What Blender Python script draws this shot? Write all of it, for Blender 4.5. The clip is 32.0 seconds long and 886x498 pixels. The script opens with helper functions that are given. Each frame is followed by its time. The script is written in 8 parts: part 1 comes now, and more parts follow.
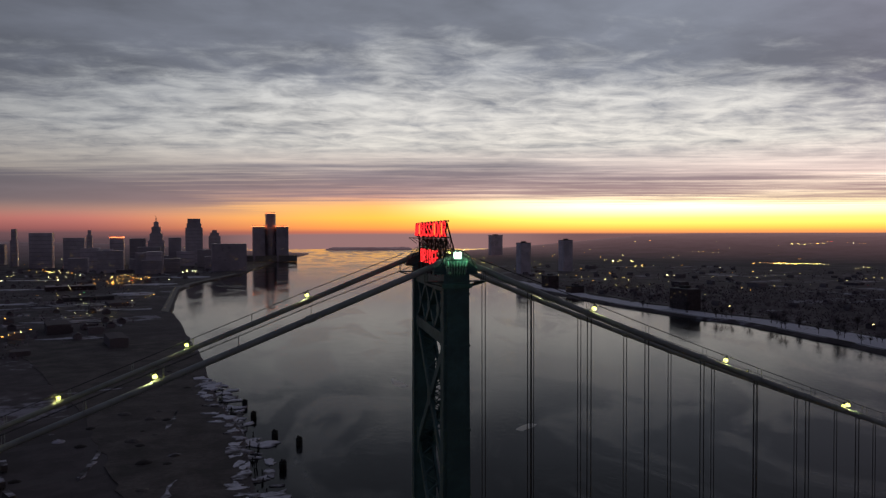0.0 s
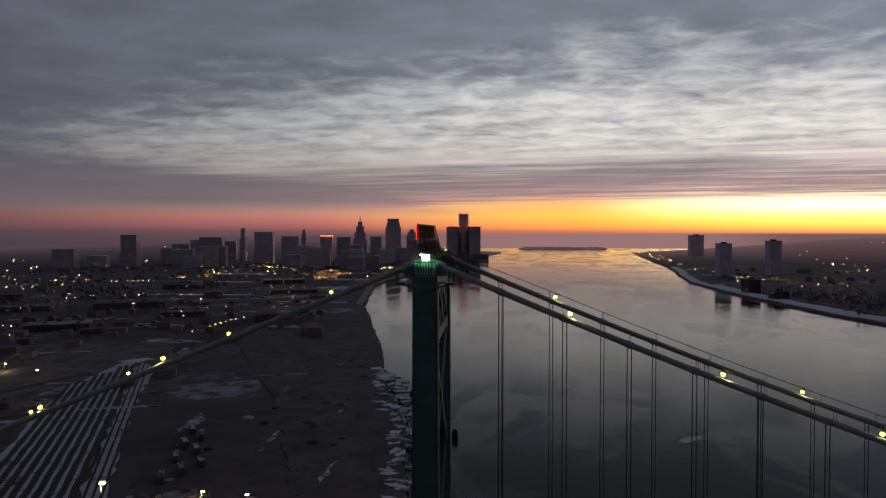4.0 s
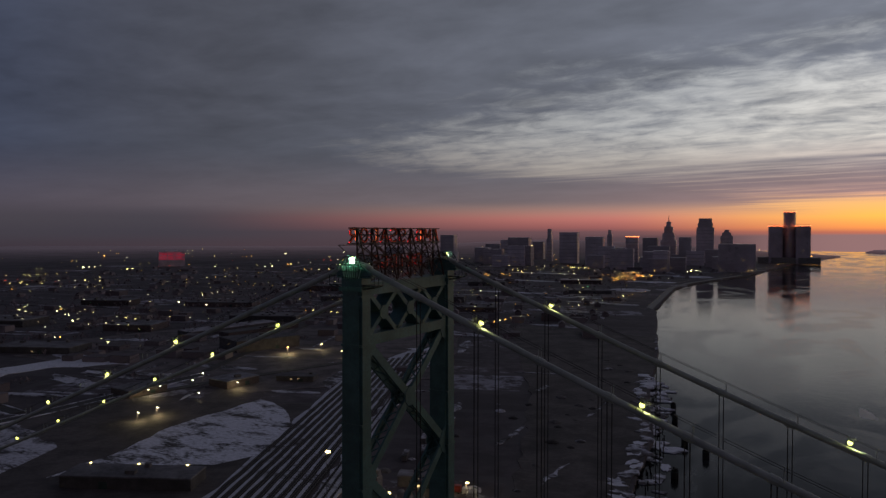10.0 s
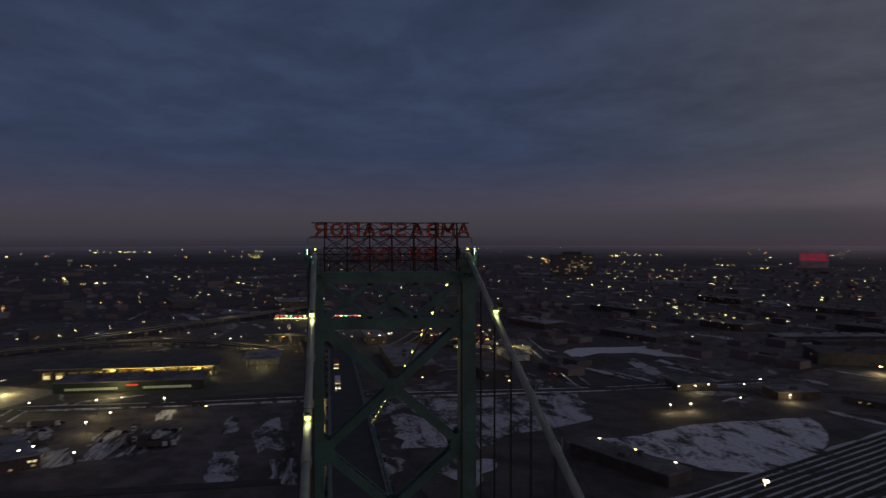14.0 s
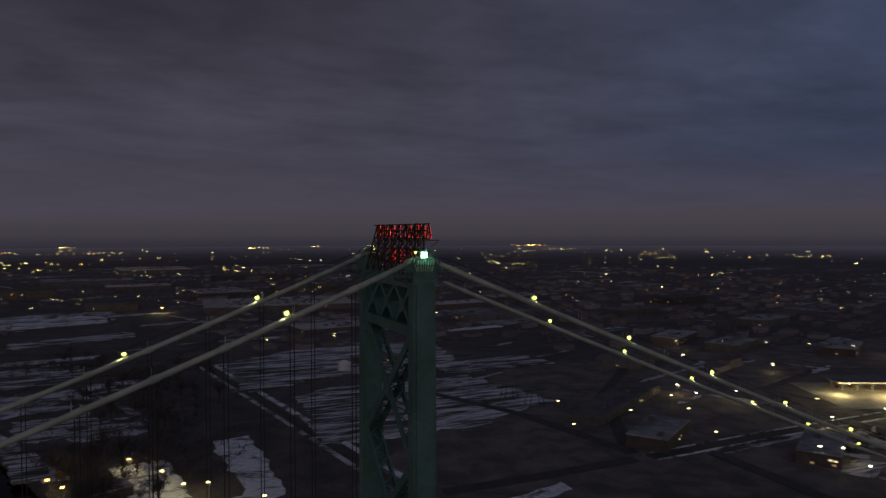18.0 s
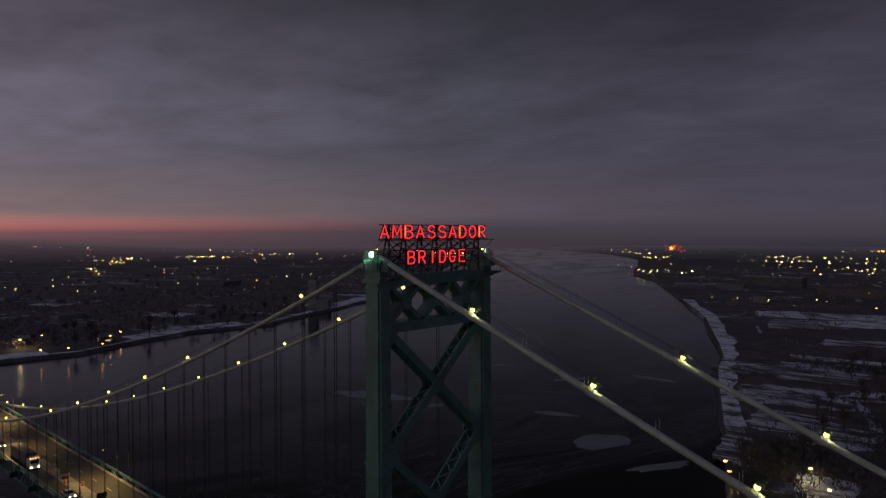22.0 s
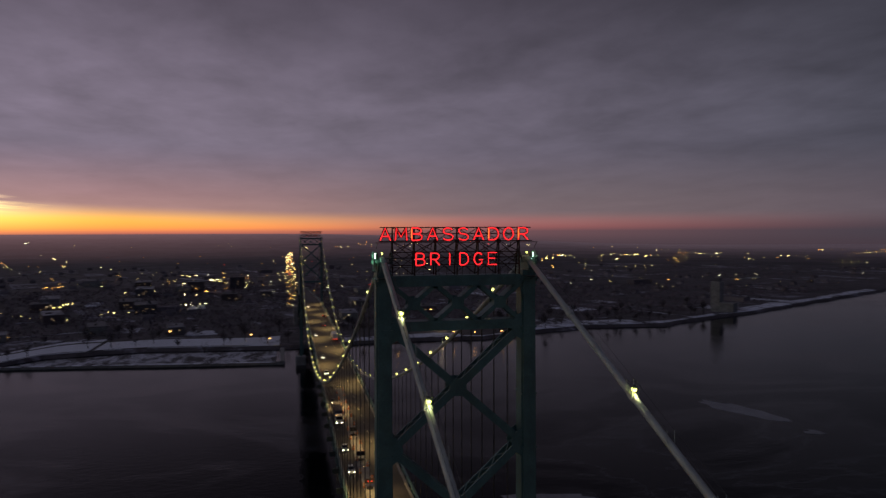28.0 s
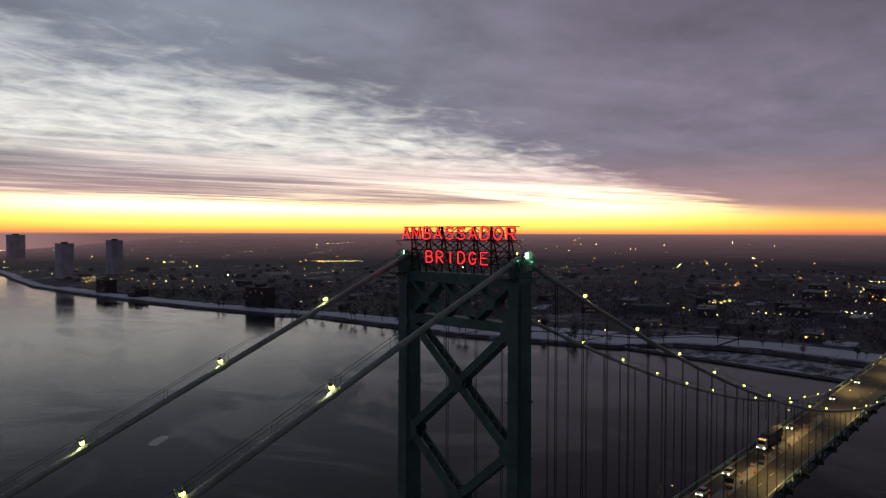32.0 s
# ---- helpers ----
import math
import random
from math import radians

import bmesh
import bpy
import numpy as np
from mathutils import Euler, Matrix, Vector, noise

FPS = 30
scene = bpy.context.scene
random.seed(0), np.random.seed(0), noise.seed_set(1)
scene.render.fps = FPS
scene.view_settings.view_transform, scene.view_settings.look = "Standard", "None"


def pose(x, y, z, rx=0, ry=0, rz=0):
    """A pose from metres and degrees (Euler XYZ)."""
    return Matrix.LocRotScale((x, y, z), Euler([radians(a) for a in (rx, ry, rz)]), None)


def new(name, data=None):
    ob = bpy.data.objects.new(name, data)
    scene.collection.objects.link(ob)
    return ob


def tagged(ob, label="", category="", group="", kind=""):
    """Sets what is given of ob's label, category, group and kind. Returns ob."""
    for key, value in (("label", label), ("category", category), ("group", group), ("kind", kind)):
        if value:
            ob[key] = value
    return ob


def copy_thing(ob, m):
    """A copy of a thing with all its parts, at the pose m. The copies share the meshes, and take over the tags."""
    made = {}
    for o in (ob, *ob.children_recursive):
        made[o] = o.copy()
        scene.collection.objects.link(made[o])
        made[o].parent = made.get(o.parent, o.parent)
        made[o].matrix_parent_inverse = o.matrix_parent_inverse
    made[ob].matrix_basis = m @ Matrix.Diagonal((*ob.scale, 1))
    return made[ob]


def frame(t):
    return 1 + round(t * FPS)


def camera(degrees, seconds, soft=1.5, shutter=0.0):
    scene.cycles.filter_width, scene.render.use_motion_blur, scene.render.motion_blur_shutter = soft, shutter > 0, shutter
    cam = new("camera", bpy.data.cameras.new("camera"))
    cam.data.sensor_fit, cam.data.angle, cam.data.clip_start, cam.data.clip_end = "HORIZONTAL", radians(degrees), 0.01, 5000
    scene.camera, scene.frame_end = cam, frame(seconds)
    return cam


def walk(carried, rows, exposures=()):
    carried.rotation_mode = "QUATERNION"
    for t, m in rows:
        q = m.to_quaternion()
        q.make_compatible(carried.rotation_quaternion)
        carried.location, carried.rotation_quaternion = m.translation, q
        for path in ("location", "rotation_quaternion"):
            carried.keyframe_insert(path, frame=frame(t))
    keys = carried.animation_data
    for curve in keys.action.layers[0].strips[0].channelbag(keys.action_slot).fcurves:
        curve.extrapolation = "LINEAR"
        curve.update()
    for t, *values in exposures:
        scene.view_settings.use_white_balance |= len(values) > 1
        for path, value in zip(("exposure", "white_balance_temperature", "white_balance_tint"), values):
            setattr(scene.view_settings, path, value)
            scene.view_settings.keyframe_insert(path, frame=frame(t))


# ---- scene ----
cam = camera(64.68, 32.0, soft=1.35, shutter=0.3)
PATH = [
    (0.0, -15.47, -79.28, 120.31, 88.60, 0.13, -11.51),
    (0.5, -12.99, -80.09, 120.35, 88.59, 0.06, -9.01),
    (1.0, -10.30, -80.85, 120.40, 88.58, 0.00, -7.20),
    (1.5, -7.44, -81.51, 120.43, 88.58, -0.03, -5.69),
    (2.0, -4.56, -82.19, 120.47, 88.58, -0.04, -3.41),
    (2.5, -1.54, -82.71, 120.53, 88.58, -0.03, -1.39),
    (3.0, 1.47, -83.09, 120.58, 88.58, -0.03, 0.57),
    (3.5, 4.52, -83.33, 120.63, 88.57, -0.02, 2.50),
    (4.0, 7.63, -83.42, 120.68, 88.57, -0.01, 4.46),
    (4.5, 10.85, -83.33, 120.74, 88.57, -0.00, 6.48),
    (5.0, 14.21, -83.05, 120.80, 88.57, 0.01, 8.61),
    (5.5, 17.31, -82.60, 120.83, 88.57, 0.01, 11.06),
    (6.0, 20.28, -81.99, 120.85, 88.57, -0.01, 13.01),
    (6.5, 23.84, -81.10, 120.85, 88.57, -0.03, 15.18),
    (7.0, 27.10, -79.93, 120.84, 88.57, -0.05, 17.16),
    (7.5, 30.36, -78.68, 120.83, 88.56, -0.06, 19.05),
    (8.0, 33.69, -77.30, 120.86, 88.56, -0.07, 21.28),
    (8.5, 36.90, -75.95, 120.88, 88.57, -0.07, 23.76),
    (9.0, 40.01, -74.35, 120.94, 88.58, -0.06, 26.19),
    (9.5, 43.10, -72.50, 120.98, 88.59, -0.05, 27.78),
    (10.0, 46.04, -70.57, 121.00, 88.60, -0.04, 29.87),
    (10.5, 49.01, -68.64, 121.00, 88.60, -0.03, 32.68),
    (11.0, 51.83, -66.56, 121.01, 88.60, -0.03, 35.27),
    (11.5, 55.38, -63.87, 121.00, 88.60, -0.04, 38.72),
    (12.0, 62.51, -56.93, 120.94, 88.61, -0.05, 44.89),
    (12.5, 71.49, -46.30, 120.67, 88.60, -0.05, 52.14),
    (13.0, 78.56, -33.95, 120.37, 88.59, -0.05, 63.63),
    (13.5, 82.96, -21.89, 120.26, 88.58, -0.02, 71.76),
    (14.0, 85.90, -7.76, 120.36, 88.57, 0.03, 80.68),
    (14.5, 86.53, 6.15, 120.28, 88.57, 0.09, 89.76),
    (15.0, 85.26, 20.95, 119.88, 88.56, 0.15, 101.93),
    (15.5, 81.60, 34.20, 119.38, 88.56, 0.17, 111.60),
    (16.0, 75.01, 46.40, 119.33, 88.56, 0.18, 120.60),
    (16.5, 66.01, 57.30, 119.58, 88.57, 0.16, 129.13),
    (17.0, 55.14, 67.36, 119.95, 88.58, 0.13, 137.91),
    (17.5, 42.91, 75.80, 120.31, 88.59, 0.11, 146.81),
    (18.0, 29.85, 82.40, 120.52, 88.59, 0.08, 156.04),
    (18.5, 16.75, 86.80, 120.63, 88.59, 0.06, 165.75),
    (19.0, 3.16, 88.62, 120.85, 88.60, 0.05, 174.84),
    (19.5, -10.99, 88.15, 120.99, 88.60, 0.05, 183.39),
    (20.0, -25.12, 85.57, 120.90, 88.59, 0.06, 193.09),
    (20.5, -39.23, 80.24, 120.81, 88.59, 0.08, 204.63),
    (21.0, -50.66, 73.78, 120.78, 88.59, 0.10, 213.77),
    (21.5, -59.15, 67.09, 120.68, 88.59, 0.11, 220.60),
    (22.0, -61.86, 64.51, 120.59, 88.59, 0.12, 222.94),
    (22.5, -64.29, 61.98, 120.51, 88.59, 0.12, 225.01),
    (23.0, -66.65, 59.26, 120.51, 88.59, 0.13, 227.10),
    (23.5, -68.81, 56.42, 120.48, 88.58, 0.13, 229.48),
    (24.0, -70.96, 53.52, 120.52, 88.58, 0.13, 232.02),
    (24.5, -72.97, 50.54, 120.50, 88.58, 0.14, 234.49),
    (25.0, -74.89, 47.59, 120.47, 88.58, 0.16, 236.90),
    (25.5, -76.69, 44.64, 120.45, 88.58, 0.19, 239.25),
    (26.0, -78.35, 41.64, 120.44, 88.59, 0.22, 241.57),
    (26.5, -79.81, 38.56, 120.47, 88.59, 0.25, 243.86),
    (27.0, -81.05, 35.37, 120.54, 88.60, 0.27, 246.15),
    (27.5, -83.09, 30.66, 120.63, 88.57, 0.25, 249.94),
    (28.0, -86.20, 20.80, 120.94, 88.55, 0.20, 257.47),
    (28.5, -88.58, 8.28, 121.50, 88.56, 0.16, 266.30),
    (29.0, -89.18, -4.45, 121.71, 88.56, 0.13, 274.24),
    (29.5, -88.56, -16.29, 121.59, 88.56, 0.09, 281.87),
    (30.0, -86.45, -27.51, 121.44, 88.57, 0.04, 289.53),
    (30.5, -82.82, -38.00, 121.23, 88.58, -0.02, 296.59),
    (31.0, -78.05, -47.22, 121.11, 88.60, -0.07, 302.76),
    (31.5, -72.77, -54.32, 120.98, 88.61, -0.13, 308.34),
    (32.0, -69.11, -58.72, 120.74, 88.62, -0.18, 311.85),
]
EXPOSURE = [(0.0, 0.24, 6500, 10), (6.0, 0.24, 6500, 10), (9.0, 0.20, 6500, 10), (12.5, 0.14, 6400, 10), (15.0, 0.02, 6400, 10), (18.0, 0.10, 6500, 10), (22.5, 0.18, 6500, 14),
            (27.0, 0.22, 6500, 14), (30.0, 0.28, 6400, 16), (31.0, 0.33, 6400, 11), (32.0, 0.37, 6350, 8)]
walk(cam, [(t, pose(*p)) for t, *p in PATH], EXPOSURE)

# ---- sky and light ----
SUN_YAW = -42.0                       # where the sun is about to rise
SX, SY = -math.sin(radians(SUN_YAW)), math.cos(radians(SUN_YAW))


def ramp_node(nt, src, stops, interp="LINEAR"):
    n = nt.nodes.new("ShaderNodeValToRGB")
    n.color_ramp.interpolation = interp
    el = n.color_ramp.elements
    while len(el) < len(stops):
        el.new(0.5)
    for e, (p, c) in zip(el, stops):
        e.position, e.color = p, (*c, 1) if len(c) == 3 else c
    nt.links.new(src, n.inputs[0])
    return n.outputs[0]


def math_node(nt, op, a, b=None, c=None, clamp=False):
    n = nt.nodes.new("ShaderNodeMath")
    n.operation, n.use_clamp = op, clamp
    for i, v in enumerate((a, b, c)):
        if v is None:
            continue
        if isinstance(v, (int, float)):
            n.inputs[i].default_value = v
        else:
            nt.links.new(v, n.inputs[i])
    return n.outputs[0]


def vec_node(nt, op, a, b=None):
    n = nt.nodes.new("ShaderNodeVectorMath")
    n.operation = op
    for i, v in enumerate((a, b)):
        if v is None:
            continue
        if isinstance(v, tuple):
            n.inputs[i].default_value = v
        else:
            nt.links.new(v, n.inputs[i])
    return n


def remap(nt, v, lo, hi, a=0.0, b=1.0, smooth=True):
    n = nt.nodes.new("ShaderNodeMapRange")
    n.interpolation_type = "SMOOTHSTEP" if smooth else "LINEAR"
    nt.links.new(v, n.inputs[0])
    for i, x in enumerate((lo, hi, a, b)):
        n.inputs[i + 1].default_value = x
    return n.outputs[0]


def mix_rgb(nt, fac, a, b, kind="MIX"):
    n = nt.nodes.new("ShaderNodeMix")
    n.data_type, n.blend_type = "RGBA", kind
    for i, v in ((0, fac), (6, a), (7, b)):
        if isinstance(v, (int, float)):
            n.inputs[i].default_value = v
        elif isinstance(v, tuple):
            n.inputs[i].default_value = (*v, 1)
        else:
            nt.links.new(v, n.inputs[i])
    return n.outputs[2]


def noise_node(nt, vec, scale, detail=4, rough=0.5, distort=0.0):
    n = nt.nodes.new("ShaderNodeTexNoise")
    nt.links.new(vec, n.inputs["Vector"])
    n.inputs["Scale"].default_value, n.inputs["Detail"].default_value = scale, detail
    n.inputs["Roughness"].default_value, n.inputs["Distortion"].default_value = rough, distort
    return n.outputs[0]


def make_world():
    world = bpy.data.worlds.new("dawn")
    scene.world = world
    world.use_nodes = True
    nt = world.node_tree
    out = nt.nodes["Background"]
    tc = nt.nodes.new("ShaderNodeTexCoord").outputs["Generated"]
    d = vec_node(nt, "NORMALIZE", tc).outputs[0]
    sep = nt.nodes.new("ShaderNodeSeparateXYZ")
    nt.links.new(d, sep.inputs[0])
    z = sep.outputs[2]
    flat = vec_node(nt, "NORMALIZE", vec_node(nt, "MULTIPLY", d, (1, 1, 0)).outputs[0]).outputs[0]
    cosine = vec_node(nt, "DOT_PRODUCT", flat, (SX, SY, 0)).outputs[1]
    side = vec_node(nt, "DOT_PRODUCT", flat, (-SY, SX, 0)).outputs[1]
    # clear sky behind the clouds: towards the sunrise, beside it, and away from it; a ramp's 1 is 0.4 of the way up
    h = remap(nt, z, 0.0, 0.4, 0, 1, False)
    glow = ramp_node(nt, h, [(0.0, (0.95, 0.33, 0.10)), (0.014, (1.25, 0.62, 0.10)), (0.045, (1.7, 1.10, 0.22)), (0.085, (2.3, 1.95, 0.95)),
                             (0.135, (1.5, 1.2, 0.9)), (0.19, (0.92, 0.72, 0.64)), (0.30, (0.80, 0.75, 0.68)), (0.55, (0.66, 0.66, 0.65)), (1.0, (0.32, 0.37, 0.44))])
    gold = ramp_node(nt, h, [(0.0, (0.60, 0.17, 0.09)), (0.014, (1.05, 0.34, 0.07)), (0.05, (1.15, 0.56, 0.07)), (0.09, (1.0, 0.52, 0.14)), (0.125, (0.72, 0.36, 0.26)),
                             (0.19, (0.62, 0.46, 0.40)), (0.30, (0.72, 0.68, 0.62)), (0.55, (0.66, 0.66, 0.65)), (1.0, (0.3, 0.34, 0.40))])
    flank = ramp_node(nt, h, [(0.0, (0.17, 0.080, 0.085)), (0.014, (0.36, 0.115, 0.105)), (0.045, (0.58, 0.19, 0.155)), (0.085, (0.60, 0.31, 0.22)), (0.125, (0.52, 0.37, 0.27)),
                              (0.20, (0.50, 0.44, 0.38)), (0.35, (0.54, 0.54, 0.53)), (0.6, (0.40, 0.43, 0.46)), (1.0, (0.14, 0.165, 0.20))])
    away = ramp_node(nt, h, [(0.0, (0.048, 0.042, 0.054)), (0.04, (0.056, 0.049, 0.061)), (0.12, (0.062, 0.053, 0.068)), (0.3, (0.085, 0.085, 0.10)),
                             (1.0, (0.05, 0.056, 0.085))])
    reach = math_node(nt, "SUBTRACT", cosine, remap(nt, side, 0.35, 0.95, 0.0, 0.09))
    clear = mix_rgb(nt, remap(nt, reach, -0.18, 0.72), away, flank)
    clear = mix_rgb(nt, remap(nt, reach, 0.42, 0.84), clear, gold)
    clear = mix_rgb(nt, remap(nt, cosine, 0.80, 0.985), clear, glow)
    # one sheet of cloud high over the ground, with a long rift across the north; its bands run a little south of east
    over = math_node(nt, "ADD", math_node(nt, "MAXIMUM", z, 0.0), 0.006)
    sheet = vec_node(nt, "SCALE", d)
    nt.links.new(math_node(nt, "DIVIDE", 1.0, over), sheet.inputs["Scale"])
    turned = nt.nodes.new("ShaderNodeMapping")
    turned.inputs["Rotation"].default_value = (0, 0, radians(12.5))
    nt.links.new(sheet.outputs[0], turned.inputs[0])
    sp = nt.nodes.new("ShaderNodeSeparateXYZ")
    nt.links.new(turned.outputs[0], sp.inputs[0])
    along, across = sp.outputs[0], sp.outputs[1]
    scaled = lambda kx, ky: vec_node(nt, "MULTIPLY", turned.outputs[0], (kx, ky, 0)).outputs[0]
    big = noise_node(nt, scaled(0.10, 0.22), 1.0, 3, 0.5, 0.3)
    band = noise_node(nt, scaled(0.20, 0.95), 1.0, 7, 0.60, 0.35)
    midn = noise_node(nt, scaled(0.75, 1.5), 1.0, 6, 0.62, 0.45)
    vault = vec_node(nt, "SCALE", d)
    nt.links.new(math_node(nt, "DIVIDE", 1.0, math_node(nt, "ADD", over, 0.10)), vault.inputs["Scale"])
    rolls = vec_node(nt, "MULTIPLY", vault.outputs[0], (0.8, 1.0, 0)).outputs[0]
    puff = noise_node(nt, rolls, 5.2, 7, 0.62, 0.45)
    v = math_node(nt, "ADD", across, math_node(nt, "MULTIPLY", math_node(nt, "ADD", big, -0.5), 1.8))
    v = math_node(nt, "SUBTRACT", v, math_node(nt, "MULTIPLY", math_node(nt, "MAXIMUM", math_node(nt, "ADD", along, -1.0), 0.0), 0.44))
    v = math_node(nt, "SUBTRACT", v, math_node(nt, "MULTIPLY", math_node(nt, "MAXIMUM", math_node(nt, "SUBTRACT", -2.5, along), 0.0), 0.30))
    cover = ramp_node(nt, math_node(nt, "DIVIDE", v, 30.0, clamp=True), [
        (0.0, (1.3, 1.3, 1.3)), (0.100, (1.12, 1.12, 1.12)), (0.128, (0.80, 0.80, 0.80)), (0.165, (0.48, 0.48, 0.48)), (0.24, (0.40, 0.40, 0.40)), (0.30, (0.46, 0.46, 0.46)),
        (0.345, (0.70, 0.70, 0.70)), (0.40, (0.83, 0.83, 0.83)), (0.55, (0.72, 0.72, 0.72)), (0.64, (0.46, 0.46, 0.46)), (0.74, (0.06, 0.06, 0.06)), (1.0, (0.0, 0.0, 0.0))])
    # the rift closes to the west, and to the south-east
    shut = math_node(nt, "ADD", remap(nt, along, -5.5, -9.5, 0.0, 0.75), remap(nt, along, 22.0, 36.0, 0.0, 0.7))
    close = remap(nt, across, 6.5, 10.5)
    fine = math_node(nt, "ADD", math_node(nt, "MULTIPLY", midn, 0.42), math_node(nt, "MULTIPLY", puff, 0.58))
    streaks = math_node(nt, "ADD", math_node(nt, "MULTIPLY", band, 0.75), math_node(nt, "MULTIPLY", midn, 0.25))
    grain = nt.nodes.new("ShaderNodeMix")
    for i, q in ((0, close), (2, fine), (3, streaks)):
        nt.links.new(q, grain.inputs[i])
    dens = math_node(nt, "ADD", math_node(nt, "ADD", cover, shut), math_node(nt, "MULTIPLY", math_node(nt, "ADD", grain.outputs[0], -0.5), 1.85))
    cloud = remap(nt, dens, 0.10, 0.95)
    lower = math_node(nt, "ADD", z, remap(nt, side, -0.30, -0.86, 0.0, 0.016))
    cloud = math_node(nt, "MULTIPLY", cloud, remap(nt, lower, 0.018, 0.046))
    # tone of the clouds: lit towards the sun, slate to the north-west, mauve to the south
    far = mix_rgb(nt, remap(nt, side, -0.6, 0.6), (0.050, 0.047, 0.067), (0.031, 0.045, 0.088))
    far = mix_rgb(nt, remap(nt, cosine, -0.55, 0.05), far, (0.052, 0.055, 0.072))
    lit = mix_rgb(nt, remap(nt, side, -0.45, 0.25), (0.140, 0.115, 0.158), (0.132, 0.144, 0.178))
    tone = mix_rgb(nt, remap(nt, cosine, -0.30, 1.0), far, lit)
    rosy = mix_rgb(nt, remap(nt, cosine, 0.36, 0.95), mix_rgb(nt, remap(nt, cosine, -0.6, 0.5), (0.060, 0.053, 0.074), (0.155, 0.118, 0.124)), (0.39, 0.220, 0.205))
    tone = mix_rgb(nt, remap(nt, z, 0.12, 0.015, 0.0, 0.9), tone, rosy)
    billow = noise_node(nt, rolls, 1.5, 5, 0.56, 0.25)
    wisp = noise_node(nt, rolls, 4.5, 6, 0.6, 0.4)
    lump = math_node(nt, "ADD", math_node(nt, "MULTIPLY", wisp, 0.26), math_node(nt, "MULTIPLY", billow, 0.74))
    lump = remap(nt, lump, 0.36, 0.66, 0.80, 1.32, False)
    lump = math_node(nt, "MULTIPLY", lump, remap(nt, cosine, 0.45, 1.0, 1.0, 1.15))
    lump = math_node(nt, "ADD", math_node(nt, "MULTIPLY", math_node(nt, "ADD", lump, -1.0), remap(nt, z, 0.03, 0.2, 0.2, 1.0)), 1.0)
    shade = vec_node(nt, "SCALE", tone)
    nt.links.new(lump, shade.inputs["Scale"])
    sky = mix_rgb(nt, math_node(nt, "MULTIPLY", cloud, 0.96), clear, shade.outputs[0])
    dome = vec_node(nt, "SCALE", sky)
    nt.links.new(remap(nt, z, 0.28, 0.75, 1.0, 0.62), dome.inputs["Scale"])
    deep = vec_node(nt, "SCALE", dome.outputs[0])
    dusk = math_node(nt, "MULTIPLY", remap(nt, side, 0.1, -0.8), math_node(nt, "MULTIPLY", remap(nt, z, 0.12, 0.36), remap(nt, z, 0.70, 0.40)))
    nt.links.new(remap(nt, dusk, 0.0, 1.0, 1.0, 0.42, False), deep.inputs["Scale"])
    sky = deep.outputs[0]
    # the dim land beyond the ground's edge, its haze painted in by bearing
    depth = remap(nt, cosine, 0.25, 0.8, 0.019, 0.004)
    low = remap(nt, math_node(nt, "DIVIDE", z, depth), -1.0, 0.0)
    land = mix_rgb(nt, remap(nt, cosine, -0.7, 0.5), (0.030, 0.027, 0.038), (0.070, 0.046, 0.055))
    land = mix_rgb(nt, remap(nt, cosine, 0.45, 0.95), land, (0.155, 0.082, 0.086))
    # upriver a paler painted haze stands for the far water
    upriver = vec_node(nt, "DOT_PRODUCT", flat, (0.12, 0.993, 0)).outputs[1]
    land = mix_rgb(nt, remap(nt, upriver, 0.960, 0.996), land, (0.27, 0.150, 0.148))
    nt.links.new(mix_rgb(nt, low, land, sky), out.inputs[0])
    out.inputs[1].default_value = 1.0

make_world()


# ---- materials ----
def material(name, color, rough=0.6, metal=0.0, vary=0.25, scale=1.0, bump=0.2, fine=12.0, dirt=None, random_tone=0.0):
    """A surface with blotches and grain at two scales, in metres."""
    m = bpy.data.materials.new(name)
    m.use_nodes = True
    nt = m.node_tree
    b = nt.nodes["Principled BSDF"]
    pos = nt.nodes.new("ShaderNodeNewGeometry").outputs["Position"]
    n1 = noise_node(nt, pos, 1.0 / scale, 5, 0.6, 0.3)
    n2 = noise_node(nt, pos, fine / scale, 4, 0.6)
    dark = tuple(c * (1 - vary) for c in color)
    lite = tuple(min(1, c * (1 + vary)) for c in color)
    col = mix_rgb(nt, remap(nt, n1, 0.32, 0.68), dark, lite)
    col = mix_rgb(nt, remap(nt, n2, 0.3, 0.75, 0, 0.45), col, dirt or dark)
    if random_tone:
        info = nt.nodes.new("ShaderNodeObjectInfo").outputs["Random"]
        s = vec_node(nt, "SCALE", col)
        nt.links.new(remap(nt, info, 0, 1, 1 - random_tone, 1 + random_tone, False), s.inputs["Scale"])
        col = s.outputs[0]
    nt.links.new(col, b.inputs["Base Color"])
    b.inputs["Metallic"].default_value = metal
    nt.links.new(remap(nt, n2, 0.2, 0.8, rough * 0.8, min(1, rough * 1.2), False), b.inputs["Roughness"])
    if bump:
        bn = nt.nodes.new("ShaderNodeBump")
        bn.inputs["Strength"].default_value, bn.inputs["Distance"].default_value = bump, 0.05 * scale
        nt.links.new(n2, bn.inputs["Height"])
        nt.links.new(bn.outputs[0], b.inputs["Normal"])
    return m


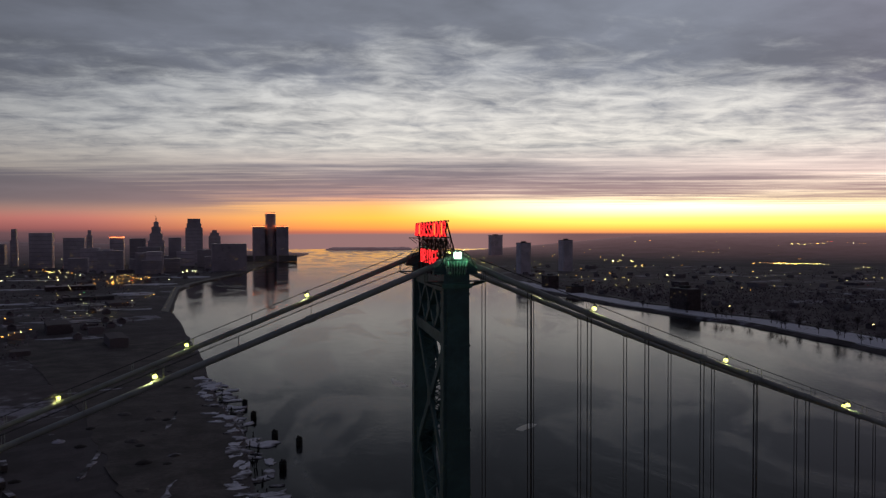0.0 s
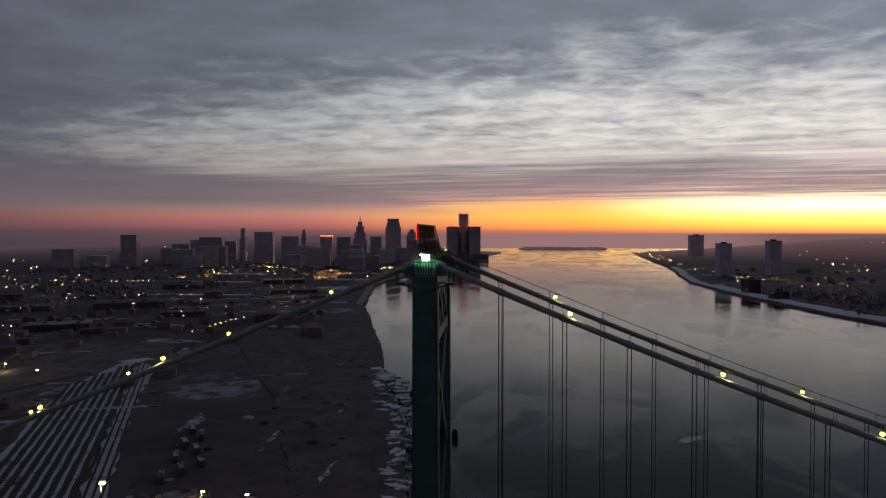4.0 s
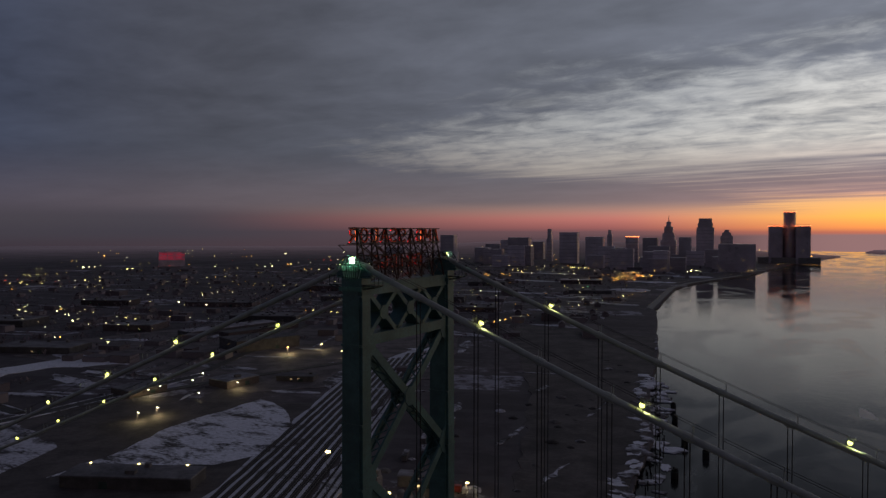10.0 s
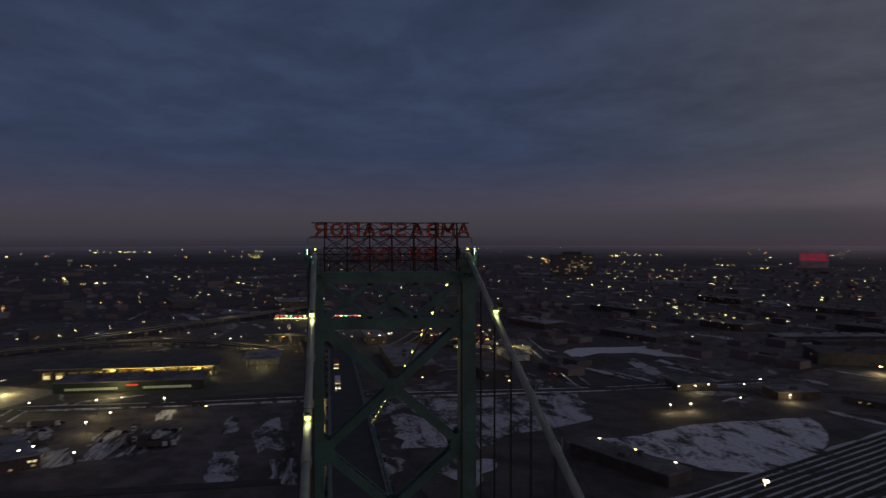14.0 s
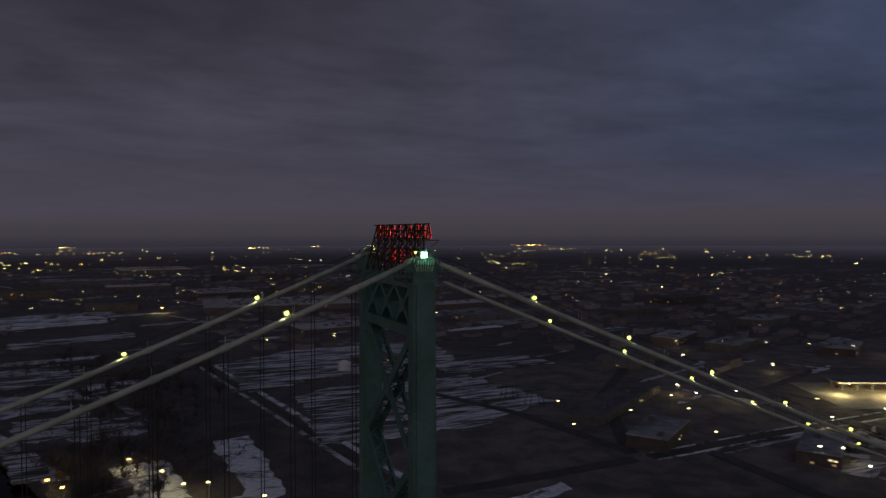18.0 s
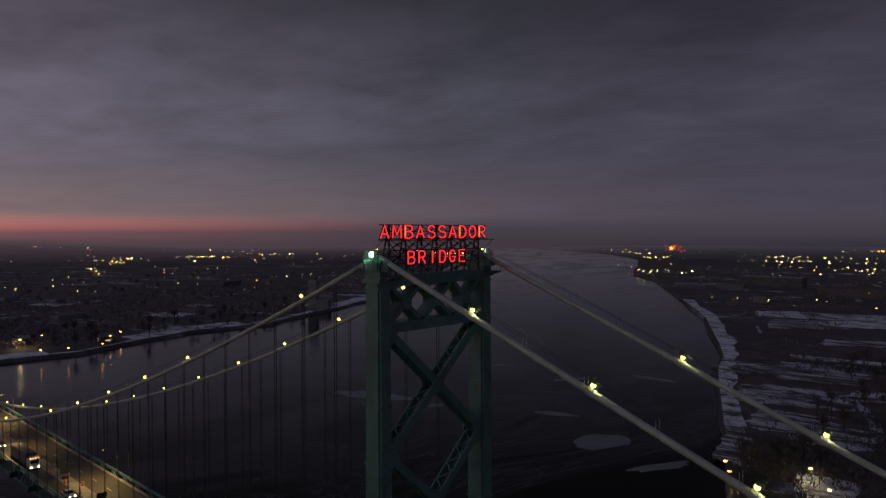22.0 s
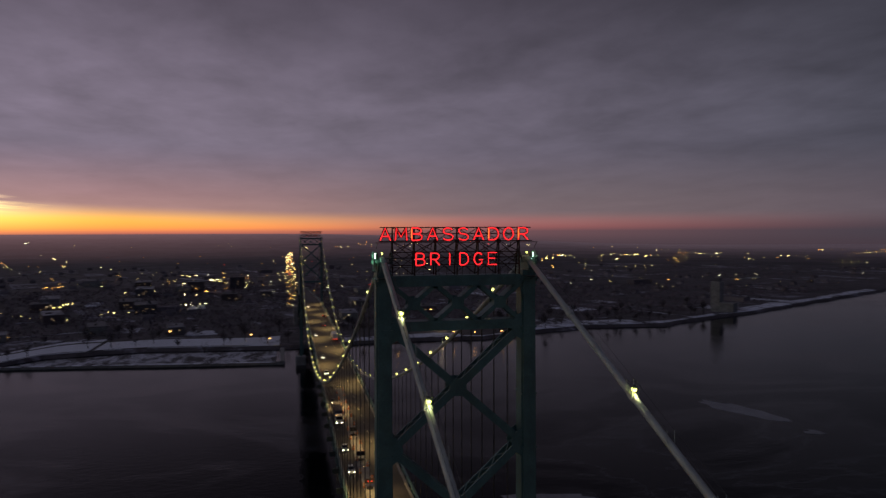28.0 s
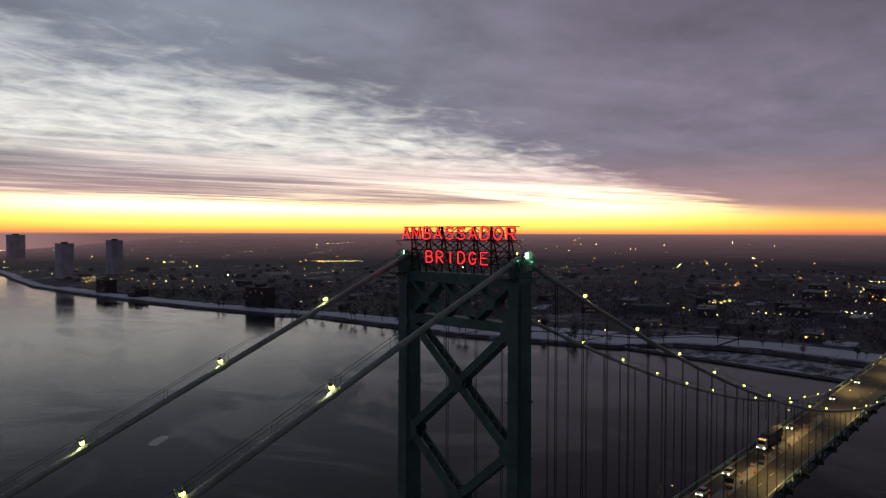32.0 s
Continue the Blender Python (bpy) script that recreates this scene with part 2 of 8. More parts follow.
def glow(name, color, strength, sampled=False, spread=0.0):
    m = bpy.data.materials.new(name)
    m.use_nodes = True
    b = m.node_tree.nodes["Principled BSDF"]
    b.inputs["Base Color"].default_value = (*[0.5 * c for c in color], 1)
    b.inputs["Emission Color"].default_value, b.inputs["Emission Strength"].default_value = (*color, 1), strength
    if spread:
        nt = m.node_tree
        rnd = nt.nodes.new("ShaderNodeNewGeometry").outputs["Random Per Island"]
        k = math_node(nt, "POWER", rnd, 1.5)
        nt.links.new(remap(nt, k, 0, 1, strength * (1 - spread), strength, False), b.inputs["Emission Strength"])
    m.cycles.emission_sampling = "AUTO" if sampled else "NONE"
    return m


STEEL = material("green_painted_steel", (0.064, 0.150, 0.148), 0.5, 0.0, 0.25, 3.0, 0.15, 9, (0.06, 0.09, 0.075))
STEEL_DARK = material("dark_green_steel", (0.022, 0.05, 0.045), 0.55, 0.0, 0.25, 2.0, 0.1, 9, (0.05, 0.045, 0.035))
# tower steel with the floodlight's pale green put into its colour
FLOODLIT_STEEL = material("floodlit_green_bars", (0.30, 0.42, 0.37), 0.5, 0.0, 0.2, 1.0, 0.1)
CABLE = material("wrapped_cable_paint", (0.34, 0.37, 0.35), 0.5, 0.0, 0.18, 2.5, 0.25, 14, (0.30, 0.33, 0.30))
WIRE = material("dark_wire_rope", (0.03, 0.03, 0.03), 0.6, 0.2, 0.2, 1.0, 0.1)
SIGN_STEEL = material("rusty_sign_frame", (0.035, 0.02, 0.017), 0.7, 0.2, 0.4, 0.6, 0.1, 10, (0.10, 0.035, 0.02))
LETTER_TRAY = material("red_sign_tray", (0.06, 0.013, 0.010), 0.5, 0.1, 0.3, 0.8, 0.1, 10, (0.12, 0.03, 0.02))
ASPHALT = material("worn_asphalt", (0.055, 0.05, 0.045), 0.75, 0.0, 0.25, 6.0, 0.15, 20)
CONCRETE = material("weathered_concrete", (0.26, 0.25, 0.23), 0.8, 0.0, 0.25, 5.0, 0.2, 10, (0.14, 0.13, 0.12))
NEON = glow("red_neon_tube", (1.0, 0.026, 0.030), 1.4)
NEON_AMBER = glow("worn_amber_tube", (1.0, 0.16, 0.03), 1.6)
BULB = glow("cable_lamp_bulb", (1.0, 1.0, 0.22), 2.8)
BULB_GREEN = glow("green_white_lamp", (0.60, 1.0, 0.72), 6.0)


# ---- mesh helpers ----
def me_part(name, me, mat, parent=None, label="", smooth=False):
    if mat and not me.materials:
        me.materials.append(mat)
    if smooth:
        me.polygons.foreach_set("use_smooth", [True] * len(me.polygons))
    ob = new(name, me)
    if parent:
        ob.parent = parent
    if label:
        ob["label"] = label
    return ob


class Solid:
    """Collects boxes, beams and tubes into one mesh."""

    def __init__(self):
        self.v, self.f = [], []

    def add(self, verts, faces):
        n = len(self.v)
        self.v += [tuple(p) for p in verts]
        self.f += [tuple(i + n for i in f) for f in faces]
        return self

    def prism(self, low, high):
        """Two rings of equal count, joined and capped."""
        n = len(low)
        faces = [tuple(range(n))[::-1], tuple(range(n, 2 * n))]
        faces += [(i, (i + 1) % n, n + (i + 1) % n, n + i) for i in range(n)]
        return self.add(list(low) + list(high), faces)

    def loft(self, rings, caps=True):
        n = len(rings[0])
        faces = []
        for i in range(len(rings) - 1):
            faces += [(i * n + k, i * n + (k + 1) % n, (i + 1) * n + (k + 1) % n, (i + 1) * n + k) for k in range(n)]
        if caps:
            faces += [tuple(range(n))[::-1], tuple(range((len(rings) - 1) * n, len(rings) * n))]
        return self.add([q for r_ in rings for q in r_], faces)

    def box(self, x0, x1, y0, y1, z0, z1):
        return self.prism([(x0, y0, z0), (x1, y0, z0), (x1, y1, z0), (x0, y1, z0)], [(x0, y0, z1), (x1, y0, z1), (x1, y1, z1), (x0, y1, z1)])

    def chamfer_box(self, x0, x1, y0, y1, z0, z1, c):
        ring = lambda z, k: [(x0 + k + c, y0 + k, z), (x1 - k - c, y0 + k, z), (x1 - k, y0 + k + c, z), (x1 - k, y1 - k - c, z),
                             (x1 - k - c, y1 - k, z), (x0 + k + c, y1 - k, z), (x0 + k, y1 - k - c, z), (x0 + k, y0 + k + c, z)]
        a, b, t = ring(z0, 0), ring(z1 - c, 0), ring(z1, c * 0.7)
        self.prism(a, b)
        return self.prism(b, t)

    def beam(self, a, b, w, h, up=(0, 0, 1)):
        a, b = Vector(a), Vector(b)
        d = (b - a).normalized()
        s = d.cross(Vector(up))
        if s.length < 1e-4:
            s = d.cross(Vector((1, 0, 0)))
        s.normalize()
        u = s.cross(d)
        s, u = s * w / 2, u * h / 2
        return self.prism([a - s - u, a + s - u, a + s + u, a - s + u], [b - s - u, b + s - u, b + s + u, b - s + u])

    def rod(self, a, b, r, n=6, r2=None):
        a, b = Vector(a), Vector(b)
        d = (b - a).normalized()
        s = d.cross(Vector((0, 0, 1)))
        if s.length < 1e-4:
            s = Vector((1, 0, 0))
        s.normalize()
        u = s.cross(d)
        ring = lambda p, q: [p + (s * math.cos(2 * math.pi * i / n) + u * math.sin(2 * math.pi * i / n)) * q for i in range(n)]
        return self.prism(ring(a, r), ring(b, r if r2 is None else r2))

    def tube(self, pts, r, n=10):
        pts = [Vector(p) for p in pts]
        rings = []
        for i, p in enumerate(pts):
            d = (pts[min(i + 1, len(pts) - 1)] - pts[max(i - 1, 0)]).normalized()
            s = d.cross(Vector((0, 0, 1)))
            if s.length < 1e-4:
                s = Vector((1, 0, 0))
            s.normalize()
            u = s.cross(d)
            rings.append([p + (s * math.cos(2 * math.pi * k / n) + u * math.sin(2 * math.pi * k / n)) * r for k in range(n)])
        faces = []
        for i in range(len(pts) - 1):
            faces += [(i * n + k, i * n + (k + 1) % n, (i + 1) * n + (k + 1) % n, (i + 1) * n + k) for k in range(n)]
        faces += [tuple(range(n))[::-1], tuple(range((len(pts) - 1) * n, len(pts) * n))]
        return self.add([q for r_ in rings for q in r_], faces)

    def mesh(self, name):
        me = bpy.data.meshes.new(name)
        me.from_pydata(self.v, [], self.f)
        me.update()
        return me

    def part(self, name, mat, parent=None, label="", smooth=False):
        return me_part(name, self.mesh(name), mat, parent, label, smooth)


def thing(name, label, category, group="", at=(0, 0, 0), kind=""):
    e = new(name)
    e.location = at
    e.empty_display_size = 0.5
    return tagged(e, label, category, group, kind)


def lerp_table(table, v):
    return float(np.interp(v, [a for a, _ in table], [b for _, b in table]))


# ---- ground and river ----
SHORE_W = [(-5000, 4050), (-3900, 2592), (-3507, 2081), (-3106, 1684), (-2723, 1381), (-2200, 1110), (-1866, 953), (-1675, 851), (-1520, 715), (-1250, 548), (-1040, 425), (-880, 330), (-596, 194), (-531, 175), (-356, 102), (-317, 82),
           (-230, 50), (-150, 32), (0, 12), (150, -18), (250, -38), (335, -47), (420, -72), (478, -82), (606, -107), (990, -196), (1010, -204),
           (1450, -262), (1620, -255), (2000, -184), (2800, -120), (3300, -60), (3800, 25), (3900, 30), (4300, -150), (5000, -900)]
SHORE_E = [(-5000, 4420), (-3900, 3250), (-2643, 2176), (-1972, 1640), (-1700, 1560), (-1125, 1068), (-637, 805), (-526, 757), (-447, 715), (-344, 722), (-247, 690), (-193, 665),
           (-120, 672), (-65, 668), (0, 650), (29, 652), (163, 668), (250, 650), (290, 592), (473, 540), (555, 544), (740, 540), (800, 512), (967, 480), (1244, 455),
           (1592, 454), (1878, 500), (2004, 528), (2371, 585), (2755, 622), (3966, 770), (4150, 900), (5000, 1700)]
shore_w = lambda y: lerp_table(SHORE_W, y)
shore_e = lambda y: lerp_table(SHORE_E, y)
LAND_Z = 3.0


def far_rise(x, y):
    r = math.hypot(x, y)
    k = min(1, max(0, (r - 3300) / 1600))
    # the river keeps its level: its banks rise only well away from the water
    bank = max(shore_w(y) - x, x - shore_e(y)) - 30
    toward = min(1, max(0, ((x * SX + y * SY) / max(r, 1) - 0.15) / 0.55))
    return (16 + 88 * toward * toward * (3 - 2 * toward)) * k * k * (3 - 2 * k) * min(1, max(0, bank / (1300 if y > 0 else 260)))


def make_ground():
    ys = sorted(set([a for a, _ in SHORE_W] + [a for a, _ in SHORE_E] + list(range(-1200, 1300, 40)) + [s * v for s in (1, -1) for v in range(1300, 5000, 150)] + [-4960, 4960]))
    ys = [y for y in ys if -4960 <= y <= 4960]
    west = [4960, 4600, 4200, 3800, 3500, 3200, 2600, 2000, 1500, 1000, 700, 450, 250, 120, 50, 15, 4]
    verts, faces, row = [], [], None
    for y in ys:
        a, b = shore_w(y) + 1.2 * math.sin(y * 0.13), shore_e(y) + 2.5 * math.sin(y * 0.09 + 1) + 1.5 * math.sin(y * 0.23)
        line = []
        for w in west:
            line.append((a + (-4960 - a) * w / 4960, LAND_Z + 0.35 * math.sin(w * 0.7 + y * 0.05) * (w > 20)))
        line += [(a, LAND_Z), (a + 0.4, -2), (a + 20, -5), (b - 20, -5), (b - 4, -0.8), (b, 1.6)]
        for w in reversed(west):
            line.append((b + (4960 - b) * w / 4960, LAND_Z + 0.3 * math.sin(w * 0.6 - y * 0.04) * (w > 20)))
        idx = []
        for x, z in line:
            idx.append(len(verts))
            verts.append((x, y, z + far_rise(x, y)))
        if row:
            faces += [(row[i], row[i + 1], idx[i + 1], idx[i]) for i in range(len(idx) - 1)]
        row = idx
    mid = lambda f: math.hypot(sum(verts[i][0] for i in f) / 4, sum(verts[i][1] for i in f) / 4)
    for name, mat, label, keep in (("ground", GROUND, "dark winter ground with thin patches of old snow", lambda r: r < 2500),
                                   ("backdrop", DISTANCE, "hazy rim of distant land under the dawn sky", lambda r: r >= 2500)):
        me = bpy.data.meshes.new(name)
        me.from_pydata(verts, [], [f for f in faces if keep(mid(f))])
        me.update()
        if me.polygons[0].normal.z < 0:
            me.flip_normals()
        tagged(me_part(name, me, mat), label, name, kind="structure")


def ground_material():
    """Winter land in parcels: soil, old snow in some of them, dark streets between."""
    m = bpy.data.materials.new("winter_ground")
    m.use_nodes = True
    nt = m.node_tree
    b = nt.nodes["Principled BSDF"]
    pos = nt.nodes.new("ShaderNodeNewGeometry").outputs["Position"]
    a = noise_node(nt, pos, 0.006, 6, 0.6, 0.6)
    c = noise_node(nt, pos, 0.07, 6, 0.65, 0.4)
    e = noise_node(nt, pos, 0.9, 4, 0.6)
    warp = vec_node(nt, "SCALE", vec_node(nt, "SUBTRACT", noise_vec(nt, pos, 0.02), (0.5, 0.5, 0.5)).outputs[0])
    warp.inputs["Scale"].default_value = 14.0
    bent = vec_node(nt, "ADD", pos, warp.outputs[0]).outputs[0]
    mp = nt.nodes.new("ShaderNodeMapping")
    mp.inputs["Rotation"].default_value = (0, 0, radians(-21))
    nt.links.new(bent, mp.inputs[0])
    lots = nt.nodes.new("ShaderNodeTexBrick")
    nt.links.new(mp.outputs[0], lots.inputs["Vector"])
    lots.inputs["Color1"].default_value, lots.inputs["Color2"].default_value, lots.inputs["Mortar"].default_value = (0, 0, 0, 1), (1, 1, 1, 1), (0.5, 0.5, 0.5, 1)
    for k, v in (("Scale", 1.0), ("Mortar Size", 5.0), ("Mortar Smooth", 0.3), ("Brick Width", 150.0), ("Row Height", 62.0)):
        lots.inputs[k].default_value = v
    lot, street = lots.outputs["Color"], lots.outputs["Fac"]
    soil = mix_rgb(nt, remap(nt, c, 0.35, 0.65), (0.076, 0.062, 0.067), (0.145, 0.120, 0.128))
    copse = remap(nt, math_node(nt, "ADD", math_node(nt, "MULTIPLY", noise_node(nt, pos, 0.017, 7, 0.66, 0.5), 0.7), math_node(nt, "MULTIPLY", noise_node(nt, pos, 0.0035, 4, 0.5), 0.3)), 0.46, 0.56, 0.0, 0.75)
    soil = mix_rgb(nt, copse, soil, (0.050, 0.040, 0.042))
    soil = mix_rgb(nt, remap(nt, lot, 0.0, 1.0, 0.0, 0.55, False), soil, (0.052, 0.044, 0.047))
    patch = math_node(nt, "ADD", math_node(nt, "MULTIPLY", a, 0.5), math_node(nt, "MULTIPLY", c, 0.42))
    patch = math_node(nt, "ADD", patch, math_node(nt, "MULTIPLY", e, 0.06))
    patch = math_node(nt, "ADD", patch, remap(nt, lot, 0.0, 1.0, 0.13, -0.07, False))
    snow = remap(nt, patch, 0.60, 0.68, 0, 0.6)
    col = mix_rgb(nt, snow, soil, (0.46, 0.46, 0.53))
    col = mix_rgb(nt, math_node(nt, "MULTIPLY", street, 0.8), col, (0.085, 0.075, 0.078))
    nt.links.new(col, b.inputs["Base Color"])
    b.inputs["Roughness"].default_value = 0.9
    bn = nt.nodes.new("ShaderNodeBump")
    bn.inputs["Strength"].default_value, bn.inputs["Distance"].default_value = 0.4, 0.5
    nt.links.new(c, bn.inputs["Height"])
    nt.links.new(bn.outputs[0], b.inputs["Normal"])
    return m


def distance_material():
    """The far rim of the land, its haze painted as emission: rosy under the sunrise, slate away from it."""
    m = bpy.data.materials.new("hazy_distance")
    m.use_nodes = True
    nt = m.node_tree
    b = nt.nodes["Principled BSDF"]
    pos = nt.nodes.new("ShaderNodeNewGeometry").outputs["Position"]
    n = noise_node(nt, pos, 0.006, 6, 0.62, 0.4)
    nt.links.new(mix_rgb(nt, remap(nt, n, 0.35, 0.65), (0.045, 0.038, 0.042), (0.085, 0.073, 0.080)), b.inputs["Base Color"])
    b.inputs["Roughness"].default_value = 0.9
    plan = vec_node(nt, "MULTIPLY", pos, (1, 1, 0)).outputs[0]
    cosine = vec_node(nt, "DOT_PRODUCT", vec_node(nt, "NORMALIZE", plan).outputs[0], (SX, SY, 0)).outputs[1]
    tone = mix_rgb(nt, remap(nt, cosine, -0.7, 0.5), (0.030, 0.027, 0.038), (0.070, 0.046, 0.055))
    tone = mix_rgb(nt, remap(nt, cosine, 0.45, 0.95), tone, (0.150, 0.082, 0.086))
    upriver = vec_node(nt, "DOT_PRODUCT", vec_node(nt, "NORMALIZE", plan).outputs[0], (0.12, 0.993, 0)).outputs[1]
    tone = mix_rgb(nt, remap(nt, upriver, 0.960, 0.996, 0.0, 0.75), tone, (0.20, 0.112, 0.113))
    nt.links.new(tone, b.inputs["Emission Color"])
    # the painted haze thickens with distance from the bridge
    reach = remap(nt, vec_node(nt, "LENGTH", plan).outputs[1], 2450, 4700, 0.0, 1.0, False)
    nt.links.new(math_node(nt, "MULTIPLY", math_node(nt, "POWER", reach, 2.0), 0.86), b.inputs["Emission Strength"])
    m.cycles.emission_sampling = "NONE"
    return m


def noise_vec(nt, vec, scale):
    n = nt.nodes.new("ShaderNodeTexNoise")
    nt.links.new(vec, n.inputs["Vector"])
    n.inputs["Scale"].default_value, n.inputs["Detail"].default_value = scale, 3
    return n.outputs[1]


def water_material():
    m = bpy.data.materials.new("river_water")
    m.use_nodes = True
    nt = m.node_tree
    b = nt.nodes["Principled BSDF"]
    pos = nt.nodes.new("ShaderNodeNewGeometry").outputs["Position"]
    mp = nt.nodes.new("ShaderNodeMapping")
    mp.inputs["Rotation"].default_value, mp.inputs["Scale"].default_value = (0, 0, radians(12)), (1.0, 0.55, 1.0)
    nt.links.new(pos, mp.inputs[0])
    big = noise_node(nt, mp.outputs[0], 0.010, 8, 0.60, 1.3)
    rip = noise_node(nt, mp.outputs[0], 0.35, 4, 0.55, 0.3)
    film = remap(nt, big, 0.47, 0.56)
    rim = remap(nt, math_node(nt, "ABSOLUTE", math_node(nt, "SUBTRACT", big, 0.57)), 0.0, 0.014, 0.4, 0.0)
    col = mix_rgb(nt, film, (0.003, 0.004, 0.005), (0.009, 0.010, 0.011))
    nt.links.new(mix_rgb(nt, rim, col, (0.08, 0.084, 0.092)), b.inputs["Base Color"])
    nt.links.new(remap(nt, film, 0, 1, 0.05, 0.17, False), b.inputs["Roughness"])
    nt.links.new(remap(nt, film, 0, 1, 0.32, 0.54, False), b.inputs["Specular IOR Level"])
    b.inputs["IOR"].default_value = 1.17
    # warm tint put into the gloss for the pink of the mirrored sky
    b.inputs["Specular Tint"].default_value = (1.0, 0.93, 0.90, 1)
    bn = nt.nodes.new("ShaderNodeBump")
    bn.inputs["Strength"].default_value, bn.inputs["Distance"].default_value = 0.30, 0.30
    nt.links.new(rip, bn.inputs["Height"])
    nt.links.new(bn.outputs[0], b.inputs["Normal"])
    return m


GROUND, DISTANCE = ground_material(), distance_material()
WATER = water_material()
make_ground()
s = Solid()
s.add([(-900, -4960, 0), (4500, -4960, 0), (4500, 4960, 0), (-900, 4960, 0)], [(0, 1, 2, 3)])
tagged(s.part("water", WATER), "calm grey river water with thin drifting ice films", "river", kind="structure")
# ---- the suspension bridge ----
SPAN, CW = 562.0, 9.4                 # main span, half distance of the cables
LEG_X, LEG_IN, LEG_OUT = 1.32, 8.38, 10.25
main_z = lambda x: 57.5 + 7.62e-4 * (x - SPAN / 2) ** 2
side_z = lambda x: 117.7 - 0.408 * x + 1.25e-4 * x * x          # x: metres landward of the tower
EDGE = 7.9                            # half distance of the stiffening trusses
deck_z = lambda x: 59.6 - 2.4 * ((x - SPAN / 2) / (SPAN / 2)) ** 2 if 0 <= x <= SPAN else (57.2 - (abs(x) if x < 0 else x - SPAN) * 0.052)


def leg_ring(z, g=0.0):
    k = (118 - z) * 0.0048
    x, yi, yo = LEG_X + k * 0.9 + g, LEG_IN - k * 0.2 - g, LEG_OUT + k * 0.7 + g
    return x, yi, yo


def tower(name, x0, near):
    root = thing(name, "tall dark green riveted steel suspension bridge tower with crossed bracing", "bridge tower", at=(x0, 0, 0))
    for sy in (1, -1):
        leg = Solid()
        zs = [8, 30, 46, 60, 76, 92, 104, 114.6]
        rings = []
        for z in zs:
            x, yi, yo = leg_ring(z)
            n = 0.34
            # a cruciform box: the corners step in
            rings.append([(sx * a, sy * b, z) for a, b, sx in (
                (x - n, yi, -1), (x - n, yi, 1), (x - n, yi + n * .6, 1), (x, yi + n * .6, 1), (x, yo - n * .6, 1), (x - n, yo - n * .6, 1), (x - n, yo, 1),
                (x - n, yo, -1), (x - n, yo - n * .6, -1), (x, yo - n * .6, -1), (x, yi + n * .6, -1), (x - n, yi + n * .6, -1))])
        leg.loft(rings)
        lg = leg.part("leg", STEEL, root)
        for z in (20, 38, 53, 68, 84, 93, 100, 108.6, 113.9):
            x, yi, yo = leg_ring(z, 0.035)
            y0, y1 = sorted((sy * yi, sy * yo))
            Solid().box(-x, x, y0, y1, z, z + 0.22).part("splice_band", STEEL, lg)
        foot = Solid()
        foot.chamfer_box(-4.2, 4.2, *sorted((sy * 5.5, sy * 14.5)), 0, 8, 0.5)
        foot.part("pier", CONCRETE, root, "weathered concrete tower pier")
        cap = Solid()
        cap.box(-1.55, 1.55, *sorted((sy * 8.2, sy * 10.45)), 114.6, 115.05)
        cap.box(-1.35, 1.35, *sorted((sy * 8.45, sy * 10.2)), 115.05, 116.0)
        cap.part("leg_cap", STEEL, root)
        sad = Solid()
        prof = [(-2.3, 116.0), (2.3, 116.0), (2.2, 116.6), (1.2, 117.25), (0, 117.55), (-1.2, 117.25), (-2.2, 116.6)]
        sad.prism([(a, sy * (CW - 0.45), z) for a, z in prof], [(a, sy * (CW + 0.45), z) for a, z in prof])
        sad.part("cable_saddle", STEEL, root)
        if near:
            cage(root, sy)
            platform(root, sy)
    top_strut(root)
    joints = [108.8, 93.8, 78.8]
    for z1, z0 in zip(joints, joints[1:]):
        crossing(root, z1, z0)
    crossing(root, 50.0, 12.0)
    for z in (75.4, 51.4):
        b = Solid()
        for sx in (-1, 1):
            b.box(sx * 1.0 - 0.15, sx * 1.0 + 0.15, -8.6, 8.6, z - 0.7, z + 0.7)
        b.part("cross_beam", STEEL, root)
    return root


def flared(solid, a, b, x, half, flare, deep=0.06):
    """A plate in the plane of the tower from a to b in (y, z), wider at both ends."""
    a, b = Vector(a), Vector(b)
    d = (b - a).normalized()
    n = Vector((-d.y, d.x))
    L = (b - a).length
    pts = []
    for s in (0, 0.16, 0.84, 1):
        w = half + (flare if s in (0, 1) else 0)
        pts.append((a + d * L * s, w))
    ring = [p + n * w for p, w in pts] + [p - n * w for p, w in reversed(pts)]
    solid.prism([(x - deep, p.x, p.y) for p in ring], [(x + deep, p.x, p.y) for p in ring])


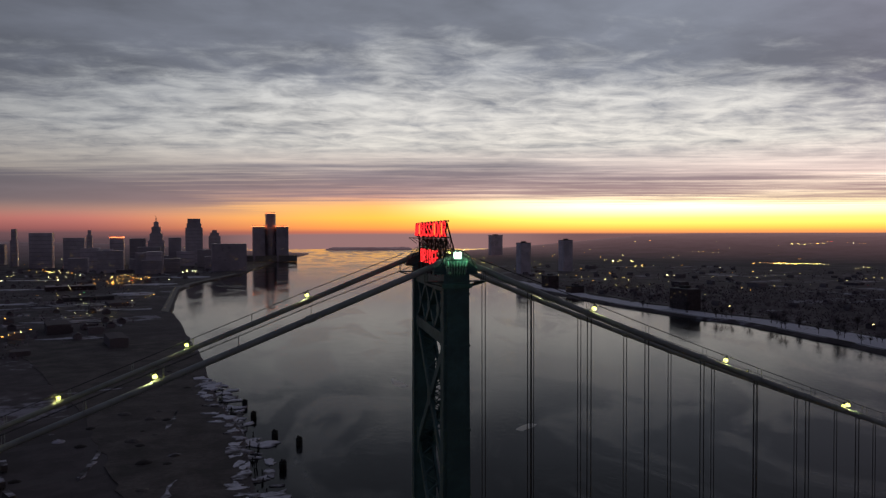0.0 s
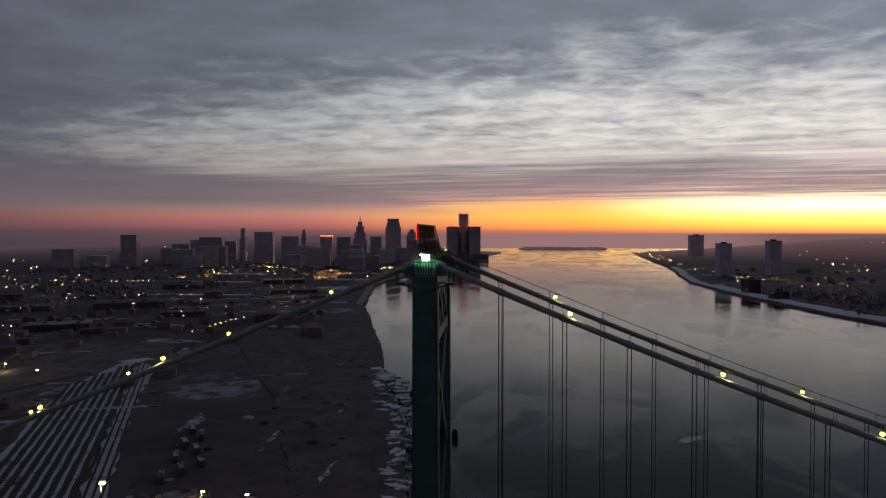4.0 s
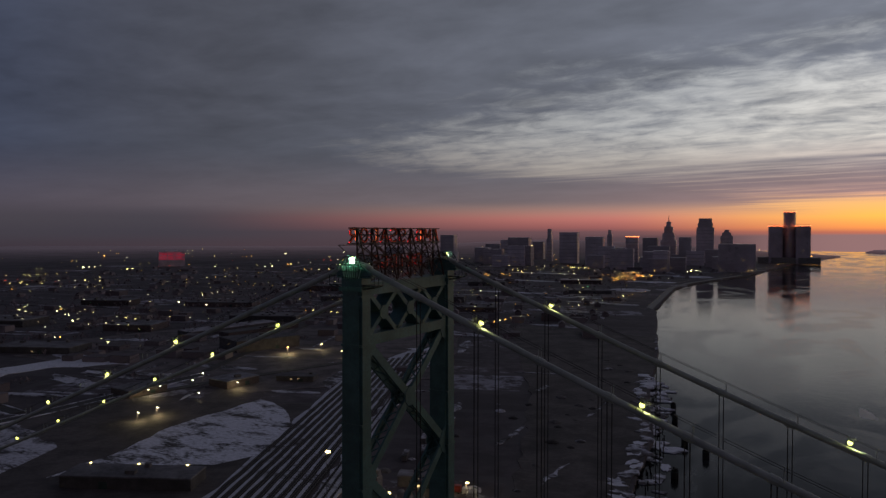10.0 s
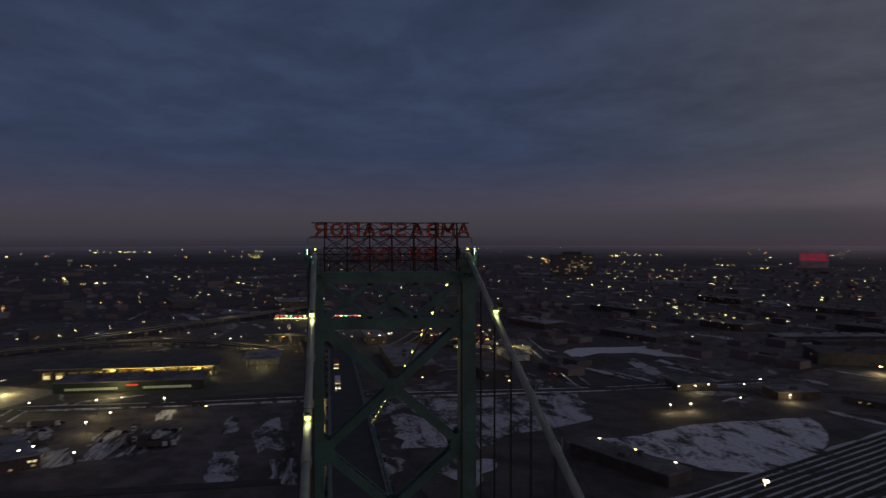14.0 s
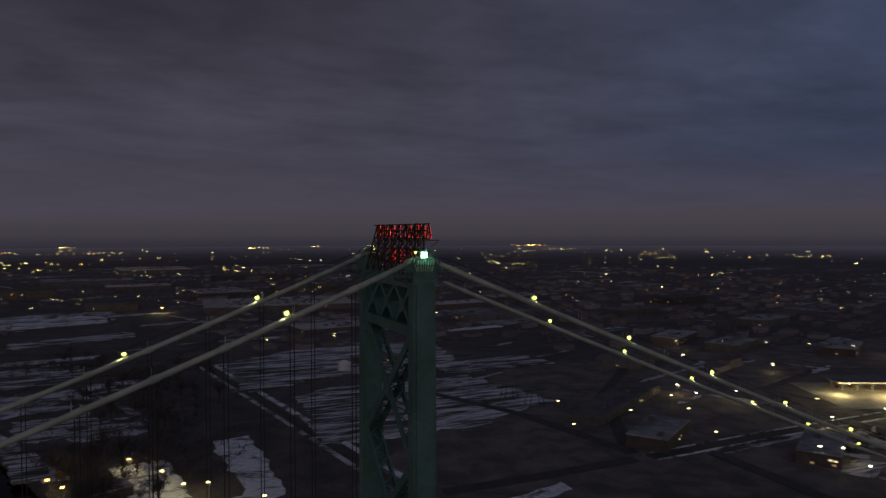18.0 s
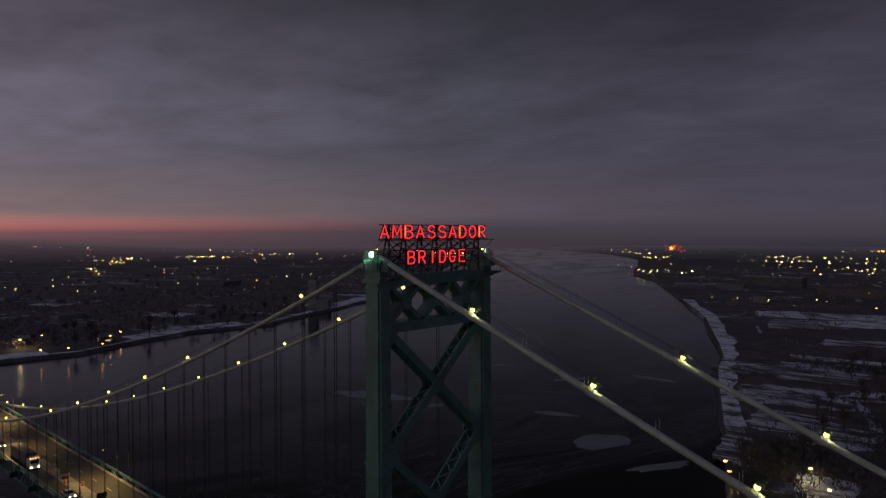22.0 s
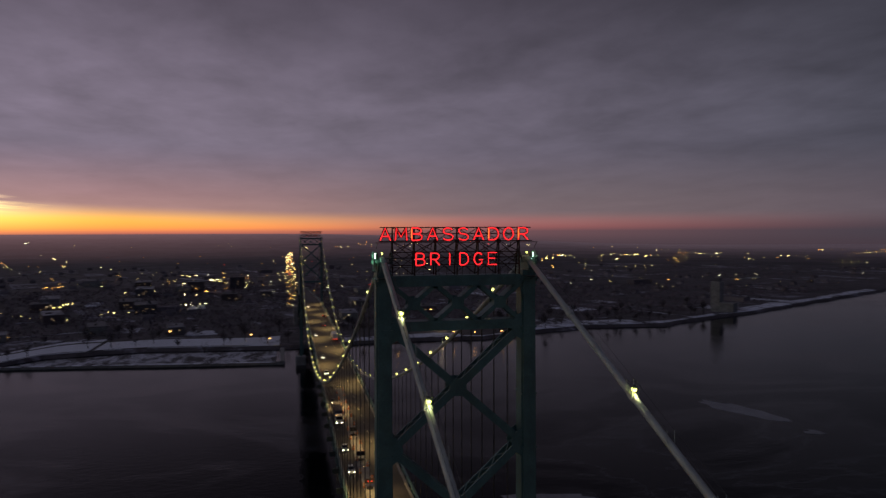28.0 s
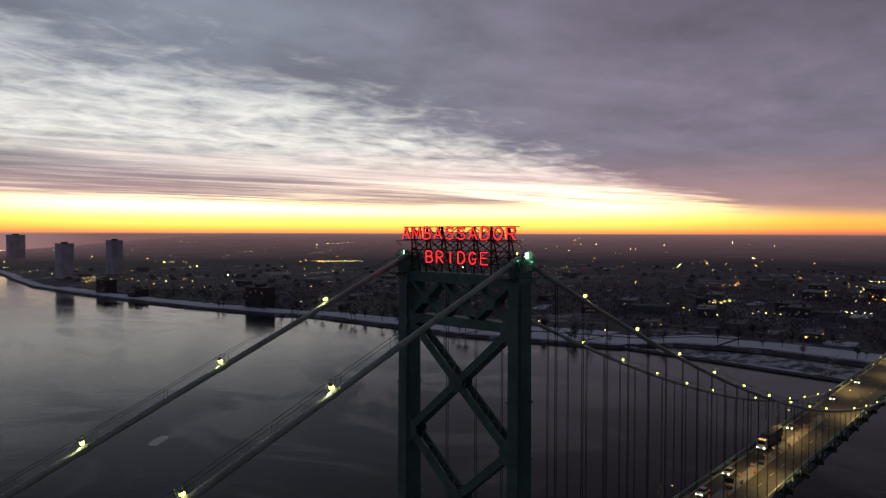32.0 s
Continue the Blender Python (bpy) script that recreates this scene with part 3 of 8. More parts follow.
def top_strut(root):
    for name, z0, z1 in (("top_beam", 114.1, 115.45), ("lower_beam", 108.55, 109.75)):
        b = Solid()
        b.box(-1.12, -0.86, -LEG_IN - 0.1, LEG_IN + 0.1, z0, z1)
        b.box(0.86, 1.12, -LEG_IN - 0.1, LEG_IN + 0.1, z0, z1)
        b.box(-0.86, 0.86, -LEG_IN - 0.1, LEG_IN + 0.1, z1 - 0.12, z1 - 0.02)
        for i in range(15):
            y = -7.7 + i * 1.1
            b.beam((-0.86, y, z0 + 0.06), (0.86, y + 0.9, z0 + 0.06), 0.12, 0.06)
        b.part(name, STEEL, root)
    nodes = [-8.3, -2.77, 2.77, 8.3]
    for y0, y1 in zip(nodes, nodes[1:]):
        ym, zm = (y0 + y1) / 2, 111.95
        for pa, pb in (((y0, 109.6), (ym, zm)), ((y0, 114.3), (ym, zm)), ((y1, 109.6), (ym, zm)), ((y1, 114.3), (ym, zm))):
            d = Solid()
            flared(d, pa, pb, 0.0, 0.27, 0.26, 0.95)
            d.part("diagonal", STEEL, root)
        for sx in (-1, 1):
            g = Solid()
            g.prism([(sx * 0.99 - 0.07, ym + a, zm + c) for a, c in OCT(0.84)], [(sx * 0.99 + 0.07, ym + a, zm + c) for a, c in OCT(0.84)])
            g.part("gusset", STEEL, root)


OCT = lambda r: [(r * math.cos(math.pi / 8 + i * math.pi / 4), r * math.sin(math.pi / 8 + i * math.pi / 4)) for i in range(8)]


def crossing(root, z1, z0):
    """One panel of crossed braces: two plates each with lacing between."""
    zm = (z0 + z1) / 2
    yi = LEG_IN + 0.1
    for (ya, za), (yb, zb) in ((((-yi), z1), (yi, z0)), ((-yi, z0), (yi, z1))):
        br = Solid()
        A, B = Vector((0, ya, za)), Vector((0, yb, zb))
        d = (B - A).normalized()
        n = Vector((0, -d.z, d.y))
        for sx in (-1, 1):
            for so in (-1, 1):
                o = Vector((sx * 0.78, 0, 0)) + n * so * 0.42
                br.beam(A + o, B + o, 0.16, 0.16)
            br.beam(A + Vector((sx * 0.92, 0, 0)), B + Vector((sx * 0.92, 0, 0)), 1.0, 0.09, up=(1, 0, 0))
        L = (B - A).length
        k = int(L / 1.25)
        for i in range(k):
            p, q = A + d * L * i / k, A + d * L * (i + 1) / k
            for so in (-1, 1):
                e = n * so * 0.45
                s1 = 1 if i % 2 else -1
                br.beam(p + e + Vector((s1 * 0.78, 0, 0)), q + e - Vector((s1 * 0.78, 0, 0)), 0.14, 0.06, up=n)
        br.part("brace", STEEL, root)
    for sx in (-1, 1):
        g = Solid()
        g.prism([(sx * 1.0 - 0.05, a, zm + c) for a, c in OCT(1.2)], [(sx * 1.0 + 0.05, a, zm + c) for a, c in OCT(1.2)])
        g.part("gusset", STEEL, root)
    for sy in (-1, 1):
        for z in ((z0, z1) if z1 in (108.8, 50.0) else (z0,)):
            pts = [(sy * (yi - 1.5), z), (sy * (yi - 0.9), z - 1.25), (sy * (yi + 0.2), z - 2.0), (sy * (yi + 0.2), z + 2.0), (sy * (yi - 0.9), z + 1.25)]
            for sx in (-1, 1):
                g = Solid()
                g.prism([(sx * 1.0 - 0.05, a, c) for a, c in pts], [(sx * 1.0 + 0.05, a, c) for a, c in pts])
                g.part("gusset", STEEL, root)


def cage(root, sy):
    """The railed cage round a saddle, with arched side rails."""
    y0, y1 = sy * 8.3, sy * 10.5
    bar = lambda a, b, w, h: Solid().beam(a, b, w, h).part("basket_bar", FLOODLIT_STEEL, root)
    for i in range(7):
        x = -0.96 + 0.32 * i
        bar((x * 0.8, y1 - sy * 0.14, 115.95), (x, y1 + sy * 0.04, 117.35), 0.11, 0.09)
    for sx in (-1, 1):
        bar((sx * 0.8, y1 - sy * 0.14, 115.95), (sx * 1.12, y1, 117.3), 0.10, 0.09)
        bar((sx * 0.92, y1 - sy * 0.3, 115.95), (sx * 1.16, y1 - sy * 0.55, 117.3), 0.10, 0.09)
        bar((sx * 0.98, y1 - sy * 0.85, 115.95), (sx * 1.18, y1 - sy * 1.1, 117.3), 0.10, 0.09)
    # dark plate added behind the bars as the shade in their gaps
    back = Solid()
    back.box(-1.0, 1.0, *sorted((y1 - sy * 0.55, y1 - sy * 0.45)), 116.0, 117.0)
    back.part("gap_shade_plate", STEEL_DARK, root)
    def rod_part(a, b, w):
        Solid().beam(a, b, w, w).part("cage_bar", STEEL_DARK, root)

    for z, k in ((116.05, 0.92), (116.75, 0.96), (117.45, 1.0)):
        rod_part((-1.14 * k, y1, z), (1.14 * k, y1, z), 0.09)
    arch = [(-1.75, 116.9), (-1.35, 117.75), (-0.75, 118.3), (0, 118.5), (0.75, 118.3), (1.35, 117.75), (1.75, 116.9)]
    for y in (y0, y1):
        Solid().tube([(xa, y, za) for xa, za in arch], 0.05, 5).part("cage_arch", STEEL_DARK, root)
        for x in (-1.2, -0.6, 0, 0.6, 1.2):
            rod_part((x, y, 116.9), (x, y, float(np.interp(x, [a for a, _ in arch], [b for _, b in arch]))), 0.06)
        for xa, xb in ((-1.2, -0.6), (-0.6, 0), (0, 0.6), (0.6, 1.2)):
            rod_part((xa, y, 117.4), (xb, y, 118.1), 0.05)
            rod_part((xb, y, 117.4), (xa, y, 118.1), 0.05)
    for x in (-1.2, 1.2):
        for z in (117.0, 117.6):
            rod_part((x, y0, z), (x, y1, z), 0.06)


def platform(root, sy):
    for sx in (-1, 1):
        x0, x1 = sorted((sx * 1.35, sx * 3.05))
        p = Solid().box(x0, x1, *sorted((sy * 8.6, sy * 10.2)), 115.2, 115.3).part("service_platform", STEEL_DARK, root)
        for y in (8.6, 9.4, 10.2):
            Solid().beam((sx * 3.05, sy * y, 115.2), (sx * 1.35, sy * y, 114.75), 0.08, 0.1).part("strut", STEEL_DARK, p)
            Solid().beam((sx * 3.0, sy * y, 115.3), (sx * 3.0, sy * y, 116.3), 0.05, 0.05).part("rail_post", STEEL_DARK, p)
        Solid().beam((sx * 3.0, sy * 8.6, 116.25), (sx * 3.0, sy * 10.2, 116.25), 0.05, 0.05).part("guard_rail", STEEL_DARK, p)
        for y in (8.6, 10.2):
            Solid().beam((sx * 3.0, sy * y, 116.25), (sx * 1.5, sy * y, 116.25), 0.05, 0.05).part("guard_rail", STEEL_DARK, p)


tower("bridge_tower", 0.0, True)
tower_far = tower("bridge_tower", SPAN, False)
tower_far["label"] = "distant dark steel suspension bridge tower standing over the far shore"

# cables
for sy, nm in ((1, "upstream"), (-1, "downstream")):
    y = sy * CW
    c = thing("main_cable", "thick pale green wrapped suspension cable with clamp bands", "suspension cable", "main cables")
    pts = [(x, y, main_z(x)) for x in np.linspace(2.0, SPAN - 2.0, 90)]
    Solid().tube(pts, 0.33, 12).part("span_cable", CABLE, c, smooth=True)
    pts = [(-x, y, side_z(x)) for x in np.linspace(2.0, 262, 30)]
    Solid().tube(pts, 0.33, 12).part("side_cable", CABLE, c, smooth=True)
    pts = [(SPAN + x, y, side_z(x)) for x in np.linspace(2.0, 262, 20)]
    Solid().tube(pts, 0.33, 8).part("side_cable", CABLE, c, smooth=True)
    for sx in (-1, 1):
        Solid().tube([(sx * x, y, z) for x, z in ((0, 117.5), (0.8, 117.4), (1.5, 117.2), (2.05, 116.95 if sx > 0 else 116.9))], 0.36, 10).part("saddle_cable", CABLE, c, smooth=True)

# deck
PANEL = 14.3


def deck_run(name, x0, x1, step, label, edge=EDGE):
    root = thing(name, label, "bridge deck")
    n = int(round((x1 - x0) / step))
    xs = [x0 + (x1 - x0) * i / n for i in range(n + 1)]
    rd = Solid()
    rd.loft([[(x, -7.0, deck_z(x) - 0.35), (x, 7.0, deck_z(x) - 0.35), (x, 7.0, deck_z(x)), (x, -7.0, deck_z(x))] for x in xs])
    rd.part("roadway", ASPHALT, root)
    for sy in (1, -1):
        tr = Solid()
        walk_ = Solid()
        for i, (a, b) in enumerate(zip(xs, xs[1:])):
            za, zb = deck_z(a), deck_z(b)
            for dz in (1.3, -2.4):
                tr.beam((a, sy * edge, za + dz), (b, sy * edge, zb + dz), 0.5, 0.45)
            tr.beam((a, sy * edge, za - 2.4), (a, sy * edge, za + 1.3), 0.3, 0.3)
            m = (a + b) / 2
            zm = deck_z(m)
            tr.beam((a, sy * edge, za + 1.3), (m, sy * edge, zm - 2.4), 0.28, 0.28)
            tr.beam((m, sy * edge, zm - 2.4), (b, sy * edge, zb + 1.3), 0.28, 0.28)
        tr.part("stiffening_truss", STEEL, root, "green steel truss along the deck edge")
        y0, y1 = sorted((sy * 7.0, sy * (edge - 0.27)))
        walk_.loft([[(x, y0, deck_z(x) - 0.2), (x, y1, deck_z(x) - 0.2), (x, y1, deck_z(x) + 0.2), (x, y0, deck_z(x) + 0.2)] for x in xs])
        walk_.part("kerb_walk", CONCRETE, root)
    for a in xs[::2]:
        z = deck_z(a)
        Solid().box(a - 0.25, a + 0.25, -9.7, 9.7, z - 1.8, z - 0.36).part("floor_beam", STEEL_DARK, root)
    return root


deck_run("bridge_deck", 0.0, SPAN, PANEL / 2, "lamplit two-way asphalt bridge deck between green steel trusses")
deck_run("approach_deck", -420.0, 0.0, PANEL, "dark approach roadway on steel trusses over the land")
deck_run("approach_deck", SPAN, SPAN + 420, PANEL, "far approach roadway on steel trusses")

# ---- the sign on the tower ----
SIGN_X = -0.85
NEON_BACK = glow("neon_back_glow", (1.0, 0.12, 0.05), 0.13)


def stroke_letter(ch, w, h):
    """The tube strokes of a capital letter as polylines in a box w by h."""
    def arc(cx, cy, rx, ry, a0, a1, n=9):
        return [(cx + rx * math.cos(radians(a0 + (a1 - a0) * i / n)), cy + ry * math.sin(radians(a0 + (a1 - a0) * i / n))) for i in range(n + 1)]
    if ch == "A":
        return [[(0, 0), (w / 2, h), (w, 0)], [(w * 0.2, h * 0.33), (w * 0.8, h * 0.33)]]
    if ch == "M":
        return [[(0, 0), (w * 0.08, h), (w / 2, h * 0.25), (w * 0.92, h), (w, 0)]]
    if ch == "B":
        return [[(0, 0), (0, h)], [(0, h)] + arc(w * 0.5, h * 0.76, w * 0.42, h * 0.24, 90, -90) + [(0, h * 0.52)], [(0, h * 0.52)] + arc(w * 0.52, h * 0.26, w * 0.48, h * 0.26, 90, -90) + [(0, 0)]]
    if ch == "S":
        return [arc(w / 2, h * 0.75, w * 0.46, h * 0.25, 25, 270) + arc(w / 2, h * 0.25, w * 0.5, h * 0.25, 90, -155)]
    if ch == "D":
        return [[(0, 0), (0, h)], [(0, h)] + arc(w * 0.4, h / 2, w * 0.6, h / 2, 90, -90, 14) + [(0, 0)]]
    if ch == "O":
        return [arc(w / 2, h / 2, w / 2, h / 2, 0, 360, 20)]
    if ch == "R":
        return [[(0, 0), (0, h)], [(0, h)] + arc(w * 0.5, h * 0.74, w * 0.46, h * 0.26, 90, -90) + [(0, h * 0.48)], [(w * 0.45, h * 0.48), (w, 0)]]
    if ch == "I":
        return [[(w / 2, 0), (w / 2, h)]]
    if ch == "G":
        return [arc(w / 2, h / 2, w / 2, h / 2, 42, 320, 16) + [(w * 0.97, h * 0.42), (w * 0.55, h * 0.42)]]
    if ch == "E":
        return [[(w, h), (0, h), (0, 0), (w, 0)], [(0, h * 0.52), (w * 0.8, h * 0.52)]]
    return []


def sign_letter(root, ch, y, z, w, h, amber=False):
    """Letters face landward, so they run from the upstream end to the downstream end."""
    place = lambda p, x: (x, y - p[0], z + p[1])
    tray, tube, back = Solid(), Solid(), Solid()
    for line in stroke_letter(ch, w, h):
        for a, b in zip(line, line[1:]):
            pa, pb = Vector(place(a, SIGN_X)), Vector(place(b, SIGN_X))
            tray.beam(pa, pb, 0.30, 0.05, up=(1, 0, 0))
            sd = (pb - pa).normalized().cross(Vector((1, 0, 0))) * 0.15
            for q in (-1, 1):
                o = sd * q + Vector((-0.06, 0, 0))
                tray.beam(pa + o, pb + o, 0.03, 0.10, up=(1, 0, 0))
        tube.tube([place(p, SIGN_X - 0.13) for p in line], 0.082, 6)
        # thin glowing line added behind, for the front tubes' light showing through
        back.tube([place(p, SIGN_X + 0.06) for p in line], 0.026, 5)
    let = tray.part("letter", LETTER_TRAY, root, "red neon channel letter %s" % ch)
    tube.part("neon_tube", NEON, let, smooth=True)
    back.part("back_glow", NEON_BACK, let)
    if amber:
        Solid().tube([place((-0.06, 0.12 * h), SIGN_X - 0.26), place((-0.06, 0.95 * h), SIGN_X - 0.26)], 0.07, 6).part("amber_tube", NEON_AMBER, let, "worn amber stretch of tube")


def rooftop_sign():
    root = thing("rooftop_sign", "red neon sign letters on a rusty open steel lattice", "rooftop sign")
    for word, y0, pitch, z, h, w in (("AMBASSADOR", 9.75, 1.975, 119.84, 1.52, 1.28), ("BRIDGE", 5.28, 1.86, 116.72, 1.50, 1.10)):
        for i, ch in enumerate(word):
            ww = w * {"I": 0.3, "M": 1.12}.get(ch, 1.0)
            sign_letter(root, ch, y0 - i * pitch - (w - ww) / 2, z, ww, h, word[0] == "A" and i in (2, 7, 9))
    yp = [-8.2 + 2.733 * i for i in range(7)]
    for y in yp:
        f = Solid()
        f.beam((-0.72, y, 115.45), (-0.72, y, 121.45), 0.15, 0.16)
        f.beam((0.95, y, 115.45), (-0.60, y, 121.3), 0.14, 0.14)
        for z0, z1 in ((116.6, 117.6), (117.6, 118.7), (118.7, 119.7)):
            f.beam((-0.72, y, z0), (0.95 - (z1 - 115.45) * 0.265, y, z1), 0.06, 0.06)
        f.beam((-0.72, y, 118.6), (0.12, y, 118.6), 0.07, 0.07)
        f.part("post", SIGN_STEEL, root)
    for z, y1, x in ((116.75, 8.2, -0.72), (118.35, 8.2, -0.72), (119.72, 9.9, -0.72), (120.65, 9.0, -0.72), (121.42, 9.75, -0.72), (117.6, 8.2, 0.38), (119.75, 8.2, -0.17)):
        Solid().beam((x, -y1, z), (x, y1, z), 0.12, 0.13).part("rail", SIGN_STEEL, root)
    for a, b in zip(yp, yp[1:]):
        for z0, z1, x0, x1 in ((116.75, 118.35, -0.70, -0.70), (118.35, 119.72, -0.70, -0.70), (119.72, 121.42, -0.68, -0.68), (115.5, 117.6, 0.92, 0.38), (117.6, 119.75, 0.38, -0.17)):
            Solid().beam((x0, a, z0), (x1, b, z1), 0.085, 0.085).part("brace", SIGN_STEEL, root)
            Solid().beam((x1, a, z1), (x0, b, z0), 0.085, 0.085).part("brace", SIGN_STEEL, root)
    cw = Solid()
    cw.box(-1.75, -0.95, -10.3, 10.3, 119.52, 119.60)
    cw.part("catwalk", SIGN_STEEL, root)
    for y in (-10.2, -6.8, -3.4, 0, 3.4, 6.8, 10.2):
        b = Solid()
        b.beam((-1.7, y, 119.52), (-0.72, y, 118.8), 0.06, 0.06)
        b.part("catwalk_bracket", SIGN_STEEL, root)
    for i in range(16):
        y = -7.6 + i * 1.0
        Solid().beam((-1.0, y, 115.45), (-1.0, y, 116.5), 0.05, 0.05).part("rail_post", SIGN_STEEL, root)
    Solid().beam((-1.0, -8.2, 116.5), (-1.0, 8.2, 116.5), 0.05, 0.05).part("guard_rail", SIGN_STEEL, root)
    return root


sign = rooftop_sign()
far_sign = copy_thing(sign, pose(SPAN, 0, 0, 0, 0, 180))
far_sign["label"] = "distant rooftop sign seen from behind on the far tower"

# ---- lamps on the towers and cables ----
LAMP_HOUSING = material("lamp_housing", (0.10, 0.11, 0.09), 0.5, 0.4, 0.2, 0.4, 0.05)


def ball(r, c=(0, 0, 0), seg=10, rings=6):
    s = Solid()
    loops = []
    for i in range(1, rings):
        a = math.pi * i / rings
        loops.append([(c[0] + r * math.sin(a) * math.cos(2 * math.pi * k / seg), c[1] + r * math.sin(a) * math.sin(2 * math.pi * k / seg), c[2] - r * math.cos(a)) for k in range(seg)])
    s.loft(loops)
    return s


for sy in (1, -1):
    fl = thing("tower_floodlight", "bright green-white floodlight on the tower cage", "floodlight", "tower lights", at=(0.1, sy * 10.05, 117.85))
    Solid().chamfer_box(-0.42, 0.42, -0.16, 0.16, -0.30, 0.42, 0.06).part("housing", LAMP_HOUSING, fl)
    lens = Solid().box(-0.38, 0.38, *sorted((sy * 0.17, sy * 0.20)), -0.26, 0.40).part("lens", BULB_GREEN, fl)
    Solid().beam((0, 0, -0.3), (0, 0, -1.85), 0.12, 0.12).part("post", LAMP_HOUSING, fl)
    be = thing("tower_beacon", "small white beacon lamp on a thin post", "beacon", "tower beacons", at=(0.75 if sy > 0 else -0.55, sy * 9.3, 118.2))
    ball(0.13, (0, 0, 0)).part("bulb", BULB, be)
    Solid().rod((0, 0, -0.95), (0, 0, -0.12), 0.04).part("post", LAMP_HOUSING, be)
    l = bpy.data.lights.new("tower_flood", "POINT")
    l.energy, l.color, l.shadow_soft_size = 90, (0.36, 1.0, 0.58), 0.12
    new("tower_flood", l).location = (0.15, sy * 10.75, 117.9)

# one cable lamp, then copies
lamp0 = thing("cable_lamp", "small bright floodlight on a bracket clamped to the bridge cable", "cable lamp", "cable lamps")
for a in (-0.3, 0.3):
    Solid().tube([(a, 0.35, 0.1), (a, 0.35, 1.25), (a, -0.35, 1.25), (a, -0.35, 0.1)], 0.03, 4).part("bracket", STEEL_DARK, lamp0)
ball(0.25, (0, 0, 0.62)).part("bulb", BULB, lamp0)
Solid().chamfer_box(-0.2, 0.2, -0.2, 0.2, 0.82, 1.0, 0.05).part("hood", LAMP_HOUSING, lamp0)
first = True
CABLE_LIGHT = bpy.data.lights.new("cable_light", "POINT")
CABLE_LIGHT.energy, CABLE_LIGHT.color, CABLE_LIGHT.shadow_soft_size = 42, (1.0, 0.98, 0.45), 0.1


def add_lamp(x, y, z, slope, lit):
    global first
    m = Matrix.Translation((x, y, z)) @ Matrix.Rotation(-math.atan(slope), 4, "Y")
    if first:
        lamp0.matrix_basis, ob, first = m, lamp0, False
    else:
        ob = copy_thing(lamp0, m)
    if lit:
        sg = 1 if slope > 0 else -1
        n = new("cable_light", CABLE_LIGHT)
        n.location = (x - sg * 0.75, y, z - 0.75 * abs(slope) + 0.62)
    return ob


main_lamps = [15.0 + 15.6 * i + 0.085 * i * i for i in range(16)]
main_lamps += [SPAN - x for x in reversed(main_lamps)]
side_lamps = [14.5 + 14.3 * i for i in range(15)]
for sy in (1, -1):
    y = sy * CW
    for i, x in enumerate(main_lamps):
        if i == 9 or (sy > 0 and i in (1, 7)):
            continue
        sl = (main_z(x + 1) - main_z(x - 1)) / 2
        add_lamp(x, y, main_z(x) + 0.1, sl, i < 4)
    for i, x in enumerate(side_lamps):
        if (i == 0 or 6 < i < 12) and sy < 0:
            continue
        sl = -(side_z(x + 1) - side_z(x - 1)) / 2
        add_lamp(-x, y, side_z(x) + 0.1, sl, i < 5)
        if i < 12:
            add_lamp(SPAN + x, y, side_z(x) + 0.1, -sl, False)

# ---- cable bands, suspenders and hand ropes ----
for sy in (1, -1):
    y = sy * CW
    for base, fz, n, sign in ((0.0, main_z, 83, 1), (0.0, side_z, 18, -1)):
        for i in range(n):
            d = (8.0 + 6.68 * i) if sign > 0 else (14.5 + 14.3 * i)
            if sign > 0 and d > SPAN - 6:
                break
            x = sign * d
            dz = (fz(d + 0.5) - fz(d - 0.5)) * sign
            b = Solid()
            b.rod((x - 0.4, y, fz(d) - dz * 0.4), (x + 0.4, y, fz(d) + dz * 0.4), 0.40, 10)
            ob = b.part("cable_band", CABLE)
            hang = tagged(ob, "pale clamp band round the suspension cable", "cable band", "cable bands")
            if sign > 0:
                zt, zb = fz(d) - 0.3, deck_z(d) - 1.0
                if zt - zb > 0.6:
                    hg = thing("suspender", "pair of thin dark wire rope suspenders from cable to deck", "suspender", "suspender ropes", at=(x, y, zb))
                    for o in (-0.22, 0.22):
                        Solid().rod((o, 0, 0), (o, 0, zt - zb), 0.055, 5).part("rope", WIRE, hg)
# hand ropes over the near stretch of each cable, on small stanchions
for sy in (1, -1):
    for sign, fz, far_end in ((1, main_z, 200), (-1, side_z, 150)):
        hr = thing("hand_ropes", "thin paired hand ropes on small stanchions above the cable", "hand rope", "hand ropes")
        for o in (-0.34, 0.34):
            pts = [(sign * d, sy * CW + o, fz(d) + (1.25 if i else 0.9)) for i, d in enumerate([2.6] + [14.5 + 6.9 * k for k in range(int((far_end - 14) / 6.9))])]
            Solid().tube(pts, 0.022, 4).part("rope", WIRE, hr)
            for p in pts[1:]:
                Solid().rod((p[0], p[1], p[2] - 1.1), p, 0.028, 5).part("stanchion", CABLE, hr)
# ---- land: materials and simple kinds ----
rng = random.Random(7)


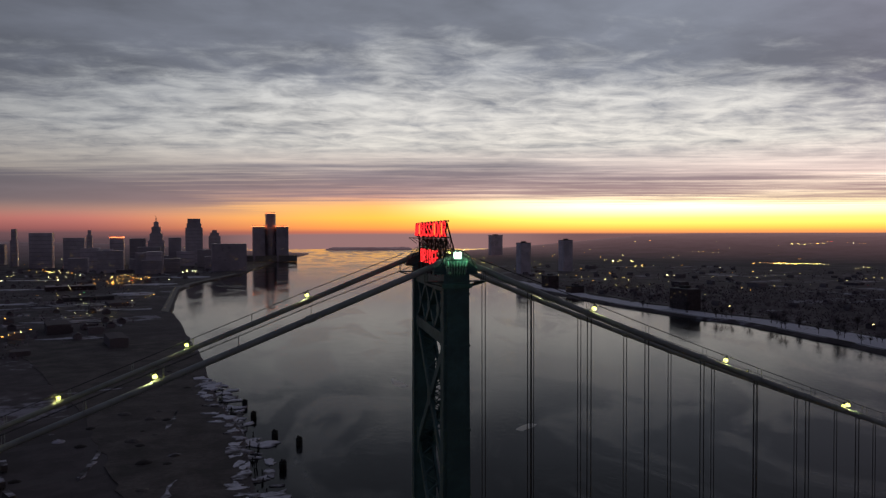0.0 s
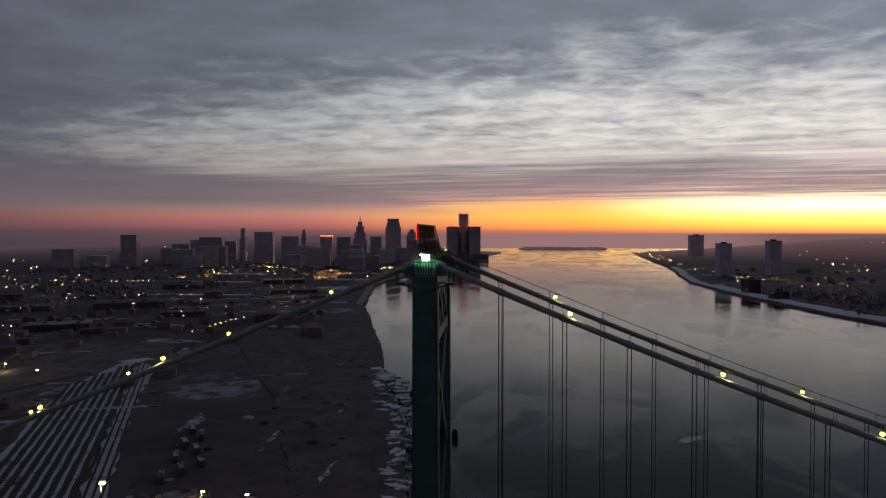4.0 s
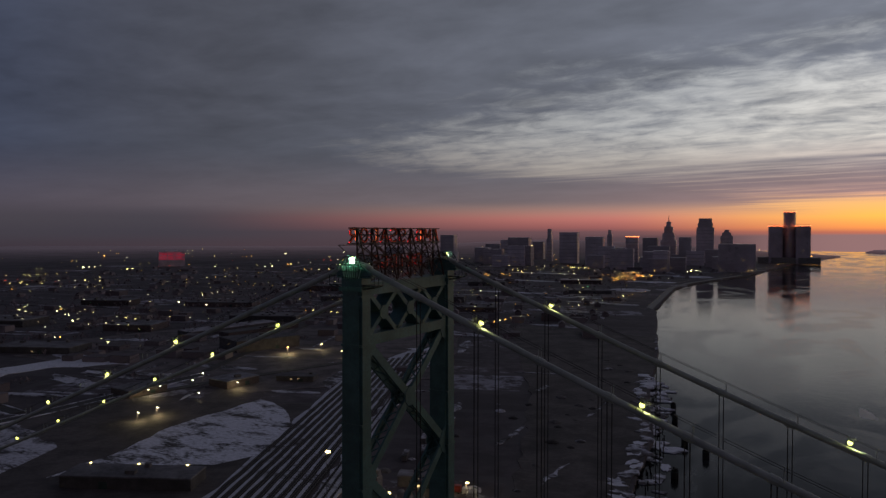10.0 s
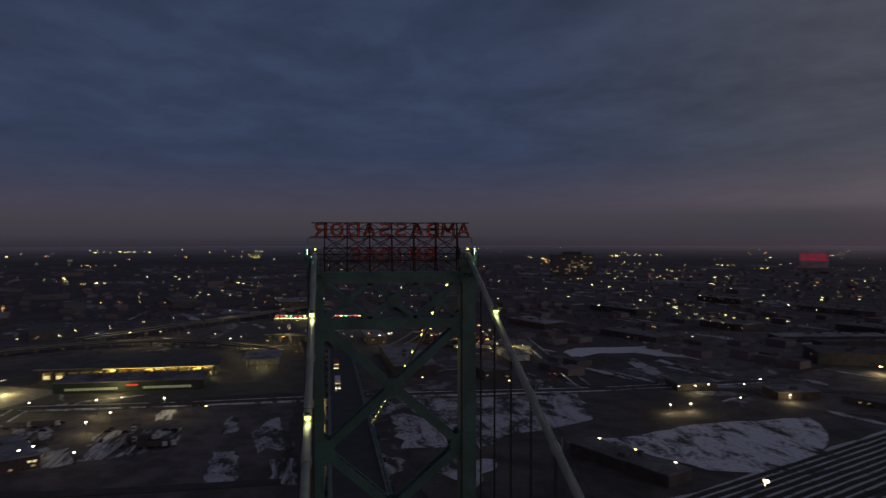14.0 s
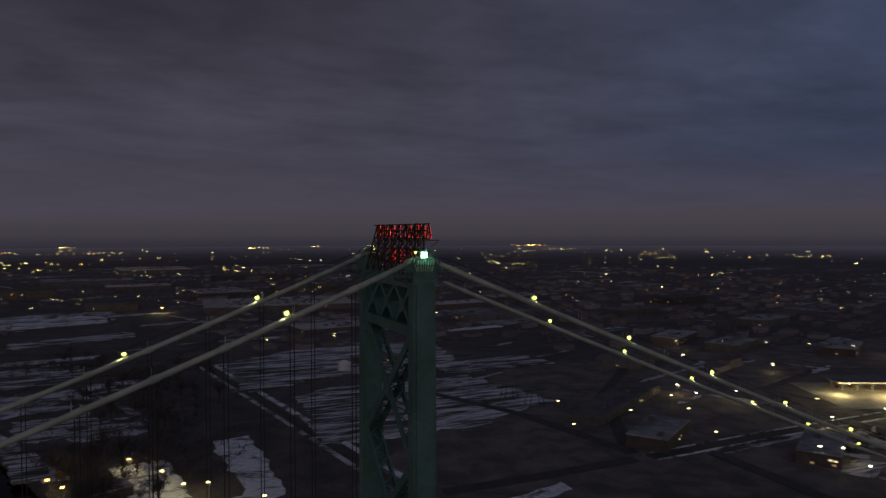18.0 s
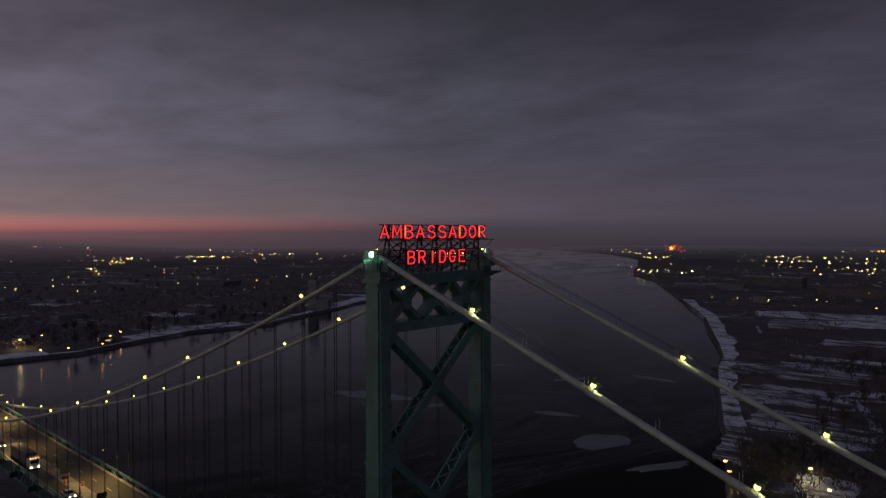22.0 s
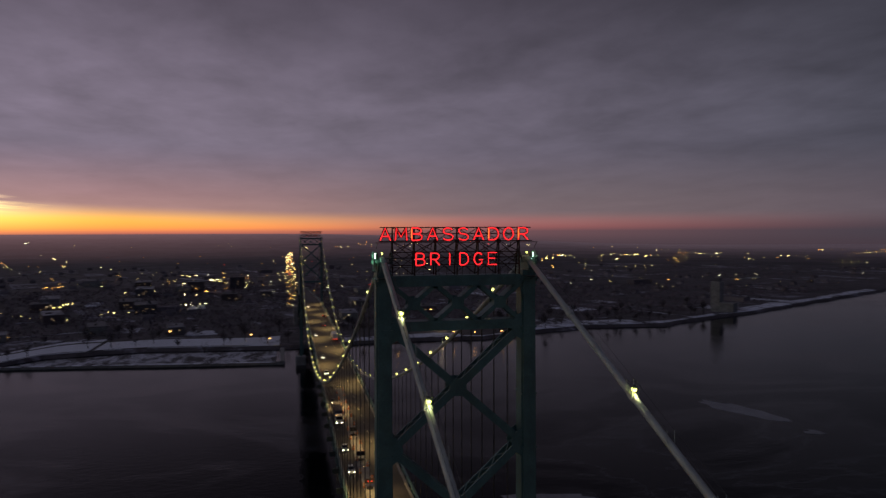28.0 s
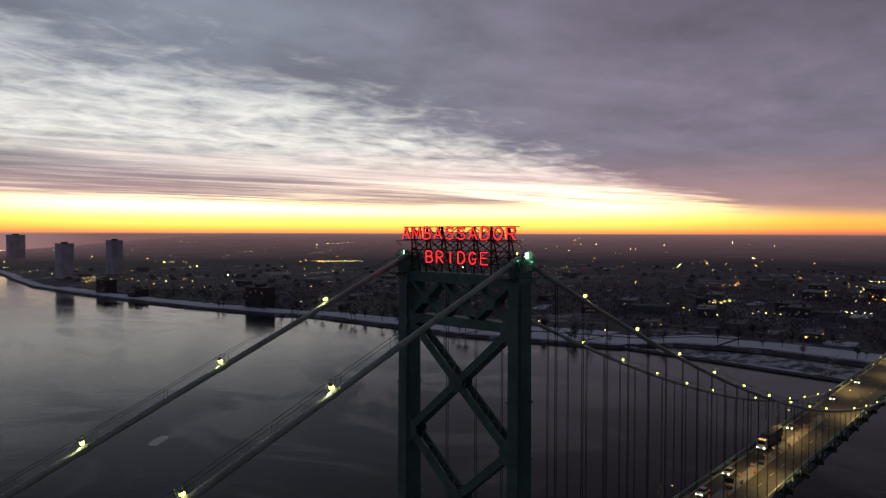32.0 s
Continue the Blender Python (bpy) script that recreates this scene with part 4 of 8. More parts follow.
def snow_material(name, bare, tone, angle=-24, stretch=0.5, size=0.07):
    """Old snow with bare spots of soil: bare is the share of the ground that shows."""
    m = bpy.data.materials.new(name)
    m.use_nodes = True
    nt = m.node_tree
    b = nt.nodes["Principled BSDF"]
    pos = nt.nodes.new("ShaderNodeNewGeometry").outputs["Position"]
    turn = nt.nodes.new("ShaderNodeMapping")
    turn.inputs["Rotation"].default_value, turn.inputs["Scale"].default_value = (0, 0, radians(angle)), (stretch, 1.0, 1.0)
    nt.links.new(pos, turn.inputs[0])
    a = noise_node(nt, turn.outputs[0], size, 8, 0.66, 0.6)
    c = noise_node(nt, turn.outputs[0], 0.6, 5, 0.6, 0.3)
    v = math_node(nt, "ADD", math_node(nt, "MULTIPLY", a, 0.75), math_node(nt, "MULTIPLY", c, 0.25))
    col = mix_rgb(nt, remap(nt, c, 0.3, 0.7), tuple(0.75 * q for q in tone), tone)
    col = mix_rgb(nt, remap(nt, v, 0.27 + bare, 0.41 + bare), (0.052, 0.045, 0.045), col)
    nt.links.new(col, b.inputs["Base Color"])
    b.inputs["Roughness"].default_value = 0.85
    bn = nt.nodes.new("ShaderNodeBump")
    bn.inputs["Strength"].default_value, bn.inputs["Distance"].default_value = 0.4, 0.4
    nt.links.new(v, bn.inputs["Height"])
    nt.links.new(bn.outputs[0], b.inputs["Normal"])
    return m


SNOW = snow_material("old_snow", 0.125, (0.78, 0.79, 0.87))
SNOW_THIN = snow_material("thin_trodden_snow", 0.165, (0.60, 0.60, 0.67))
SNOW_STREAK = snow_material("wind_streaked_snow", 0.175, (0.66, 0.66, 0.73), 10, 0.14, 0.16)
SNOW_YARD = snow_material("thin_yard_snow", 0.075, (0.60, 0.61, 0.68))
SNOW_FULL = snow_material("unbroken_snow", 0.03, (0.80, 0.81, 0.88))
ICE = material("grey_river_ice", (0.16, 0.17, 0.19), 0.35, 0.0, 0.3, 14.0, 0.15, 6, (0.08, 0.085, 0.10))
BALLAST = material("dark_ballast", (0.035, 0.03, 0.028), 0.9, 0.0, 0.3, 3.0, 0.3, 12)
RAIL = material("rail_steel", (0.16, 0.13, 0.11), 0.4, 0.8, 0.2, 2.0, 0.05)
SHED = material("shed_wall", (0.100, 0.092, 0.093), 0.8, 0.0, 0.25, 6.0, 0.1, 10, random_tone=0.35)
BRICK = material("brick_wall", (0.105, 0.080, 0.076), 0.85, 0.0, 0.25, 5.0, 0.15, 14, random_tone=0.3)
ROOF = material("flat_roof", (0.080, 0.076, 0.08), 0.85, 0.0, 0.5, 14.0, 0.15, 6, (0.17, 0.165, 0.175), random_tone=0.5)
WORKS_ROOF = material("pale_sheet_roof", (0.40, 0.37, 0.385), 0.7, 0.0, 0.3, 30.0, 0.1, 4, (0.22, 0.20, 0.205), random_tone=0.2)
ROOF_SNOW = material("snowy_roof", (0.24, 0.235, 0.26), 0.85, 0.0, 0.5, 16.0, 0.15, 5, (0.10, 0.093, 0.093), random_tone=0.3)
# far towers: these pale tones have the haze in front painted in
TOWER_WALL = material("hazed_tower_facade", (0.54, 0.49, 0.53), 0.4, 0.0, 0.15, 30.0, 0.0, 3, random_tone=0.3)
APARTMENT = material("hazed_apartment_wall", (0.66, 0.60, 0.63), 0.7, 0.0, 0.2, 20.0, 0.0, 4, random_tone=0.25)
TOWER_GLASS = material("glass_facade", (0.48, 0.43, 0.47), 0.3, 0.2, 0.2, 40.0, 0.0, 3)
BARK = material("bare_bark", (0.05, 0.042, 0.038), 0.9, 0.0, 0.3, 1.0, 0.2)
TWIG = material("bare_twigs", (0.085, 0.070, 0.070), 0.9, 0.0, 0.3, 2.0, 0.0)
PILE = material("tarred_piling", (0.018, 0.016, 0.015), 0.8, 0.0, 0.3, 2.0, 0.2)
STONE = material("broken_stone", (0.12, 0.11, 0.105), 0.9, 0.0, 0.3, 3.0, 0.3)
# paler than TWIG: haze over the far woods is put into this colour
TWIG_FAR = material("far_hazed_twigs", (0.19, 0.15, 0.162), 0.9, 0.0, 0.35, 40.0, 0.0)
POLE = material("galvanised_pole", (0.16, 0.16, 0.16), 0.5, 0.6, 0.15, 1.0, 0.05)
L_WARM = glow("warm_lamp", (1.0, 0.78, 0.30), 5.0)
L_AMBER = glow("amber_lamp", (1.0, 0.46, 0.10), 8.0)
L_WHITE = glow("white_lamp", (1.0, 0.95, 0.62), 6.0)
F_WARM = glow("far_warm_lamp", (1.0, 0.80, 0.24), 15.0, spread=0.86)
F_AMBER = glow("far_amber_lamp", (1.0, 0.42, 0.07), 12.5, spread=0.86)
F_WHITE = glow("far_white_lamp", (1.0, 0.92, 0.44), 15.0, spread=0.86)
F_RED = glow("far_red_lamp", (1.0, 0.07, 0.04), 3.0, spread=0.9)
F_GREEN = glow("far_green_lamp", (0.2, 1.0, 0.4), 3.0, spread=0.9)
L_RED = glow("red_lamp", (1.0, 0.06, 0.03), 2.2)
L_GREEN = glow("green_lamp", (0.15, 1.0, 0.35), 4.0)
L_WINDOW = glow("lit_window", (1.0, 0.80, 0.40), 0.8)
L_WINDOW_DIM = glow("dim_window", (1.0, 0.68, 0.34), 0.20)
RED_BAND = glow("red_light_band", (1.0, 0.03, 0.10), 0.30)
ROOF_LINE = glow("orange_roof_line", (1.0, 0.22, 0.07), 4.0)



def island_material(name, dark, lite, power=1.0):
    """One tone for each house of a joined mesh, with a little grain."""
    m = bpy.data.materials.new(name)
    m.use_nodes = True
    nt = m.node_tree
    b = nt.nodes["Principled BSDF"]
    geo = nt.nodes.new("ShaderNodeNewGeometry")
    n = noise_node(nt, geo.outputs["Position"], 0.4, 4, 0.6)
    k = math_node(nt, "POWER", geo.outputs["Random Per Island"], power)
    k = math_node(nt, "ADD", k, math_node(nt, "MULTIPLY", math_node(nt, "ADD", n, -0.5), 0.5), clamp=True)
    nt.links.new(mix_rgb(nt, k, dark, lite), b.inputs["Base Color"])
    b.inputs["Roughness"].default_value = 0.85
    return m


# wall tones lifted to stand for haze over the far houses
FAR_WALL = island_material("far_house_wall", (0.13, 0.105, 0.11), (0.28, 0.245, 0.25))
FAR_ROOF = island_material("far_house_roof", (0.085, 0.070, 0.075), (0.17, 0.148, 0.158), 1.6)

base_z = lambda x, y: LAND_Z - 0.4 + far_rise(x, y)


def poly_sheet(name, pts, z0, z1, mat, label, category, kind=""):
    s = Solid().prism([(x, y, z0) for x, y in pts], [(x, y, z1) for x, y in pts])
    return tagged(s.part(name, mat), label, category, kind=kind)


def ragged(pts, step, amp, seed):
    """Roughens the outline of a polygon."""
    r = random.Random(seed)
    out = []
    for (x0, y0), (x1, y1) in zip(pts, pts[1:] + pts[:1]):
        n = max(1, int(math.hypot(x1 - x0, y1 - y0) / step))
        for i in range(n):
            t = i / n
            out.append((x0 + (x1 - x0) * t + r.uniform(-amp, amp), y0 + (y1 - y0) * t + r.uniform(-amp, amp)))
    return out


PLACED = []                            # centres and half widths of the low buildings


def building(name, x, y, w, d, h, turn, wall, roof, label, category, group="", windows=0, door=True, lit=L_WINDOW):
    """A low flat-roofed building: walls, roof with a parapet, doors and some lit windows."""
    z = base_z(x, y)
    PLACED.append((x, y, math.hypot(w, d) / 2))
    root = thing(name, label, category, group, at=(x, y, z))
    root.rotation_euler = (0, 0, radians(turn))
    Solid().box(-w / 2, w / 2, -d / 2, d / 2, 0, h).part("wall", wall, root)
    Solid().chamfer_box(-w / 2 - 0.3, w / 2 + 0.3, -d / 2 - 0.3, d / 2 + 0.3, h, h + 0.7, 0.3).part("roof", roof, root)
    r = random.Random(int(x * 7 + y * 13))
    for i in range(max(1, int(w * d / 500))):
        a, b = r.uniform(-w * 0.38, w * 0.38), r.uniform(-d * 0.35, d * 0.35)
        q = r.uniform(1.2, 2.4)
        Solid().box(a - q, a + q, b - q * 0.7, b + q * 0.7, h + 0.7, h + 0.7 + r.uniform(1, 2.2)).part("roof_unit", SHED, root)
    if door:
        for sx in (-1, 1):
            k = r.uniform(-0.3, 0.3) * w
            Solid().box(k - 2, k + 2, sx * d / 2 - 0.1, sx * d / 2 + 0.1, 0.2, min(4.2, h * 0.7)).part("door", STEEL_DARK, root)
    for i in range(windows):
        sd = r.choice((0, 1, 2, 3))
        L = w if sd < 2 else d
        k, zz = r.uniform(-0.45, 0.45) * L, r.uniform(0.3, 0.75) * h
        s = Solid()
        if sd < 2:
            yy = (d / 2) * (1 if sd else -1)
            s.box(k - 0.9, k + 0.9, yy - 0.08, yy + 0.08, zz - 0.5, zz + 0.5)
        else:
            xx = (w / 2) * (1 if sd == 2 else -1)
            s.box(xx - 0.08, xx + 0.08, k - 0.9, k + 0.9, zz - 0.5, zz + 0.5)
        s.part("window", lit if r.random() < 0.25 else L_WINDOW_DIM, root)
    return root


def street_lamp(x, y, h=9.0, mat=None, size=0.45, z=None, group="street lamps", light=0):
    z = base_z(x, y) if z is None else z
    root = thing("street_lamp", "tall steel street lamp with a glowing head", "street lamp", group, at=(x, y, z))
    Solid().rod((0, 0, 0), (0, 0, h), 0.14, 6, 0.08).part("pole", POLE, root)
    Solid().beam((0, 0, h), (0.9, 0, h + 0.25), 0.1, 0.1).part("arm", POLE, root)
    Solid().chamfer_box(0.45 - size, 0.45 + size * 1.3, -size * 0.8, size * 0.8, h - 0.1, h + size * 0.8, 0.08).part("lamp_head", mat or L_WHITE, root)
    if light:
        l = bpy.data.lights.new("street_light", "POINT")
        l.energy, l.color, l.shadow_soft_size = light, (1.0, 0.80, 0.38), 0.4
        new("street_light", l).location = (x + 0.45, y, z + h - 1.2)
    return root


# ---- dark open ground near the bridge ----
SOIL = material("dark_trodden_soil", (0.080, 0.067, 0.064), 0.9, 0.0, 0.5, 22.0, 0.3, 9, (0.065, 0.056, 0.054))
GRAVEL = material("frozen_gravel", (0.122, 0.103, 0.101), 0.9, 0.0, 0.5, 16.0, 0.3, 12, (0.11, 0.098, 0.10))


def soil_field(pts, mat, seed, label, z=3.36):
    poly_sheet("soil_field", ragged(pts, 10, 2.2, seed), 2.3, z + 0.01 * (seed - 700), mat, label, "soil", kind="structure")


shore_line = lambda y0, y1, o: [(shore_w(y) - o, y) for y in np.linspace(y0, y1, 14)]
soil_field(shore_line(40, 720, 2.0) + [(-330, 760), (-230, 560), (-150, 400), (-80, 210), (-60, 60)], SOIL, 700, "dark trodden soil on the empty riverside parcel")
soil_field([(-700, 300), (-640, 560), (-340, 640), (-230, 420), (-330, 300)], GRAVEL, 701, "frozen gravel yards of the rail district")
soil_field([(-880, -420), (-880, -120), (-700, -140), (-520, -340), (-400, -300), (-400, -30), (-60, -30), (-40, -200), (-250, -440)], GRAVEL, 702, "frozen gravel ground beside the approach")
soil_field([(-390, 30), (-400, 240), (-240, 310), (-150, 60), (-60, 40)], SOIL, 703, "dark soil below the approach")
soil_field(shore_line(-30, -700, 3.0) + [(-20, -720), (-60, -560), (-60, -60)], SOIL, 704, "dark open riverside field")

# ---- rail yard and snow lots, upstream on the near shore ----
YD, YN = Vector((-0.405, 0.914)), Vector((0.914, 0.405))
yard = lambda s, o: (YD.x * s + YN.x * o, YD.y * s + YN.y * o)
poly_sheet("snow_field", ragged([yard(150, -122.5), yard(150, -79), yard(612, -79), yard(606, -90), yard(520, -117), yard(430, -125)], 14, 1.4, 3), 2.5, 3.42, SNOW_YARD, "thin broken snow lying between the yard tracks", "snow", kind="structure")
poly_sheet("snow_field", ragged([yard(170, -76), yard(170, -64), yard(330, -67), yard(480, -66), yard(560, -60), yard(620, -76), yard(560, -77)], 8, 1.5, 4), 2.5, 3.5, SNOW_YARD, "long broken snowbank beside the rail yard", "snow", kind="structure")
poly_sheet("snow_patch", ragged([yard(612, -96), yard(622, -70), yard(612, -62), yard(604, -78)], 5, 1.6, 11), 2.5, 3.55, SNOW_FULL, "drifted snow at the end of the yard tracks", "snow patch", kind="structure")
poly_sheet("snow_patch", ragged([yard(430, -126), yard(520, -118), yard(500, -134), yard(450, -137)], 5, 2.4, 12), 2.5, 3.47, SNOW_THIN, "trodden snow beside the yard tracks", "snow patch", kind="structure")
for i in range(12):
    o = -119.6 + i * 5.0 if i < 9 else -74.5 + (i - 9) * 3.6
    s1 = 522 + 10.5 * i - (i % 3) * 7 if i < 9 else 600
    root = thing("rail_track", "dark railway track with steel rails in a snowy yard", "railway track", "yard tracks", at=(0, 0, 0))
    bed = Solid()
    steps = 26
    rings = []
    for k in range(steps + 1):
        s_ = 140 + (s1 - 140) * k / steps
        wob = 0.25 * math.sin(s_ * 0.21 + i) + 0.2 * math.sin(s_ * 0.57 + 2 * i)
        a0, a1 = yard(s_, o - (1.55 if i < 9 else 0.6) + wob), yard(s_, o + (1.55 if i < 9 else 0.6) + wob * 0.5)
        rings.append([(*a0, 2.8), (*a1, 2.8), (*a1, 3.62), (*a0, 3.62)])
    bed.loft(rings)
    bed.part("ballast", BALLAST, root)
    for k in (-0.72, 0.72):
        Solid().beam((*yard(140, o + k), 3.7), (*yard(s1, o + k), 3.7), 0.09, 0.16).part("rail", RAIL, root)
poly_sheet("snow_lot", ragged([(-229, 175), (-216, 214), (-238, 243), (-264, 270), (-284, 283), (-308, 288), (-307, 243), (-302, 201), (-291, 172), (-282, 124), (-266, 150)], 9, 1.8, 5), 2.5, 3.5, SNOW, "snow-covered empty lot with dark bare spots", "snow lot", kind="structure")
poly_sheet("snow_lot", ragged([(-392, 30), (-396, 84), (-392, 166), (-352, 160), (-324, 155), (-300, 92), (-287, 80), (-287, 33), (-330, 31)], 7, 3.0, 6), 2.5, 3.45, SNOW_THIN, "snowy parking lot with bare patches", "snow lot", kind="structure")
for k, (x, y, a, b) in enumerate([(-430, 150, 40, 14), (-470, 260, 60, 12), (-250, 60, 22, 16), (-262, 20, 26, 10), (-560, 330, 70, 16), (-420, 360, 40, 10), (-150, 420, 3, 26), (-180, 330, 5, 30), (-120, 300, 2, 24),
                                  (-95, 380, 2, 22), (-75, 250, 2, 16), (-320, -40, 40, 14), (-180, -60, 24, 20), (-620, 180, 60, 14), (-340, 640, 50, 14), (-420, 760, 60, 18), (-260, 760, 40, 12), (-300, 920, 70, 20), (-360, 1150, 90, 30)]):
    pts = [(x + a * math.cos(t) * (0.8 + 0.3 * math.sin(3 * t + k)), y + b * math.sin(t) * (0.8 + 0.3 * math.cos(2 * t + k))) for t in np.linspace(0, 2 * math.pi, 18, endpoint=False)]
    poly_sheet("snow_patch", ragged(pts, 6, 1.2, 20 + k), 2.5, 3.43 + 0.003 * k, SNOW_THIN, "thin trodden patch of grey snow", "snow patch", kind="structure")

# low depot beside the snow lot, with wall lamps
dep = building("depot", -241, 139, 62, 17, 6, 26, SHED, ROOF, "long low depot with wall lamps beside a snow lot", "depot", windows=0)
for k in (-26, -2, 22):
    Solid().box(k - 0.45, k + 0.45, 8.3, 9.0, 6.6, 7.2).part("wall_lamp", L_WARM, dep)
for k, (x, y, w, d, h, t) in enumerate([(-472, 455, 68, 42, 15, 70), (-362, 316, 30, 22, 8, 84), (-330, 352, 30, 14, 6, 24), (-401, 261, 30, 24, 7, 84),
                                        (-590, 525, 120, 26, 8, 82), (-550, 535, 100, 18, 7, 82), (-640, 330, 80, 36, 9, 24), (-700, 480, 60, 44, 10, 24), (-620, 620, 90, 40, 11, 24),
                                        (-814, 720, 110, 30, 9, 24), (-520, 720, 70, 34, 10, 24), (-430, 860, 60, 30, 9, 24), (-560, 960, 100, 44, 12, 24), (-760, 250, 70, 36, 9, 24), (-880, 420, 90, 50, 11, 24),
                                        (-980, 640, 80, 36, 12, 24), (-700, 900, 90, 40, 10, 24), (-860, 1040, 120, 50, 14, 24), (-380, 1240, 80, 40, 9, 20), (-480, 1480, 90, 50, 12, 20), (-640, 1320, 80, 44, 11, 22)]):
    building("warehouse", x, y, w, d, 0.75 * h, t, (SHED, BRICK)[k % 2], (ROOF, ROOF_SNOW, ROOF)[k % 3], ("dull flat-roofed warehouse block in the rail district", "low brick workshop with a snowy flat roof")[k % 2], "warehouse", "warehouses", windows=rng.randint(0, 3))
# the amber-lit works
for x, y, m, e in ((-419, 438, L_AMBER, 5000), (-360, 447, L_WARM, 0), (-404, 470, L_WARM, 1500)):
    street_lamp(x, y, 7, m, 0.7, light=e)
for x, y in ((-383, 242), (-382, 254), (-385, 266), (-334, 210), (-334, 224), (-381, 292), (-343, 265), (-395, 314), (-345, 303)):
    street_lamp(x, y, 6, L_WHITE, 0.45, light=1500 if x in (-382, -345, -334) else 0)
street_lamp(-121, 133, 36, L_WARM, 0.75, light=3000, group="yard masts")
# cement silos, sheds and a red trailer near the foot of the tower
for x, y, h, r in ((-111, 137.6, 26.5, 2.0), (-107.5, 163, 14, 1.5)):
    root = thing("silo", "pale upright storage silo with a domed cap", "silo", "silos", at=(x, y, base_z(x, y)))
    Solid().rod((0, 0, 0), (0, 0, h), r, 16).part("shell", CONCRETE, root, smooth=False)
    Solid().loft([[(q * math.cos(2 * math.pi * k / 16), q * math.sin(2 * math.pi * k / 16), h + zz) for k in range(16)] for q, zz in ((r, 0.0), (r * 0.8, 0.5), (r * 0.4, 0.9))]).part("cap", CONCRETE, root)
    Solid().beam((r + 0.1, 0, 0), (r + 0.1, 0, h), 0.4, 0.1).part("ladder", STEEL_DARK, root)
mixer = thing("cement_plant", "tall boxy cement plant hopper with a caged top", "cement plant", at=(-113, 153, base_z(-113, 153)))
Solid().chamfer_box(-2.2, 2.2, -2.0, 2.0, 5.0, 22.5, 0.25).part("hopper", CONCRETE, mixer)
for a in (-1.9, 1.9):
    for b in (-1.7, 1.7):
        Solid().beam((a, b, 0), (a, b, 5.0), 0.4, 0.4).part("leg", STEEL_DARK, mixer)
for k in range(5):
    Solid().beam((-2.0 + k, -1.9, 22.5), (-2.0 + k, -1.9, 24.4), 0.12, 0.12).part("rail_post", POLE, mixer)
Solid().beam((-2.1, -1.9, 24.4), (2.1, -1.9, 24.4), 0.12, 0.12).part("guard_rail", POLE, mixer)
Solid().chamfer_box(0.4, 1.9, -0.6, 1.4, 22.5, 24.9, 0.2).part("filter_box", CONCRETE, mixer)
building("plant_shed", -128, 204, 13, 8, 5, 24, SHED, ROOF_SNOW, "small floodlit plant shed", "shed", windows=2)
building("plant_shed", -112, 176, 12, 8, 5, 24, SHED, ROOF_SNOW, "small floodlit plant shed", "shed", windows=2)
building("plant_shed", -120, 205, 9, 6, 4, 24, SHED, ROOF_SNOW, "small floodlit plant shed", "shed", windows=2)
TRAILER_RED = material("red_trailer_paint", (0.22, 0.03, 0.025), 0.5, 0.0, 0.2, 2.0, 0.05)
WHITE_PAINT = material("white_paint", (0.62, 0.62, 0.60), 0.45, 0.0, 0.12, 2.0, 0.05)
TYRE = material("tyre_rubber", (0.012, 0.012, 0.012), 0.85, 0.0, 0.2, 0.5, 0.1)
GLASS_DARK = material("dark_vehicle_glass", (0.02, 0.022, 0.025), 0.1, 0.0, 0.1, 1.0, 0.0)


def wheel(root, x, y, r=0.5):
    s = Solid()
    s.rod((x, y - 0.16, r), (x, y + 0.16, r), r, 12)
    return s.part("wheel", TYRE, root)


def truck(x, y, z, turn, body_mat, label, group="trucks", lights=True):
    root = thing("truck", label, "truck", group, at=(x, y, z))
    root.rotation_euler = (0, 0, radians(turn))
    Solid().chamfer_box(-8.2, 4.4, -1.28, 1.28, 1.15, 4.05, 0.08).part("trailer_box", body_mat, root)
    Solid().chamfer_box(5.0, 7.6, -1.2, 1.2, 0.7, 3.3, 0.25).part("cab", WHITE_PAINT, root)
    Solid().box(7.58, 7.66, -1.0, 1.0, 2.0, 2.9).part("windscreen", GLASS_DARK, root)
    Solid().box(-8, 7.2, -0.5, 0.5, 0.75, 1.15).part("chassis", STEEL_DARK, root)
    for wx in (-7, -5.8, 3.4, 6.6):
        for wy in (-1.05, 1.05):
            wheel(root, wx, wy)
    for wy in (-0.85, 0.85):
        Solid().box(7.6, 7.78, wy - 0.22, wy + 0.22, 0.85, 1.2).part("headlight", L_WHITE if lights else GLASS_DARK, root)
        Solid().box(-8.32, -8.2, wy - 0.28, wy + 0.28, 1.2, 1.5).part("tail_light", L_RED if lights else GLASS_DARK, root)
    for wy in (-0.9, -0.3, 0.3, 0.9):
        Solid().box(7.3, 7.5, wy - 0.08, wy + 0.08, 3.3, 3.42).part("marker_light", L_AMBER if lights else GLASS_DARK, root)
    return root


